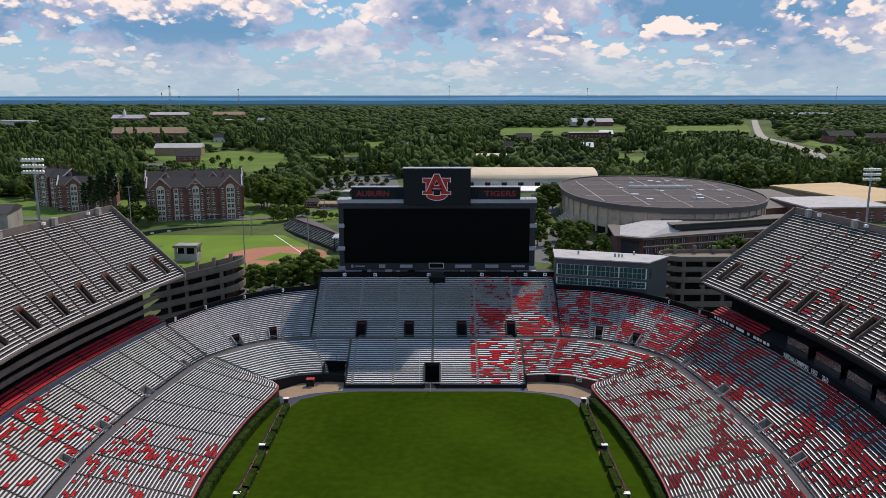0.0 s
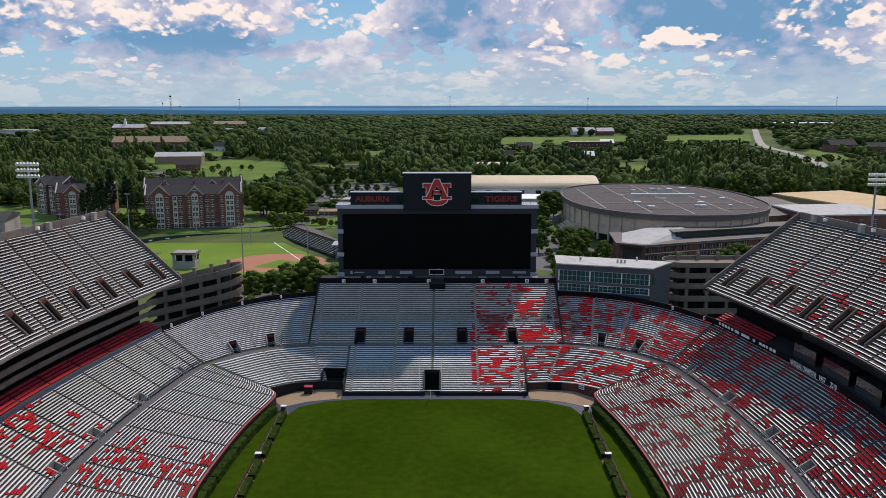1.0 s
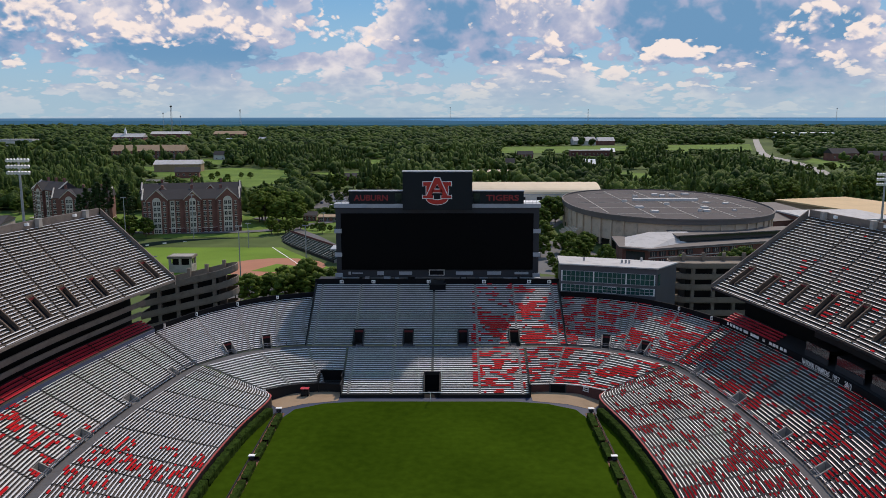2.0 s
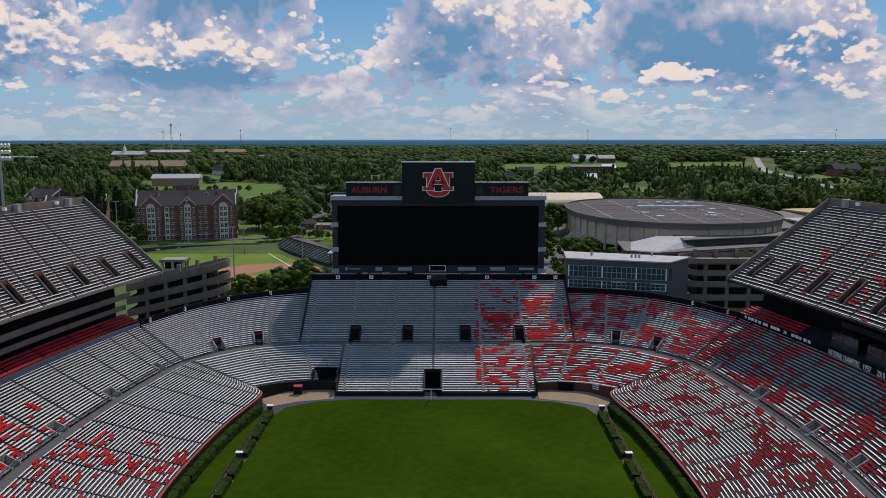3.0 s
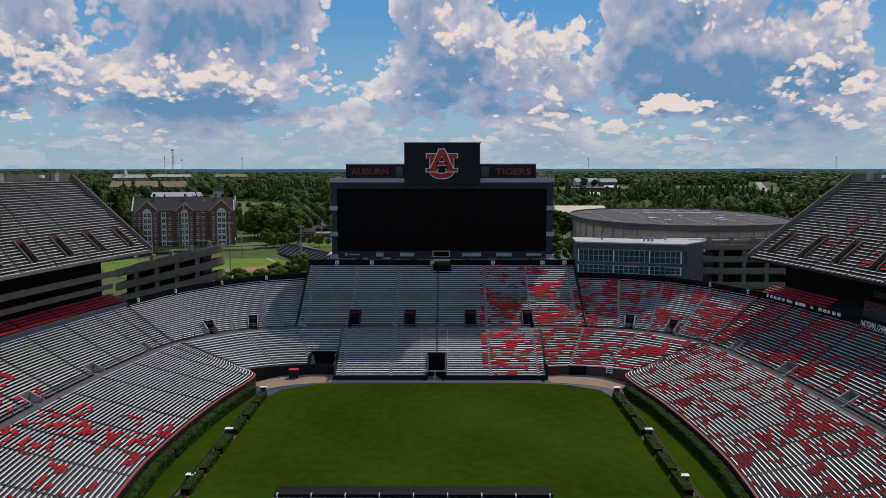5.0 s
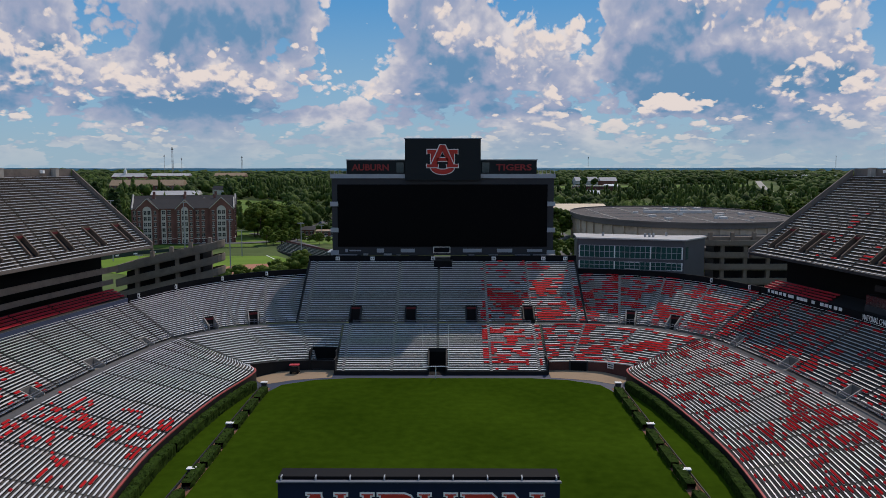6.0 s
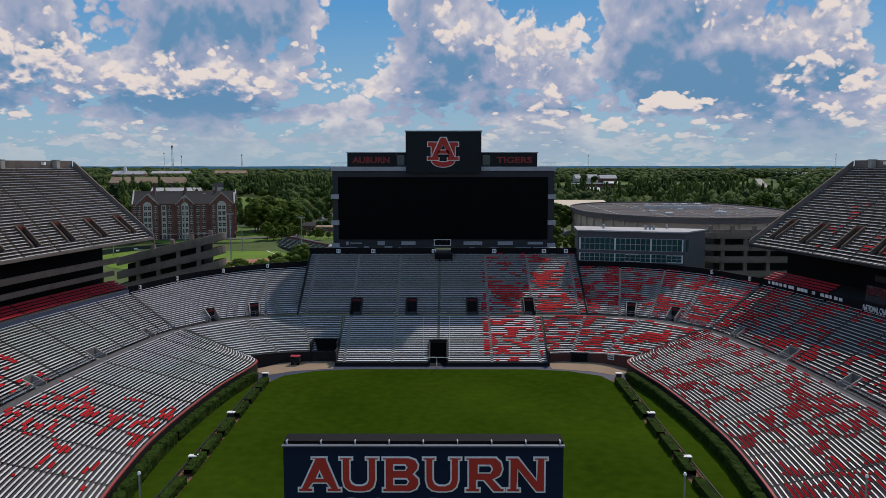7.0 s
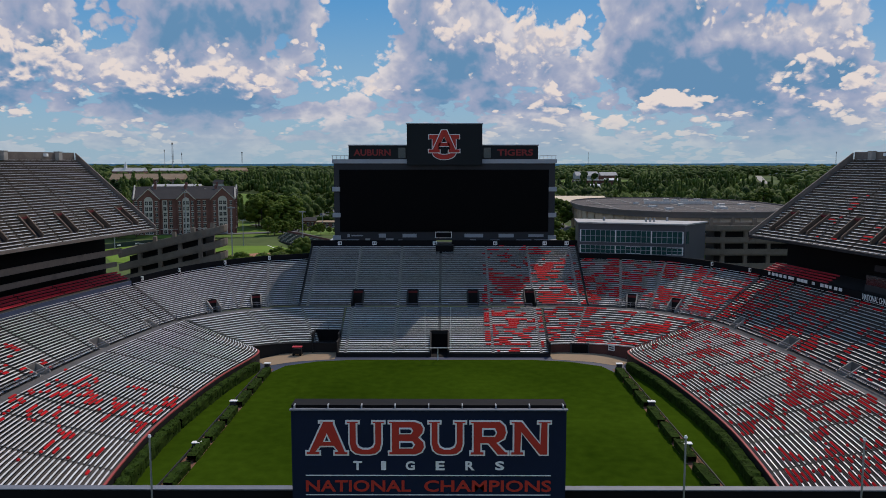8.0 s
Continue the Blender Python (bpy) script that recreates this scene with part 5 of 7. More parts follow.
def blob(detail, seed, rough=0.32):
    """A lumpy leaf clump of unit size: vertices and triangles as arrays."""
    bm = bmesh.new()
    bmesh.ops.create_icosphere(bm, subdivisions=detail, radius=1.0)
    v = np.array([w.co[:] for w in bm.verts])
    f = np.array([[w.index for w in q.verts] for q in bm.faces])
    bm.free()
    for i in range(len(v)):
        p = Vector(v[i])
        v[i] *= 1 + rough * noise.noise(p * 1.9 + Vector((seed * 7.3, 0, 0))) + rough * 0.8 * noise.noise(p * 4.3 + Vector((0, seed * 3.1, 0)))
    return v, f


BLOBS = [blob(2, k) for k in range(6)]
SMALL = [blob(1, k, 0.45) for k in range(6)]


def heap(name, clumps, mat, shapes, leaves=0, seed=0):
    """Many clumps (x, y, z, rx, ry, rz, turn) in one mesh, with loose leaf flakes round them."""
    r = np.random.RandomState(seed)
    vs, fs, o = [], [], 0
    for k, (x, y, z, rx, ry, rz, a) in enumerate(clumps):
        v, f = shapes[k % len(shapes)]
        c, s = math.cos(a), math.sin(a)
        q = np.stack([(v[:, 0] * c - v[:, 1] * s) * rx + x, (v[:, 0] * s + v[:, 1] * c) * ry + y, v[:, 2] * rz + z], 1)
        vs.append(q)
        fs.append(f + o)
        o += len(v)
        if leaves:
            d = r.normal(size=(leaves, 3))
            d /= np.linalg.norm(d, axis=1)[:, None]
            mid = np.array((x, y, z)) + d * np.array((rx, ry, rz)) * r.uniform(0.9, 1.18, (leaves, 1))
            tri = mid[:, None, :] + r.normal(size=(leaves, 3, 3)) * 0.16 * (rx + rz) / 2
            vs.append(tri.reshape(-1, 3))
            fs.append(np.arange(3 * leaves).reshape(-1, 3) + o)
            o += 3 * leaves
    v, f = np.concatenate(vs), np.concatenate(fs)
    me = bpy.data.meshes.new(name)
    me.vertices.add(len(v))
    me.vertices.foreach_set("co", v.astype(np.float32).ravel())
    me.loops.add(f.size)
    me.loops.foreach_set("vertex_index", f.astype(np.int32).ravel())
    me.polygons.add(len(f))
    me.polygons.foreach_set("loop_start", np.arange(0, f.size, 3, dtype=np.int32))
    me.update()
    me.validate()
    me.materials.append(mat)
    return me


def tree_kind(seed, tall, wide, mat, pine=False):
    """One tree at the origin: tapered trunk with limbs, and a crown of clumps with gaps."""
    r = random.Random(seed)
    t = new("tree")
    s = Soup()
    bare = tall * (0.42 if pine else 0.28)
    s.rod((0, 0, -0.3), (0.1, 0, bare), 0.030 * tall, 0.020 * tall, 7)
    s.rod((0.1, 0, bare), (0, 0.1, tall * 0.88), 0.020 * tall, 0.005 * tall, 6)
    clumps = []
    n = 60 if not pine else 44
    for k in range(n):
        h = bare + (tall - bare) * ((k + 0.5) / n) ** (0.8 if not pine else 1.0)
        u = (h - bare) / (tall - bare)
        reach = wide * (math.sin(math.pi * (0.16 + 0.80 * u)) ** 0.7 if not pine else (1.05 - 0.8 * u) * 0.62)
        a = k * 2.4 + r.uniform(-0.4, 0.4)
        d = reach * math.sqrt(r.uniform(0.08, 1.0))
        c = wide * r.uniform(0.14, 0.28) * (0.8 if pine else 1)
        clumps.append((d * math.cos(a), d * math.sin(a), h, c, c * r.uniform(0.8, 1.2), c * r.uniform(0.55, 0.85), a))
        if k % 4 == 0:
            s.rod((0, 0, h * 0.82), (d * math.cos(a) * 0.9, d * math.sin(a) * 0.9, h), 0.008 * tall, 0.003 * tall, 4)
    part("trunk", s.data(), BARK, t)
    part("crown", heap("crown", clumps, mat, SMALL, leaves=44, seed=seed), mat, t)
    return t


TREES = {"broad": [tree_kind(1, 13, 6.2, GREEN), tree_kind(2, 11, 5.4, GREEN), tree_kind(3, 15, 6.6, GREEN)],
         "pine": [tree_kind(4, 24, 5.0, PINE, True), tree_kind(5, 21, 4.6, PINE, True)],
         "young": [tree_kind(6, 6.5, 2.8, GREEN), tree_kind(7, 5.5, 2.4, GREEN)]}
LABELS = {"broad": "full green broadleaf tree with an uneven crown", "pine": "tall dark green pine with a bare lower trunk", "young": "young green tree with a small crown"}
tree_rand = random.Random(21)
used = set()


def tree(kind, x, y, size=1.0, z=None):
    pick = tree_rand.randrange(len(TREES[kind]))
    m = pose(x, y, rise(x, y) if z is None else z, 0, 0, tree_rand.uniform(0, 360))
    src = TREES[kind][pick]
    if (kind, pick) not in used:
        used.add((kind, pick))
        ob = src
        ob.matrix_world = m
    else:
        ob = copy_thing(src, m)
    ob.scale = (size, size, size * tree_rand.uniform(0.9, 1.1))
    tagged(ob, LABELS[kind], "tree", {"broad": "broadleaf trees", "pine": "pines", "young": "young trees"}[kind])


# by the scoreboard and the ball park
for x, y, s in ((-71, 52, 0.95), (-64, 57, 1.05), (-57, 52, 1.1), (-50, 58, 1.0), (-45, 51, 0.95), (-40, 60, 0.9), (-60, 64, 0.9), (-78, 60, 0.6), (-69, 42, 0.55), (-52, 42, 0.6)):
    tree("broad", x, y, s)
for x, y, s in ((-113, 250, 1.2), (-108, 244, 1.35), (-102, 248, 1.3), (-97, 243, 1.4), (-92, 250, 1.3), (-89, 244, 1.0), (-106, 258, 1.3), (-98, 260, 1.3), (-114, 262, 1.2)):
    tree("broad", x, y, s)
for x, y, s in ((-196, 214, 1.25), (-188, 208, 1.45), (-181, 213, 1.4), (-202, 222, 1.2), (-206, 212, 1.1), (-176, 205, 1.2), (-193, 203, 1.2), (-184, 220, 1.3), (-199, 206, 1.3), (-171, 197, 0.9)):
    tree("pine", x, y, s)
for x, y, s in ((-170, 190, 0.8), (-162, 193, 0.7), (-178, 194, 0.75), (-91, 200, 0.55), (-88, 206, 0.6), (-95, 202, 0.6), (-84, 210, 0.5)):
    tree("broad", x, y, s)
for x, y, s in ((63, 127, 0.8), (68, 140, 0.9), (72, 152, 0.8), (60, 150, 0.75), (66, 165, 0.9), (74, 112, 0.7), (58, 108, 0.6), (70, 98, 0.55), (101, 88, 0.7), (111, 84, 0.85), (117, 80, 1.15), (125, 84, 1.2), (134, 80, 0.9), (142, 82, 0.8), (97, 96, 0.5), (105, 100, 0.5), (150, 92, 0.8), (62, 84, 0.6), (52, 96, 0.6), (48, 140, 0.9), (52, 170, 1.0), (46, 190, 1.0), (56, 210, 1.1), (64, 230, 1.1), (70, 250, 1.1)):
    tree("broad", x, y, s)
for k in range(16):
    tree("young", 50 + (k % 4) * 6 + tree_rand.uniform(-2, 2), 78 + (k // 4) * 17 + tree_rand.uniform(-3, 3), tree_rand.uniform(0.7, 1.1))
for k in range(14):
    tree("young", -96 + k * 3.6 + tree_rand.uniform(-1, 1), 212 + tree_rand.uniform(-9, 6), tree_rand.uniform(0.5, 1.0))
# rows in and round the car parks
for k in range(26):
    tree("broad", -140 + tree_rand.uniform(0, 110), 452 + tree_rand.uniform(-14, 30), tree_rand.uniform(0.6, 1.0))
for k in range(14):
    tree("young", -92 + (k % 7) * 8, 345 + (k // 7) * 42 + tree_rand.uniform(-2, 2), tree_rand.uniform(0.8, 1.2))
for k in range(14):
    tree("broad", 258 + 14 * k, 640 + 2 * k, 0.75)
for k in range(16):
    tree("broad", 205 + tree_rand.uniform(0, 150), 318 + tree_rand.uniform(0, 70), tree_rand.uniform(0.9, 1.35))
for k in range(12):
    tree("broad", -310 + tree_rand.uniform(0, 110), 268 + tree_rand.uniform(0, 70), tree_rand.uniform(0.9, 1.3))
for k in range(12):
    tree("young", -300 + tree_rand.uniform(0, 100), 500 + tree_rand.uniform(0, 100), tree_rand.uniform(0.9, 1.4))

# open ground that the woods leave free: rings of (x, y)
LAWNS = [
    [(-249, 516), (-177, 485), (-151, 557), (-186, 698), (-262, 739), (-286, 688)],
    [(-340, 634), (-263, 578), (-301, 728), (-377, 761)],
    [(-321, 795), (-285, 795), (-316, 915), (-355, 915)],
    [(83, 1066), (317, 1108), (372, 1359), (114, 1329)],
    [(361, 1087), (536, 1152), (632, 1421), (454, 1389)],
    [(195, 677), (242, 623), (230, 568), (182, 590)],
    [(-121, 897), (-79, 897), (-74, 802), (-107, 802)],
    [(486, 843), (479, 703), (524, 792), (538, 929)],
    [(-154, 589), (-87, 622), (-96, 676), (-156, 657)],
    [(368, 436), (378, 381), (411, 437), (409, 491)],
]
LOTS = [[(-93, 320), (-30, 345), (-43, 464), (-94, 438)], [(-292, 509), (-257, 509), (-274, 571), (-306, 570)]]
FREE = [[(-300, -200), (300, -200), (300, 205), (-300, 205)],
        [(-330, 150), (-60, 150), (-60, 285), (-330, 300)],
        [(-60, 200), (125, 200), (125, 440), (-30, 440), (-60, 330)],
        [(-5, 570), (85, 570), (85, 660), (-5, 660)],
        [(60, 130), (320, 130), (320, 345), (60, 345)],
        [(-490, 873), (-358, 873), (-358, 943), (-490, 943)],
        [(-687, 1349), (-591, 1349), (-591, 1419), (-687, 1419)],
        [(-346, 644), (-268, 644), (-268, 708), (-346, 708)],
        [(-294, 561), (-238, 561), (-238, 617), (-294, 617)],
        [(247, 1364), (377, 1364), (377, 1444), (247, 1444)],
        [(175, 935), (271, 935), (271, 995), (175, 995)],
        [(522, 843), (642, 843), (642, 913), (522, 913)],
        [(93, 903), (153, 903), (153, 959), (93, 959)],
        [(813, 1763), (1013, 1763), (1013, 1847), (813, 1847)],
        [(-731, 1678), (-601, 1678), (-601, 1752), (-731, 1752)],
        [(-578, 1679), (-458, 1679), (-458, 1753), (-578, 1753)],
        [(-878, 1281), (-708, 1281), (-708, 1355), (-878, 1355)]]
FAR_ROAD = [(407, 611), (431, 673), (457, 776), (480, 879), (494, 973), (527, 1088), (629, 1371), (742, 1677)]


def inside(x, y, ring):
    hit = False
    for (x0, y0), (x1, y1) in zip(ring, ring[1:] + ring[:1]):
        if (y0 > y) != (y1 > y) and x < (x1 - x0) * (y - y0) / (y1 - y0) + x0:
            hit = not hit
    return hit


def near_road(x, y, wide):
    for (x0, y0), (x1, y1) in zip(FAR_ROAD, FAR_ROAD[1:]):
        d = Vector((x1 - x0, y1 - y0))
        u = min(max(((x - x0) * d.x + (y - y0) * d.y) / d.length_squared, 0), 1)
        if math.hypot(x - x0 - u * d.x, y - y0 - u * d.y) < wide:
            return True
    return False


def bare(x, y):
    return any(inside(x, y, q) for q in LAWNS + LOTS + FREE) or near_road(x, y, 16 + 0.012 * y)


def seen_ground(x, y):
    return any(inside(x, y, q) for q in LAWNS + LOTS + FREE[5:]) or near_road(x, y, 12)


def woods():
    r = random.Random(77)

    def band(y0, y1, step, tall, per, shapes, leaves, name):
        clumps = []
        y = y0
        while y < y1:
            half = 0.60 * (y + 235) + 60
            x = -half
            while x < half:
                px, py = x + r.uniform(-0.45, 0.45) * step, y + r.uniform(-0.45, 0.45) * step
                x += step
                if bare(px, py):
                    continue
                if noise.noise(Vector((px / 90, py / 120, 4.4))) > 0.33 and y < 1700:
                    continue
                g = rise(px, py)
                h = tall * r.uniform(0.55, 1.35)
                spire = y < 900 and noise.noise(Vector((px / 70, py / 70, 8.8))) + r.uniform(-0.4, 0.4) > 0.12
                # low growth before clearings, roads and houses
                f = 60 / (60 - min(h, 40))
                if any(seen_ground(px * (1 + (f - 1) * q), -225 + (py + 225) * (1 + (f - 1) * q)) for q in (0.25, 0.5, 0.75, 1.0)):
                    if r.random() < 0.55:
                        continue
                    h *= 0.38
                for k in range(per):
                    a = r.uniform(0, 6.28)
                    d = 0.30 * step * (k > 0)
                    w = step * r.uniform(0.36, 0.64) * (1.0 if per == 1 else 0.82)
                    if spire:
                        clumps.append((px + 0.4 * d * math.cos(a), py + 0.4 * d * math.sin(a), g + h * (0.45 + 0.42 * k), w * (0.72 - 0.19 * k), w * (0.72 - 0.19 * k), h * 0.34, a))
                        continue
                    clumps.append((px + d * math.cos(a), py + d * math.sin(a), g + h * (0.72 - 0.26 * k / max(1, per - 1) * (per > 1)), w, w * r.uniform(0.8, 1.2), h * r.uniform(0.26, 0.40), a))
            y += step
        ob = part("woodland", heap("woodland", clumps, WOODS, shapes, leaves, seed=int(y0)), WOODS, None)
        tagged(ob, name, "woodland", kind="stuff")

    band(208, 430, 8.5, 12, 3, SMALL, 30, "dense dark green woodland behind the campus buildings")
    band(430, 900, 10.5, 13, 3, SMALL, 9, "broad green woodland with clearings")
    band(900, 1900, 17.0, 14, 2, SMALL, 5, "continuous green treetops towards the distance")
    band(1900, 2760, 27.0, 16, 1, SMALL, 4, "far dark treetops under the horizon")


woods()
# beyond the woods: low ridges with haze painted in, bluer the further off they lie
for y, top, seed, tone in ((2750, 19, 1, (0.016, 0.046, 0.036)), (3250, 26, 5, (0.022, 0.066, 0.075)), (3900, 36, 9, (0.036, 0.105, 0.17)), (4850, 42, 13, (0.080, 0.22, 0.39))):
    n = 160
    half = 0.62 * y + 300
    line = []
    for k in range(n + 1):
        x = -half + 2 * half * k / n
        line.append((x, y, top + 0.16 * top * noise.noise(Vector((x / (0.16 * y), seed, 0))) + 0.05 * top * noise.noise(Vector((x / (0.02 * y), seed, 3)))))
    hills = material("hazy_hills", tone, 0.95, vary=0.25, coarse=0.004, fine=0.03, spec=0.0)
    haze_glow = hills.node_tree.nodes["Principled BSDF"]      # haze put in as emission, so the ridges glow by themselves
    haze_glow.inputs["Emission Color"].default_value, haze_glow.inputs["Emission Strength"].default_value = (*tone, 1), 0.9
    tagged(part("backdrop", ribbon(line, ("at", -5), 0.0, 40), hills, None), "low wooded ridge towards the horizon, haze in its colour", "hills", kind="structure")

# ---------------------------------------------------------------- open ground, roads
ASPHALT = material("asphalt", (0.10, 0.10, 0.10), 0.9, vary=0.2, coarse=0.06, fine=0.8, stain=0.3)
ROAD = material("pale_road", (0.30, 0.28, 0.25), 0.9, vary=0.15, coarse=0.05)
CLAY = material("infield_clay", (0.36, 0.15, 0.085), 0.95, vary=0.15, coarse=0.08)
BALL_TURF = material("ball_park_turf", (0.11, 0.19, 0.022), 0.9, vary=0.15, coarse=0.05, second=(0.135, 0.22, 0.03), spec=0.1)


def patch(name, ring, mat, label, category, up=0.12, fine=1):
    """A flat piece of ground that follows the land."""
    bm = bmesh.new()
    bm.faces.new([bm.verts.new((x, y, 0)) for x, y in ring])
    for _ in range(fine):
        bmesh.ops.triangulate(bm, faces=bm.faces[:])
        bmesh.ops.subdivide_edges(bm, edges=bm.edges[:], cuts=3)
    for v in bm.verts:
        v.co.z = rise(v.co.x, v.co.y) + up
    return tagged(part(name, bm, mat, None), label, category, kind="structure")


for k, ring in enumerate(LAWNS):
    patch("lawn", ring, LAWN, "sunlit mown green lawn between the woods", "grass", 0.25 + 0.02 * k)
for ring in LOTS:
    patch("car_park", ring, ASPHALT, "grey asphalt car park", "car park", 0.4)
patch("campus_ground", [(-330, 205), (-60, 205), (-60, 285), (-330, 300)], LAWN, "green lawn round the residence halls", "grass", 0.1)
patch("campus_lawn", [(-185, 188), (-100, 193), (-96, 206), (-185, 206)], LAWN, "green lawn behind the ball park", "grass", 0.14)
patch("forecourt", [(40, 60), (180, 60), (180, 118), (78, 118), (74, 300), (40, 300)], ASPHALT, "paved forecourt before the arena", "pavement", 0.12)
patch("yard", [(-110, 25), (-36, 25), (-36, 78), (-110, 78)], ASPHALT, "asphalt yard behind the stand", "pavement", 0.12)


def road(name, line, wide, mat, label):
    pts = [(x, y, 0) for x, y in line]
    fine = [tuple(spline(pts, k / (12 * len(pts)))) for k in range(12 * len(pts) + 1)]
    a, b = inset(fine, wide / 2), inset(fine, -wide / 2)
    a, b = ([(x, y, rise(x, y) + 0.45) for x, y, _ in q] for q in (a, b))
    tagged(part(name, strip(b, a), mat, None), label, "road", kind="structure")


road("road", FAR_ROAD, 13, ROAD, "pale road winding away through the woods")
road("road", [(-118, 272), (-100, 248), (-80, 206), (-68, 186), (-46, 156), (-30, 122)], 10, ASPHALT, "grey street past the ball park")
road("road", [(-34, 320), (-50, 285), (-78, 240), (-112, 209), (-190, 207), (-300, 215)], 8, ASPHALT, "grey street before the residence halls")
road("road", [(-310, 470), (-300, 420), (-262, 350), (-262, 270)], 9, ROAD, "pale lane through the trees")

# ---------------------------------------------------------------- ball park
sheet("ball_field", [(-163, 150), (-140, 108), (-112, 92), (-88, 88), (-60, 98), (-50, 116), (-92, 186), (-98, 190), (-120, 188), (-143, 181), (-156, 168)], 3.02, BALL_TURF, "bright green ball park turf", "grass")
ring = []
for k in range(20):
    a = 2 * math.pi * k / 20
    ring.append((-76 + 25 * math.cos(a) * 0.95, 118 + 22 * math.sin(a)))
sheet("infield", [p for p in ring if p[0] > -101 and p[1] > 97], 3.06, CLAY, "red-brown clay infield", "ground")
sheet("infield_grass", [(-84, 108), (-69, 105), (-62, 118), (-76, 125)][::1], 3.10, BALL_TURF, "green grass inside the clay infield", "grass")
for a, b in (((-56, 103), (-96, 188)), ((-56, 103), (-53, 105))):
    sheet("foul_line", [(a[0], a[1]), (a[0] + 0.5, a[1]), (b[0] + 0.5, b[1]), (b[0], b[1])], 3.09, WHITE, "white chalk line", "line")
FENCE = material("fence_green", (0.012, 0.030, 0.022), 0.7, vary=0.2, coarse=0.3)
fence_line = [(-166, 148), (-157, 169), (-143, 182), (-120, 189), (-97, 191)]
t = thing("outfield_fence", "dark green padded fence round the ball park", "fence", (-130, 180, 3))
fine = [spline([(x, y, 0) for x, y in fence_line], k / 24) for k in range(25)]
for k, (p, q) in enumerate(zip(fine, fine[1:])):
    part("panel", Soup().slab(tuple(p[:2]), tuple(q[:2]), 0.3, 2.6, 5.2).data(), FENCE, t)
    if k % 3 == 1:
        m = (p + q) / 2
        d = Vector((q[0] - p[0], q[1] - p[1])).normalized()
        n = Vector((d.y, -d.x)) * 0.22
        part("bar", Soup().slab((m[0] + n.x - d.x * 1.0, m[1] + n.y - d.y * 1.0), (m[0] + n.x + d.x * 1.0, m[1] + n.y + d.y * 1.0), 0.1, 3.6, 4.3).data(), WHITE, t)


def ball_stand():
    t = thing("ball_park_stand", "small dark grandstand with rows of green seats", "grandstand", (-72, 138, 3))
    a, b = Vector((-92, 192)), Vector((-51, 128))
    d = (b - a).normalized()
    n = Vector((-d.y, d.x))
    if n.x < 0:
        n = -n
    for k in range(8):
        p, q = a + n * (2 + 1.0 * k), b + n * (2 + 1.0 * k)
        part("tier", Soup().slab(p, q, 1.0, 2.7, 4.0 + 0.42 * k).data(), CONCRETE, t)
        m = 10
        for j in range(m):
            u, w = p + (q - p) * (j + 0.06) / m, p + (q - p) * (j + 0.94) / m
            part("bench_seat", Soup().slab(u, w, 0.5, 4.0 + 0.42 * k, 4.5 + 0.42 * k).data(), FENCE, t)
    p, q = a + n * 10.2, b + n * 10.2
    part("brick_wall", Soup().slab(p, q, 0.4, 2.7, 8.2).data(), BRICK_DARK, t)
    part("concourse", Soup().slab(a + n * 14, b + n * 14, 7, 2.7, 4.3).data(), APRON, t)
    part("front_wall", Soup().slab(a + n * 1.2, b + n * 1.2, 0.3, 2.7, 4.2).data(), DARK, t)
    c = b + n * 6
    part("canopy", Soup().prism([(c.x - 5, c.y - 6), (c.x + 7, c.y - 6), (c.x + 7, c.y + 5), (c.x - 5, c.y + 5)], 9.6, 10.1).data(), ASH, t, "pale flat canopy")
    for x in (-4, 6):
        part("canopy_post", Soup().rod((c.x + x, c.y - 5, 2.7), (c.x + x, c.y - 5, 9.6), 0.2).data(), DARK, t)


ball_stand()


def stair_tower():
    t = thing("stair_tower", "pale concrete tower, its open top storey painted dark for shade", "tower", (-114, 108, 2.8))
    x0, x1, y0, y1 = -119, -109, 105, 112
    part("shaft", Soup().box(x0, x1, y0, y1, 2.6, 6.2).data(), CONCRETE, t)
    for x in (x0, (x0 + x1) / 2 - 0.5, x1 - 1.0):
        for y in (y0, y1 - 1.0):
            part("pier", Soup().box(x, x + 1.0, y, y + 1.0, 6.2, 9.2).data(), CONCRETE, t)
    # black block stands in for the shade inside the open storey
    part("core", Soup().box(x0 + 1.2, x1 - 1.2, y0 + 1.5, y1 - 1.2, 6.2, 9.2).data(), DARK_PAINT, t)
    part("roof", Soup().box(x0 - 0.5, x1 + 0.5, y0 - 0.5, y1 + 0.5, 9.2, 10.2).data(), BROWN_CONCRETE, t)
    part("roof_deck", Soup().box(x0 + 0.2, x1 - 0.2, y0 + 0.2, y1 - 0.2, 10.2, 10.25).data(), CONCRETE, t)


stair_tower()

# ---------------------------------------------------------------- residence halls
BRICK = material("red_brick", (0.15, 0.060, 0.046), 0.9, vary=0.28, coarse=0.15, fine=2.5, second=(0.18, 0.078, 0.060))
STONE = material("cast_stone", (0.50, 0.46, 0.40), 0.85, vary=0.12, coarse=0.2, stain=0.25)
SLATES = material("slate_roof", (0.032, 0.030, 0.032), 0.95, vary=0.2, coarse=0.3, fine=3.0)
PANE = material("window_glass", (0.03, 0.035, 0.04), 0.12, vary=0.3, coarse=0.4, spec=0.7)


def oriented(origin, angle):
    c, s = math.cos(angle), math.sin(angle)
    return lambda x, y, z: (origin[0] + x * c - y * s, origin[1] + x * s + y * c, z)


def ribbed(P, pts, faces):
    return [P(*p) for p in pts], faces


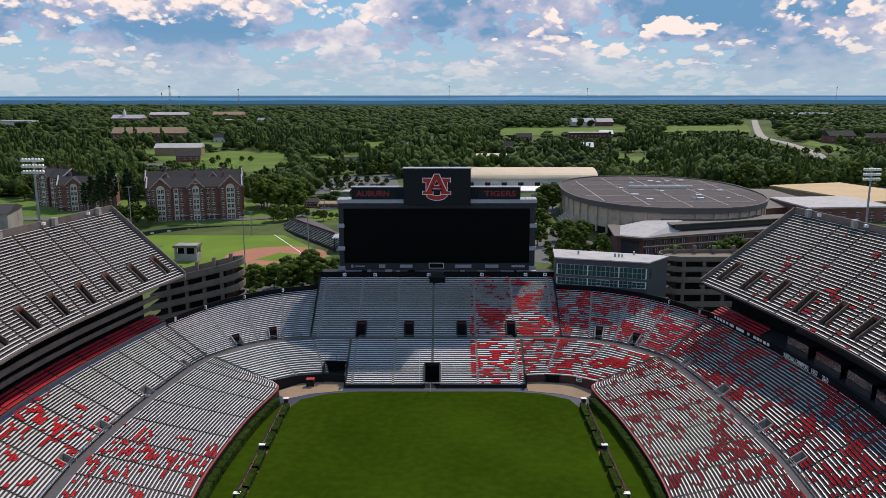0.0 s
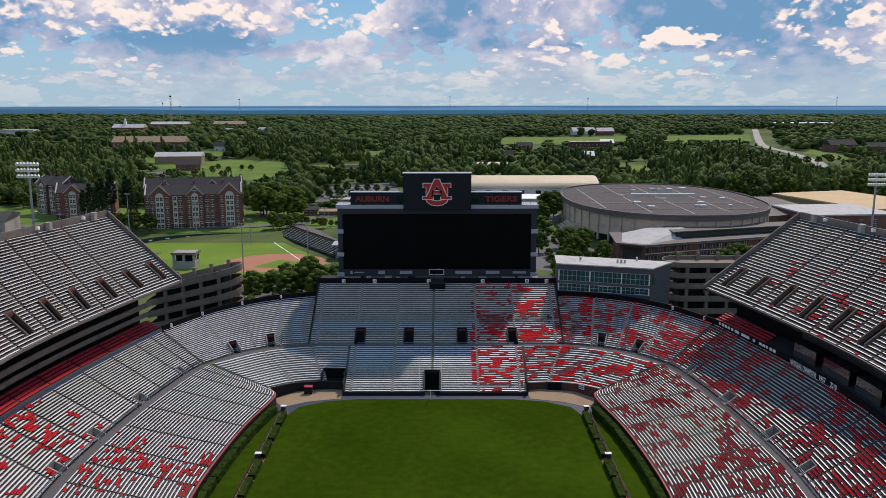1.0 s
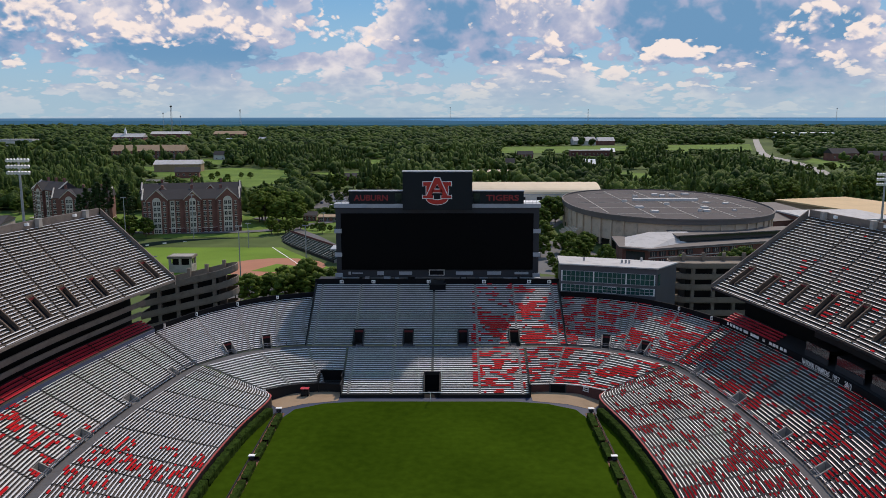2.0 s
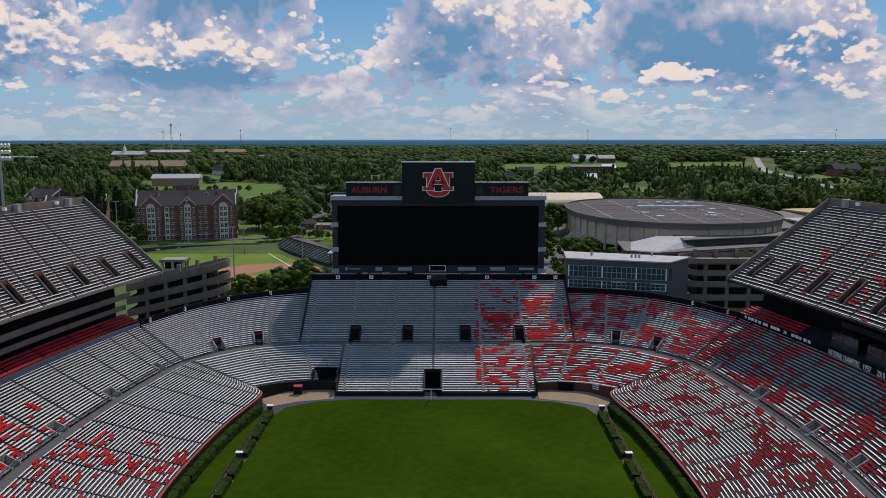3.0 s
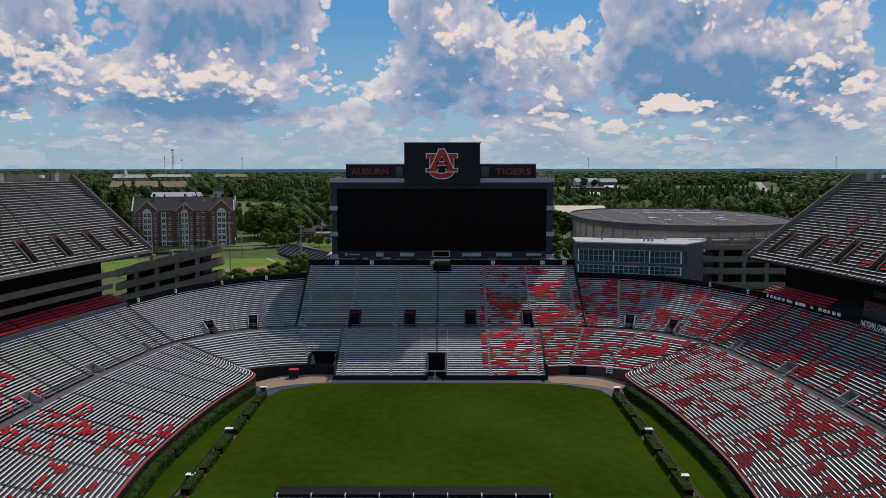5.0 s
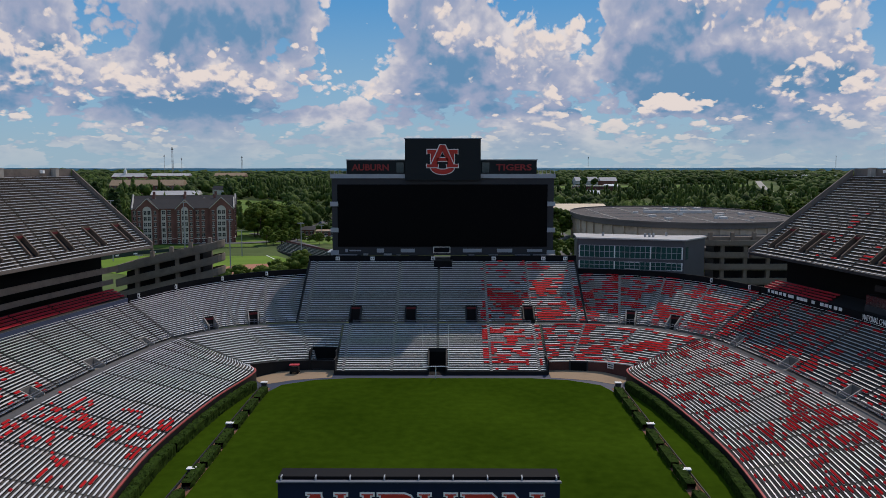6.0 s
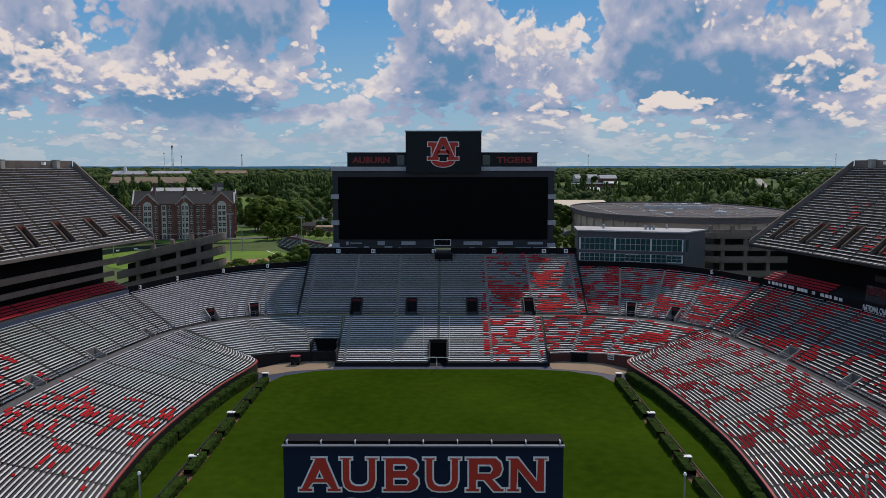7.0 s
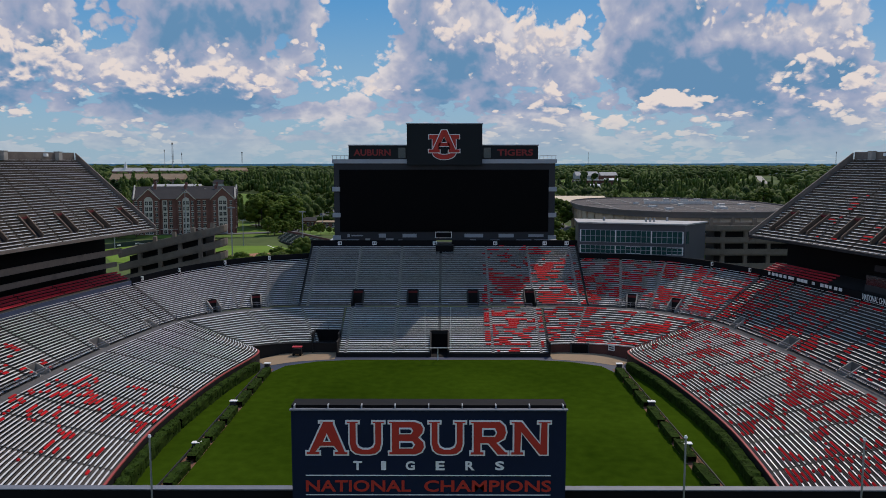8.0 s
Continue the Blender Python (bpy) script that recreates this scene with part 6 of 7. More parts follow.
def obox(P, x0, x1, y0, y1, z0, z1):
    return Soup().hexa([P(x, y, z) for z in (z0, z1) for x, y in ((x0, y0), (x1, y0), (x1, y1), (x0, y1))]).data()


def gable_roof(P, x0, x1, y0, y1, z0, z1, over=0.6, along="x"):
    if along == "x":
        ym = (y0 + y1) / 2
        p = [(x0 - over, y0 - over, z0), (x1 + over, y0 - over, z0), (x1 + over, y1 + over, z0), (x0 - over, y1 + over, z0), (x0 - over, ym, z1), (x1 + over, ym, z1)]
        f = [(0, 1, 5, 4), (2, 3, 4, 5), (0, 4, 3), (1, 2, 5), (3, 2, 1, 0)]
    else:
        xm = (x0 + x1) / 2
        p = [(x0 - over, y0 - over, z0), (x1 + over, y0 - over, z0), (x1 + over, y1 + over, z0), (x0 - over, y1 + over, z0), (xm, y0 - over, z1), (xm, y1 + over, z1)]
        f = [(1, 2, 5, 4), (3, 0, 4, 5), (0, 1, 4), (2, 3, 5), (3, 2, 1, 0)]
    return ribbed(P, p, f)


def hall(origin, angle, long, deep, floors, gables, base, roof_up, group, label):
    """A brick residence hall: storeys of windows, stone bays under cross gables, slate roof."""
    P = oriented(origin, angle)
    t = thing("residence_hall", label, "building", (*origin, base), group)
    top = base + 3.1 * floors + 0.8
    part("wall", obox(P, 0, long, 0, deep, base - 1.5, top), BRICK, t)
    part("plinth", obox(P, -0.08, long + 0.08, -0.08, deep + 0.08, base - 1.5, base + 3.0), BRICK_DARK, t)
    part("string_course", obox(P, -0.12, long + 0.12, -0.12, deep + 0.12, base + 3.0, base + 3.25), STONE, t)
    roof = part("roof", gable_roof(P, 0, long, 0, deep, top, top + roof_up), SLATES, t, "dark grey slate roof")
    for x in (0.0, long - 0.7):
        part("parapet", Soup().hexa([P(x, -0.4, top - 0.3), P(x + 0.7, -0.4, top - 0.3), P(x + 0.7, deep / 2, top + roof_up), P(x, deep / 2, top + roof_up),
                                     P(x, -0.4, top + 0.5), P(x + 0.7, -0.4, top + 0.5), P(x + 0.7, deep / 2, top + roof_up + 0.8), P(x, deep / 2, top + roof_up + 0.8)]).data(), STONE, t)
    bays = []
    for gx, gw in gables:
        g = part("gable_bay", obox(P, gx - gw / 2, gx + gw / 2, -1.4, 0.5, base - 1.5, top), BRICK, t)
        tri = [(gx - gw / 2, -1.4, top), (gx + gw / 2, -1.4, top), (gx, -1.4, top + gw * 0.48), (gx - gw / 2, 0.5, top), (gx + gw / 2, 0.5, top), (gx, 0.5, top + gw * 0.48)]
        part("gable", ribbed(P, tri, [(0, 1, 2), (3, 5, 4), (0, 3, 4, 1), (1, 4, 5, 2), (2, 5, 3, 0)]), BRICK, g)
        for sgn in (-1, 1):
            e = [(gx + sgn * (gw / 2 + 0.5), top - 0.2), (gx, top + gw * 0.48 + 0.3)]
            q = [(e[0][0], -1.7, e[0][1]), (e[1][0], -1.7, e[1][1]), (e[1][0], deep * 0.45, e[1][1]), (e[0][0], deep * 0.2, e[0][1])]
            part("gable_roof", ribbed(P, q + [(x, y, z - 0.35) for x, y, z in q], [(0, 1, 2, 3), (7, 6, 5, 4), (0, 4, 5, 1), (1, 5, 6, 2), (2, 6, 7, 3), (3, 7, 4, 0)]), SLATES, g)
            part("gable_edge", ribbed(P, [(x, -1.78, z + 0.05) for x, _, z in q[:2]] + [(x, -1.72, z - 0.45) for x, _, z in q[1::-1]], [(0, 1, 2, 3)]), STONE, g)
        part("stone_bay", obox(P, gx - gw * 0.20, gx + gw * 0.20, -1.62, -1.38, base + 0.5, top - 0.9), STONE, g)
        arch = [(gx + gw * 0.20 * math.cos(a), -1.62, top - 0.9 + gw * 0.20 * math.sin(a)) for a in [math.pi * k / 8 for k in range(9)]]
        n = len(arch)
        part("arch", ribbed(P, arch + [(x, -1.38, z) for x, _, z in arch], [tuple(range(n)), tuple(range(n, 2 * n))[::-1]] + [(i, i + 1, n + i + 1, n + i) for i in range(n - 1)]), STONE, g)
        bays.append((gx - gw / 2, gx + gw / 2))
        for k in range(floors):
            z = base + 0.9 + 3.1 * k
            for sx in (-0.09, 0.09):
                window(P, gx + sx * gw, -1.63, z, gw * 0.13, 1.9, g)
            if gw > 8:
                for sx in (-0.36, 0.36):
                    window(P, gx + sx * gw, -1.41, z, 1.2, 1.7, g, True)
    x = 1.6
    c = 0
    while x < long - 1:
        if not any(a - 0.8 < x < b + 0.8 for a, b in bays):
            if c % 4 == 1:
                part("stone_strip", obox(P, x - 1.25, x + 1.25, -0.14, 0.02, base + 0.6, top - 0.6), STONE, t)
            for k in range(floors):
                window(P, x, -0.16 if c % 4 == 1 else -0.02, base + 0.9 + 3.1 * k, 1.5, 1.8, t, c % 4 != 1)
            c += 1
        x += 2.9
    for k, u in enumerate((0.2, 0.5, 0.8)):
        part("chimney", obox(P, long * u - 0.7, long * u + 0.7, deep * 0.55, deep * 0.55 + 1.4, top, top + roof_up + 2.2), BRICK, t)


PANES = {}


def window(P, x, y, z, wide, tall, parent, stone=False):
    """A sash window: glass with a frame and, in brick, a stone sill and lintel."""
    w = part("window", obox(P, x - wide / 2, x + wide / 2, y - 0.06, y + 0.04, z, z + tall), PANE, parent)
    s = Soup()
    for a, b, c, d in ((-wide / 2, wide / 2, tall * 0.5 - 0.06, tall * 0.5 + 0.06), (-0.06, 0.06, 0, tall)):
        s.hexa([P(q, r, h) for h in (z + c, z + d) for q, r in ((x + a, y - 0.12), (x + b, y - 0.12), (x + b, y - 0.05), (x + a, y - 0.05))])
    if stone:
        for c, d in ((-0.28, 0.0), (tall, tall + 0.28)):
            s.hexa([P(q, r, h) for h in (z + c, z + d) for q, r in ((x - wide / 2 - 0.15, y - 0.14), (x + wide / 2 + 0.15, y - 0.14), (x + wide / 2 + 0.15, y + 0.02), (x - wide / 2 - 0.15, y + 0.02))])
    part("window_frame", s.data(), STONE, w)


ang = math.atan2(14, 53)
hall((-166, 200), ang, 53, 15, 6, [(8, 11), (27, 9), (46, 12)], 5.2, 5.0, "residence halls", "six-storey red brick residence hall with stone bays and slate gables")
hall((-180, 236), ang, 58, 14, 6, [(12, 9), (40, 9)], 5.2, 5.5, "residence halls", "red brick residence hall behind, with slate cross gables")
hall((-236, 240), ang, 34, 15, 5, [(10, 10), (24, 9)], 5.2, 5.0, "residence halls", "red brick residence hall half hidden by pines")
hall((-262, 268), -0.55, 28, 14, 6, [(9, 9)], 5.2, 5.0, "residence halls", "red brick residence hall with a tall end gable")


def lodge(name, origin, angle, long, deep, wall_z, roof_z, base, wall_mat, roof_mat, label, flat=False, windows=0, category="building"):
    P = oriented(origin, angle)
    t = thing(name, label, category, (*origin, base))
    part("wall", obox(P, 0, long, 0, deep, base - 3, wall_z), wall_mat, t)
    if flat:
        part("roof", obox(P, -0.5, long + 0.5, -0.5, deep + 0.5, wall_z, roof_z), roof_mat, t)
    else:
        part("roof", gable_roof(P, 0, long, 0, deep, wall_z, roof_z, 0.8), roof_mat, t)
    rows = max(1, int((wall_z - base) / 3.6))
    for r in range(rows if windows else 0):
        for k in range(windows):
            x = long * (k + 0.5) / windows
            window(P, x, -0.02, base + 1.0 + 3.5 * r, min(2.2, long / windows * 0.5), 1.8, t, True)
    return P, t


lodge("brick_lodge", (-87, 256), 0.1, 8, 9, 9.0, 11.0, 5.2, BRICK, SLATES, "small two-storey red brick lodge with a pitched roof", windows=3)
lodge("low_building", (-77, 252), 0.05, 24, 12, 8.2, 8.7, 5.2, BRICK, APRON, "low brick building with a tan flat roof", True, 6)
lodge("low_building", (-78, 312), 0.0, 30, 10, 8.5, 9.0, 5.2, CONCRETE, ROOF_GREY, "low building with a pale flat roof behind the car park", True)
lodge("shed", (-331, 669), 0.12, 52, 22, 15, 19.5, 8, APRON, ROOF_GREY, "tan hall with a pale metal roof", windows=0)
lodge("cottage", (-279, 586), 0.2, 24, 14, 12, 17, 7.5, BRICK, SLATES, "brick cottage with a dark steep roof", windows=4)
lodge("long_hall", (-475, 898), 0.05, 102, 26, 20, 28, 9, BRICK, APRON, "long brick building with a tan hipped roof", windows=18)
P, ch = lodge("chapel", (-672, 1374), 0.0, 62, 26, 26, 33, 10, BRICK, ROOF_GREY, "brick hall with a white cupola", windows=8)
part("cupola", obox(P, 20, 25, 10, 15, 31, 38), WHITE, ch, "white cupola")
part("cupola_cap", Soup().rod(P(22.5, 12.5, 38), P(22.5, 12.5, 45), 3.0, 0.1, 8).data(), WHITE, ch)
lodge("barn", (-50, 590), 0.0, 26, 14, 11, 15, 7, CONCRETE, WHITE, "white roofed barn among the trees", windows=3)
lodge("cottage", (-108, 560), 0.1, 20, 12, 9.5, 13, 7, BRICK_DARK, SLATES, "dark cottage beside a field", windows=3)
lodge("cottage", (-72, 575), 0.1, 14, 10, 9.5, 13, 7, BRICK_DARK, SLATES, "dark cottage beside a field", windows=2)
lodge("warehouse", (-716, 1703), 0.05, 90, 30, 24, 30, 14, BRICK, ROOF_GREY, "long far building with a pale roof")
lodge("warehouse", (-563, 1704), 0.0, 74, 30, 24, 31, 14, BRICK, APRON, "far building with a tan roof")
lodge("warehouse", (-863, 1306), 0.0, 64, 26, 21, 24, 14, COPING, ROOF_GREY, "far white flat building among trees", True)
lodge("farm_hall", (262, 1389), 0.1, 46, 26, 17, 25, 11, COPING, ROOF_GREY, "far hall with a grey metal roof in a field")
lodge("farm_hall", (314, 1399), 0.1, 34, 24, 17, 24, 11, BRICK, ROOF_GREY, "far brick hall with a pale roof in a field")
lodge("school", (190, 960), 0.05, 62, 18, 17, 17.6, 10, BRICK_DARK, COPING, "long dark building with a pale roof edge", True, 10)
lodge("warehouse", (828, 1788), 0.0, 160, 40, 22, 24, 14, COPING, WHITE, "far wide warehouse with a white roof", True)
lodge("villa", (537, 868), 0.15, 40, 20, 17, 24, 10, BRICK, SLATES, "large house with a dark hipped roof", windows=5)
lodge("villa", (583, 856), -0.1, 34, 18, 15, 21, 10, BRICK, SLATES, "large house with a brown roof", windows=4)
lodge("villa", (524, 678), 0.1, 30, 16, 14, 20, 9, BRICK_DARK, SLATES, "house with a dark roof among trees", windows=4)
lodge("villa", (108, 928), 0.1, 22, 12, 13, 18, 9, BRICK, SLATES, "house with a red-brown roof among trees", windows=3)
for k, (x, y) in enumerate(((-60, 700), (60, 720), (150, 700), (-240, 1150), (-150, 1400), (-480, 1480), (-420, 1560), (500, 1500), (240, 980), (760, 1050), (-330, 900))):
    lodge("cottage", (x, y), 0.1 * (k % 5) - 0.2, 20 + 4 * (k % 4), 12, rise(x, y) + 7, rise(x, y) + 12.5, rise(x, y), (BRICK, COPING, APRON)[k % 3], (ROOF_GREY, SLATES, WHITE)[k % 3], "far house among the woods", windows=3)
lodge("field_house", (-262, 150), ang, 40, 30, 16.5, 19.5, 5, CONCRETE, SLATES, "grey windowless hall with a dark low roof")

# ---------------------------------------------------------------- arena
ARENA_WALL = material("arena_concrete", (0.50, 0.40, 0.30), 0.85, vary=0.15, coarse=0.1, stain=0.45)
ARENA_BAND = material("arena_fascia", (0.115, 0.10, 0.092), 0.8, vary=0.12, coarse=0.12)
ARENA_ROOF = material("arena_roof", (0.055, 0.045, 0.044), 0.9, vary=0.3, coarse=0.06, stain=0.5)


def arena():
    cx, cy, a, b = 127, 222, 55, 78
    t = thing("arena", "large oval concrete arena with a dark flat roof", "arena", (cx, cy, 5))

    def loop(grow, n=72):
        return [(cx + (a + grow) * math.copysign(abs(math.cos(q)) ** 0.86, math.cos(q)), cy + (b + grow) * math.copysign(abs(math.sin(q)) ** 0.86, math.sin(q))) for q in [2 * math.pi * k / n for k in range(n)]]

    part("base", Soup().prism(loop(-5), 2, 8.4).data(), DARK, t)
    part("wall", Soup().prism(loop(-1.3), 8.2, 18.5).data(), ARENA_WALL, t, "pale concrete drum")
    part("fascia", Soup().prism(loop(0), 18.5, 20.6).data(), ARENA_BAND, t, "dark grey overhanging fascia")
    r = loop(0)
    part("rim", ribbon([(x, y, 0) for x, y in r + r[:1]], ("at", 20.6), ("at", 21.4), 0.7), ARENA_BAND, t)
    part("roof", Soup().prism(loop(-1.0), 20.6, 20.75).data(), ARENA_ROOF, t, "dark weathered flat roof")
    ins, outs = loop(-1.5, 48), loop(-0.5, 48)
    for p, q in zip(ins, outs):
        part("fin", Soup().slab(p, q, 0.8, 5, 18.5).data(), ARENA_WALL, t)
    for k in range(-2, 3):
        x = cx + 20 * k
        h = (b - 4) * math.sqrt(max(0.05, 1 - (20 * k / a) ** 2)) * 0.95
        part("roof_seam", Soup().box(x - 0.35, x + 0.35, cy - h, cy + h, 20.75, 20.95).data(), CONCRETE, t)
    for k in range(-2, 3):
        y = cy + 26 * k
        w = (a - 4) * math.sqrt(max(0.05, 1 - (26 * k / b) ** 2)) * 0.95
        part("roof_seam", Soup().box(cx - w, cx + w, y - 0.35, y + 0.35, 20.76, 20.96).data(), CONCRETE, t)
    part("roof_duct", Soup().box(cx - 14, cx + 24, cy + 8, cy + 10.5, 20.75, 22.2).data(), COPING, t, "pale roof duct")
    rr = random.Random(3)
    for k in range(16):
        x, y = cx + rr.uniform(-38, 38), cy + rr.uniform(-48, 48)
        w = rr.uniform(0.8, 2.0)
        part("roof_unit", Soup().box(x - w, x + w, y - w, y + w, 20.75, 20.75 + rr.uniform(0.6, 1.5)).data(), COPING, t)
    for k in range(3):
        x = cx - 14 + 9 * k
        part("board", Soup().box(x, x + 5.5, cy - b + 0.6, cy - b + 3.0, 11, 13.8).data(), CLUB_SEAT, t)
    for k in range(7):
        part("stair", Soup().box(cx - a - 6 + k * 1.5, cx - a - 4.5 + k * 1.5, cy - 30, cy - 6, 3, 5 + 0.9 * k).data(), ARENA_WALL, t)


arena()


def annex():
    """The brick wing before the arena with a pale roof and a long clerestory."""
    t = thing("arena_annex", "red brick wing with a grey metal roof and dark clerestory", "building", (130, 125, 4))
    ring = [(81, 119), (93, 112), (187, 147), (190, 166), (84, 150)]
    part("wall", Soup().prism([(83, 120.5), (93.5, 114.5), (185, 148.5), (188, 164), (86, 148)], 1, 11.5).data(), BRICK, t)
    part("roof", Soup().prism(ring, 11.5, 12.2).data(), ARENA_BAND, t, "grey metal roof")
    part("roof_peak", Soup().add([(84, 120.5, 12.2), (95, 115, 12.2), (128, 141, 12.2), (90, 147, 12.2), (100, 139, 16.0), (118, 140, 16.0)],
                                 [(0, 1, 4), (1, 2, 5, 4), (2, 3, 4, 5), (3, 0, 4), (3, 2, 1, 0)]).data(), ROOF_GREY, t, "pale folded metal roof")
    part("clerestory", Soup().prism([(112, 130), (182, 154), (184, 163), (112, 146)], 12.2, 15.2).data(), GLASS_DARK, t, "dark glazed clerestory")
    part("clerestory_roof", Soup().prism([(110, 129), (183, 153), (185, 164), (110, 147)], 15.2, 15.6).data(), ARENA_BAND, t)
    d = Vector((185 - 93.5, 148.5 - 114.5))
    for k in range(20):
        if k in (5, 12):
            continue
        u, w = (k + 0.15) / 20, (k + 0.85) / 20
        for z0, z1 in ((8.4, 10.4), (4.5, 6.8)):
            win = part("window", Soup().slab((93.5 + d.x * u, 114.2 + d.y * u), (93.5 + d.x * w, 114.2 + d.y * w), 0.3, z0, z1).data(), PANE, t)
            for h in (0.33, 0.66):
                m = u + (w - u) * h
                part("mullion", Soup().slab((93.5 + d.x * m - 0.08, 114.0 + d.y * m), (93.5 + d.x * m + 0.08, 114.0 + d.y * m), 0.3, z0, z1).data(), STONE, win)
    part("string_course", Soup().slab((93.4, 114.2), (185.2, 148.2), 0.35, 7.5, 7.9).data(), STONE, t)
    part("eave_band", Soup().slab((93.2, 113.9), (185.4, 147.9), 0.4, 10.9, 11.4).data(), ASH, t)
    part("entrance_glazing", Soup().slab((84.5, 119.6), (92.0, 115.3), 0.5, 4.0, 10.2).data(), PANE, t)


annex()


def vault():
    """The long hall with a cream barrel roof."""
    t = thing("practice_hall", "long hall with a cream barrel-vaulted roof", "building", (65, 355, 5))
    x0, x1, y0, y1 = 11, 120, 366, 411
    part("wall", Soup().box(x0, x1, y0, y1, 3, 11.5).data(), COPING, t)
    n = 14
    v, f = [], []
    for k in range(n + 1):
        a = math.pi * k / n
        y, z = (y0 + y1) / 2 - (y1 - y0) / 2 * math.cos(a) * 1.02, 11.3 + 7.2 * math.sin(a)
        v += [(x0 - 0.5, y, z), (x1 + 0.5, y, z)]
    f = [(2 * k, 2 * k + 1, 2 * k + 3, 2 * k + 2) for k in range(n)] + [tuple(range(0, 2 * n + 2, 2)), tuple(range(1, 2 * n + 2, 2))[::-1]]
    part("roof", (v, f), CREAM, t, "cream metal barrel roof")
    for k in range(17):
        x = x0 + 3 + k * 6.4
        part("opening", Soup().box(x, x + 4.2, y0 - 0.2, y0 + 0.2, 5.6, 9.2).data(), DARK if k % 2 else COPING, t)
    part("eave_band", Soup().box(x0 - 0.6, x1 + 0.6, y0 - 0.7, y0, 10.9, 11.5).data(), ASH, t)
    lodge("white_hall", (32, 334), -0.05, 42, 24, 7.0, 9.0, 5, COPING, WHITE, "low hall with a white roof before the practice hall")
    lodge("track_stand", (9, 600), 0.05, 60, 30, 9.5, 12.5, 6, DARK, CREAM, "open stand with a long cream roof")


CREAM = material("cream_metal", (0.54, 0.43, 0.29), 0.6, vary=0.08, coarse=0.06, stain=0.15)
TAN_ROOF = material("tan_roof", (0.52, 0.37, 0.20), 0.85, vary=0.12, coarse=0.05, stain=0.2)
vault()
lodge("sports_hall", (190, 214), 0.42, 44, 84, 11.0, 15.6, 5, BRICK, ARENA_BAND, "red brick sports hall with a dark grey gable roof", windows=0)
P, t2 = lodge("natatorium", (206, 196), 0.10, 50, 44, 13.4, 14.2, 4.5, BRICK, ROOF_GREY, "brick hall with a flat grey-lilac roof", True, 6)
lodge("field_hall", (262, 236), 0.30, 60, 90, 11.0, 12.0, 4.5, APRON, TAN_ROOF, "wide low hall with a tan flat roof", True)
patch("tennis_courts", [(306, 336), (320, 309), (349, 373), (330, 389)], NAVY, "blue tennis courts behind the halls", "court", 0.5)

# ---------------------------------------------------------------- masts, poles, cars


def light_mast(x, y, base, top, wide, rows, group):
    t = thing("floodlight_mast", "tall grey floodlight mast with rows of white lamps", "floodlight", (x, y, base), group)
    part("shaft", Soup().rod((x, y, base - 1), (x, y, top), 0.55, 0.28, 8).data(), STEEL, t)
    for r in range(rows):
        bar = part("crossbar", Soup().box(x - wide / 2, x + wide / 2, y - 0.12, y + 0.12, top - 0.5 - 1.6 * r, top - 0.3 - 1.6 * r).data(), DARK, t)
        for k in range(7):
            lx = x - wide / 2 + wide * (k + 0.5) / 7
            part("lamp", Soup().rod((lx, y - 0.1, top - 0.4 - 1.6 * r), (lx, y - 0.75, top - 0.75 - 1.6 * r), 0.30, 0.52, 8).data(), WHITE, bar)


light_mast(-108, -30, 0, 60.5, 6.2, 3, "floodlight masts")
light_mast(-134, -42, 0, 59, 6.2, 3, "floodlight masts")
light_mast(144, 20, 0, 53, 6.0, 3, "floodlight masts")
light_mast(156, 16, 0, 52, 6.0, 3, "floodlight masts")
for x, y, top in ((-155.4, 150, 31.5), (-134.8, 190, 28.8), (-81, 80, 27.3), (-58.2, 103, 24.3), (-122, 96, 12), (-100, 170, 16), (-70, 230, 14)):
    t = thing("lamp_post", "slim grey lamp post beside the ball park", "lamp post", (x, y, rise(x, y)), "lamp posts")
    part("shaft", Soup().rod((x, y, rise(x, y) - 0.3), (x, y, top), 0.28, 0.16, 6).data(), STEEL, t)
    part("crossarm", Soup().box(x - 1.4, x + 1.4, y - 0.15, y + 0.15, top - 0.4, top).data(), STEEL, t)
for x, y, top, w in ((-718, 1863, 96, 3.0), (-739, 1862, 78, 1.2), (-694, 1863, 70, 1.2), (25, 4462, 112, 3.0), (-1010, 3700, 95, 4.0), (820, 4400, 100, 3.0), (2300, 4500, 105, 3.0)):
    g = rise(x, y) - 1
    t = thing("radio_mast", "thin lattice radio mast far off", "mast", (x, y, g), "radio masts")
    for k in range(3):
        a = 2.1 * k
        part("leg", Soup().rod((x + w * math.cos(a), y + w * math.sin(a), g), (x + 0.5 * w * math.cos(a), y + 0.5 * w * math.sin(a), top), 0.16 * w, 0.12 * w, 4).data(), STEEL, t)
    for k in range(6):
        z = g + (top - g) * (k + 0.7) / 6.5
        part("brace", Soup().box(x - w, x + w, y - 0.5, y + 0.5, z, z + 0.5).data(), STEEL, t)
    part("aerial", Soup().box(x - w * 0.9, x + w * 0.9, y - 1, y + 1, top - 6, top - 3).data(), DARK, t)


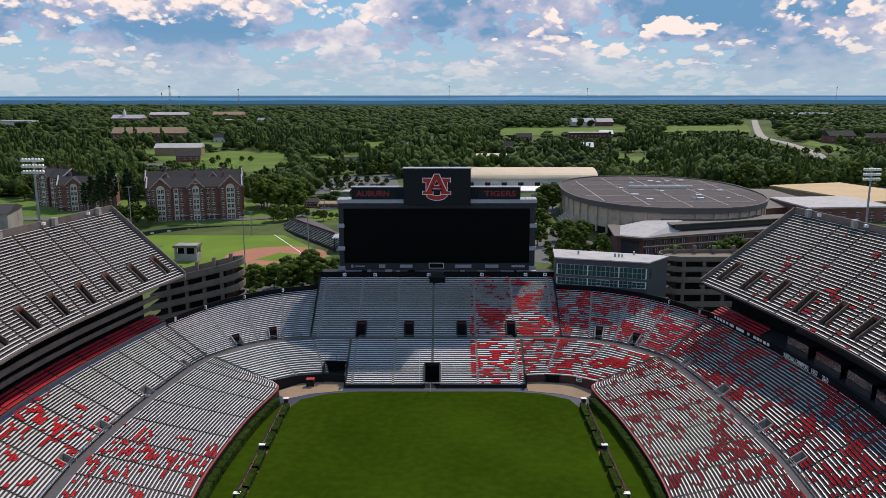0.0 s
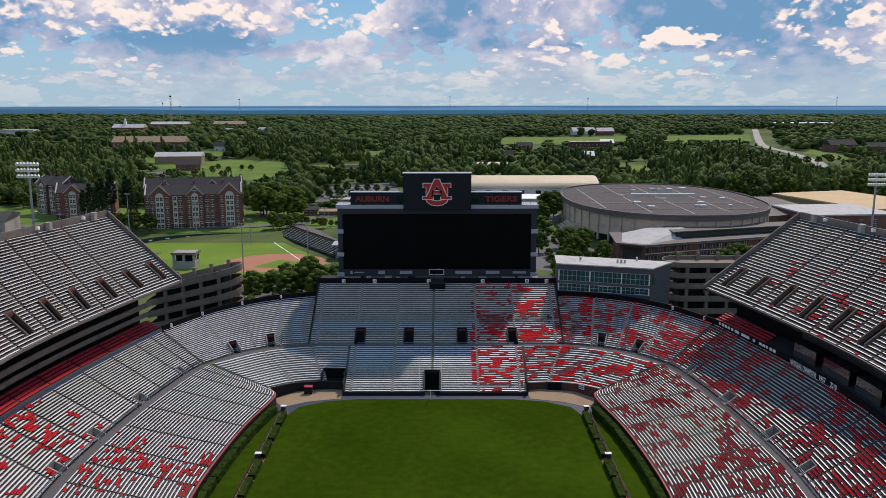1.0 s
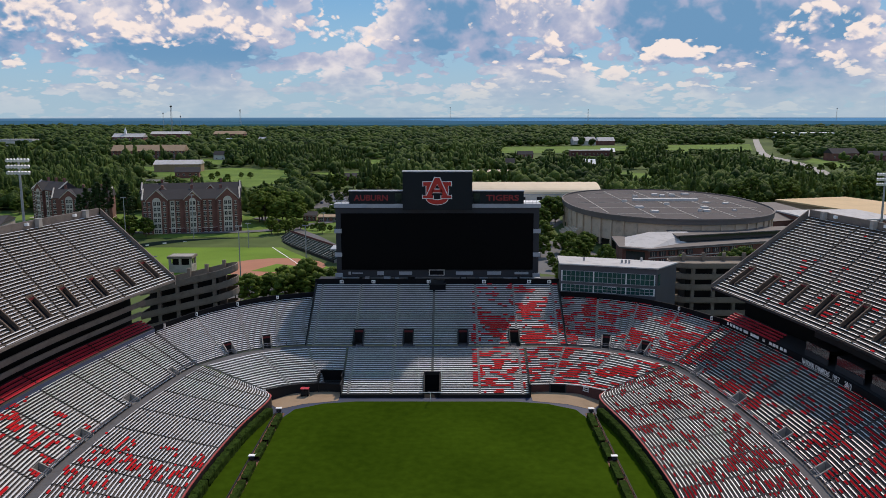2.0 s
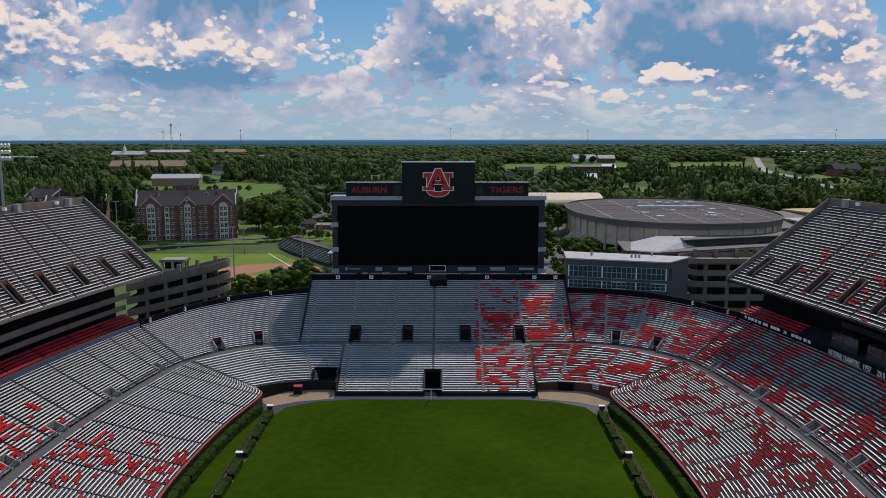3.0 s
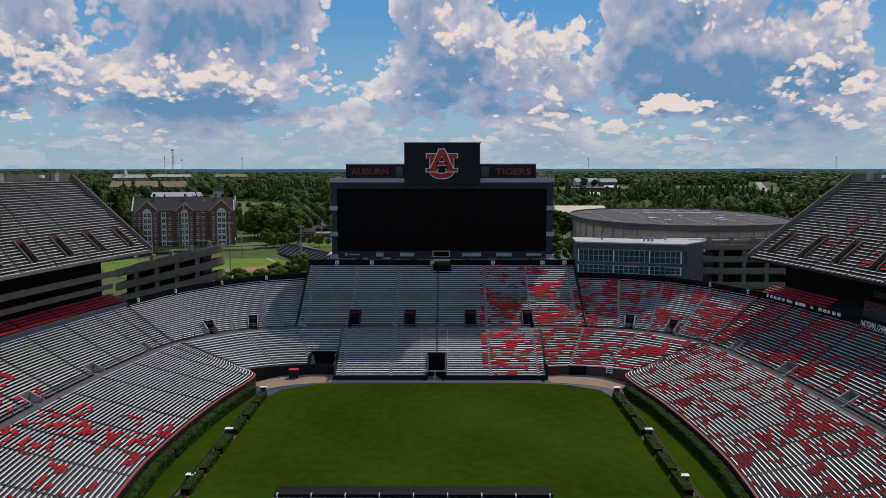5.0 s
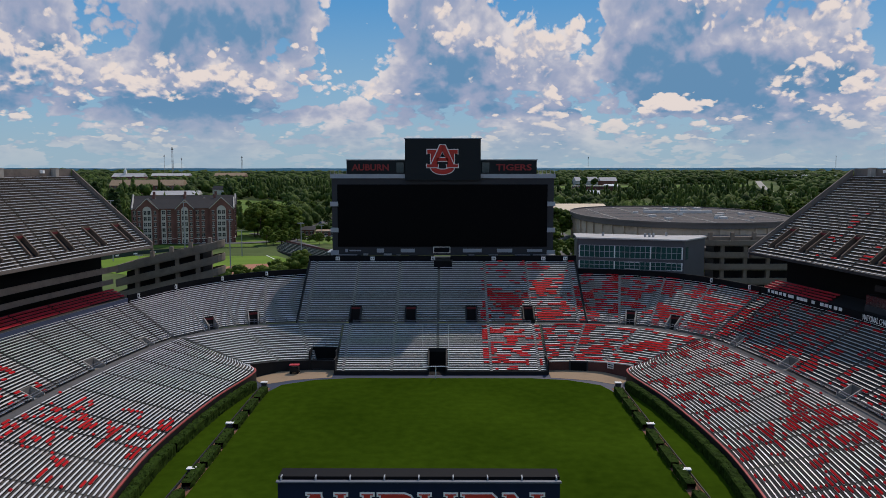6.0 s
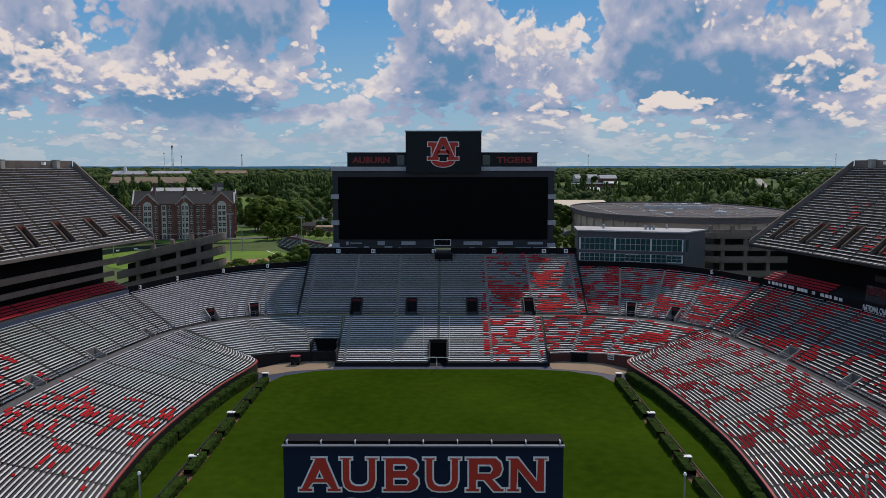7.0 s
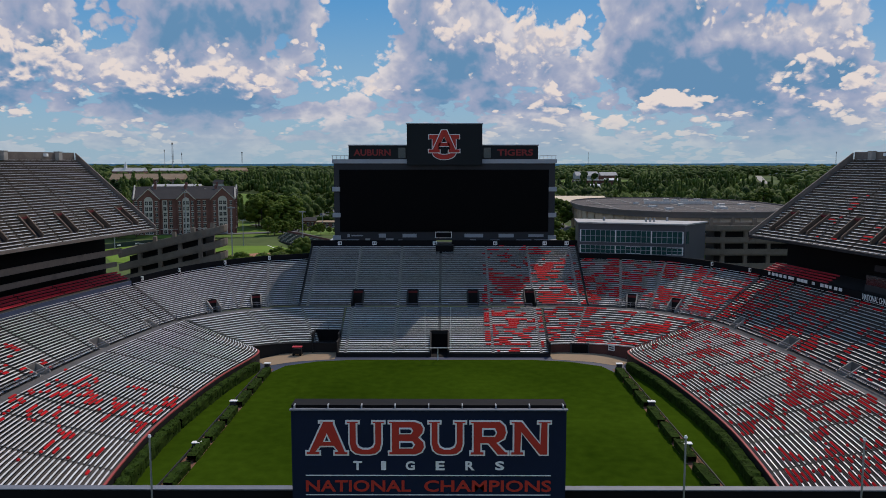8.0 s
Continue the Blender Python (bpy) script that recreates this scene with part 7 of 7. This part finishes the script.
CAR_PAINTS = [material("car_paint_" + n, c, 0.3, 0.2, vary=0.05) for n, c in (("white", (0.7, 0.7, 0.7)), ("silver", (0.35, 0.36, 0.38)), ("black", (0.02, 0.02, 0.022)), ("red", (0.35, 0.03, 0.03)), ("blue", (0.04, 0.08, 0.2)))]


def car_kind(mat):
    t = new("car")
    part("body", Soup().hexa([(-2.2, -0.9, 0.35), (2.2, -0.9, 0.35), (2.2, 0.9, 0.35), (-2.2, 0.9, 0.35), (-2.15, -0.85, 0.95), (2.1, -0.85, 0.9), (2.1, 0.85, 0.9), (-2.15, 0.85, 0.95)]).data(), mat, t)
    part("cabin", Soup().hexa([(-1.5, -0.82, 0.95), (1.0, -0.82, 0.92), (1.0, 0.82, 0.92), (-1.5, 0.82, 0.95), (-1.1, -0.68, 1.45), (0.35, -0.68, 1.45), (0.35, 0.68, 1.45), (-1.1, 0.68, 1.45)]).data(), GLASS_DARK, t)
    part("roof", Soup().box(-1.1, 0.35, -0.68, 0.68, 1.45, 1.5).data(), mat, t)
    for x in (-1.35, 1.35):
        for y in (-0.85, 0.85):
            part("wheel", Soup().rod((x, y - 0.1, 0.33), (x, y + 0.1, 0.33), 0.33, sides=10).data(), DARK_PAINT, t)
    return t


kinds = [car_kind(m) for m in CAR_PAINTS]
car_rand = random.Random(9)
fresh = set()
for k in range(64):
    if k < 44:
        x, y = -94 + (k % 15) * 3.6 + car_rand.uniform(-0.3, 0.3), 352 + (k // 15) * 24 + car_rand.uniform(-0.5, 0.5)
        if car_rand.random() < 0.25:
            continue
        a = 90
    else:
        x, y = -104 + (k - 44) * 3.4, 36 + (k % 3) * 9
        a = 90
        if car_rand.random() < 0.5:
            continue
    i = car_rand.randrange(5)
    m = pose(x, y, rise(x, y) + 0.45, 0, 0, a + car_rand.uniform(-3, 3))
    if i in fresh:
        ob = copy_thing(kinds[i], m)
    else:
        ob = kinds[i]
        ob.matrix_world = m
        fresh.add(i)
    tagged(ob, ("white", "silver", "black", "red", "blue")[i] + " car parked on asphalt", "car", "parked cars")
for i, kd in enumerate(kinds):
    if i not in fresh:
        kd.matrix_world = pose(-110 + 4 * i, 310, rise(-100, 310) + 0.45, 0, 0, 90)
        tagged(kd, "car parked on asphalt", "car", "parked cars")
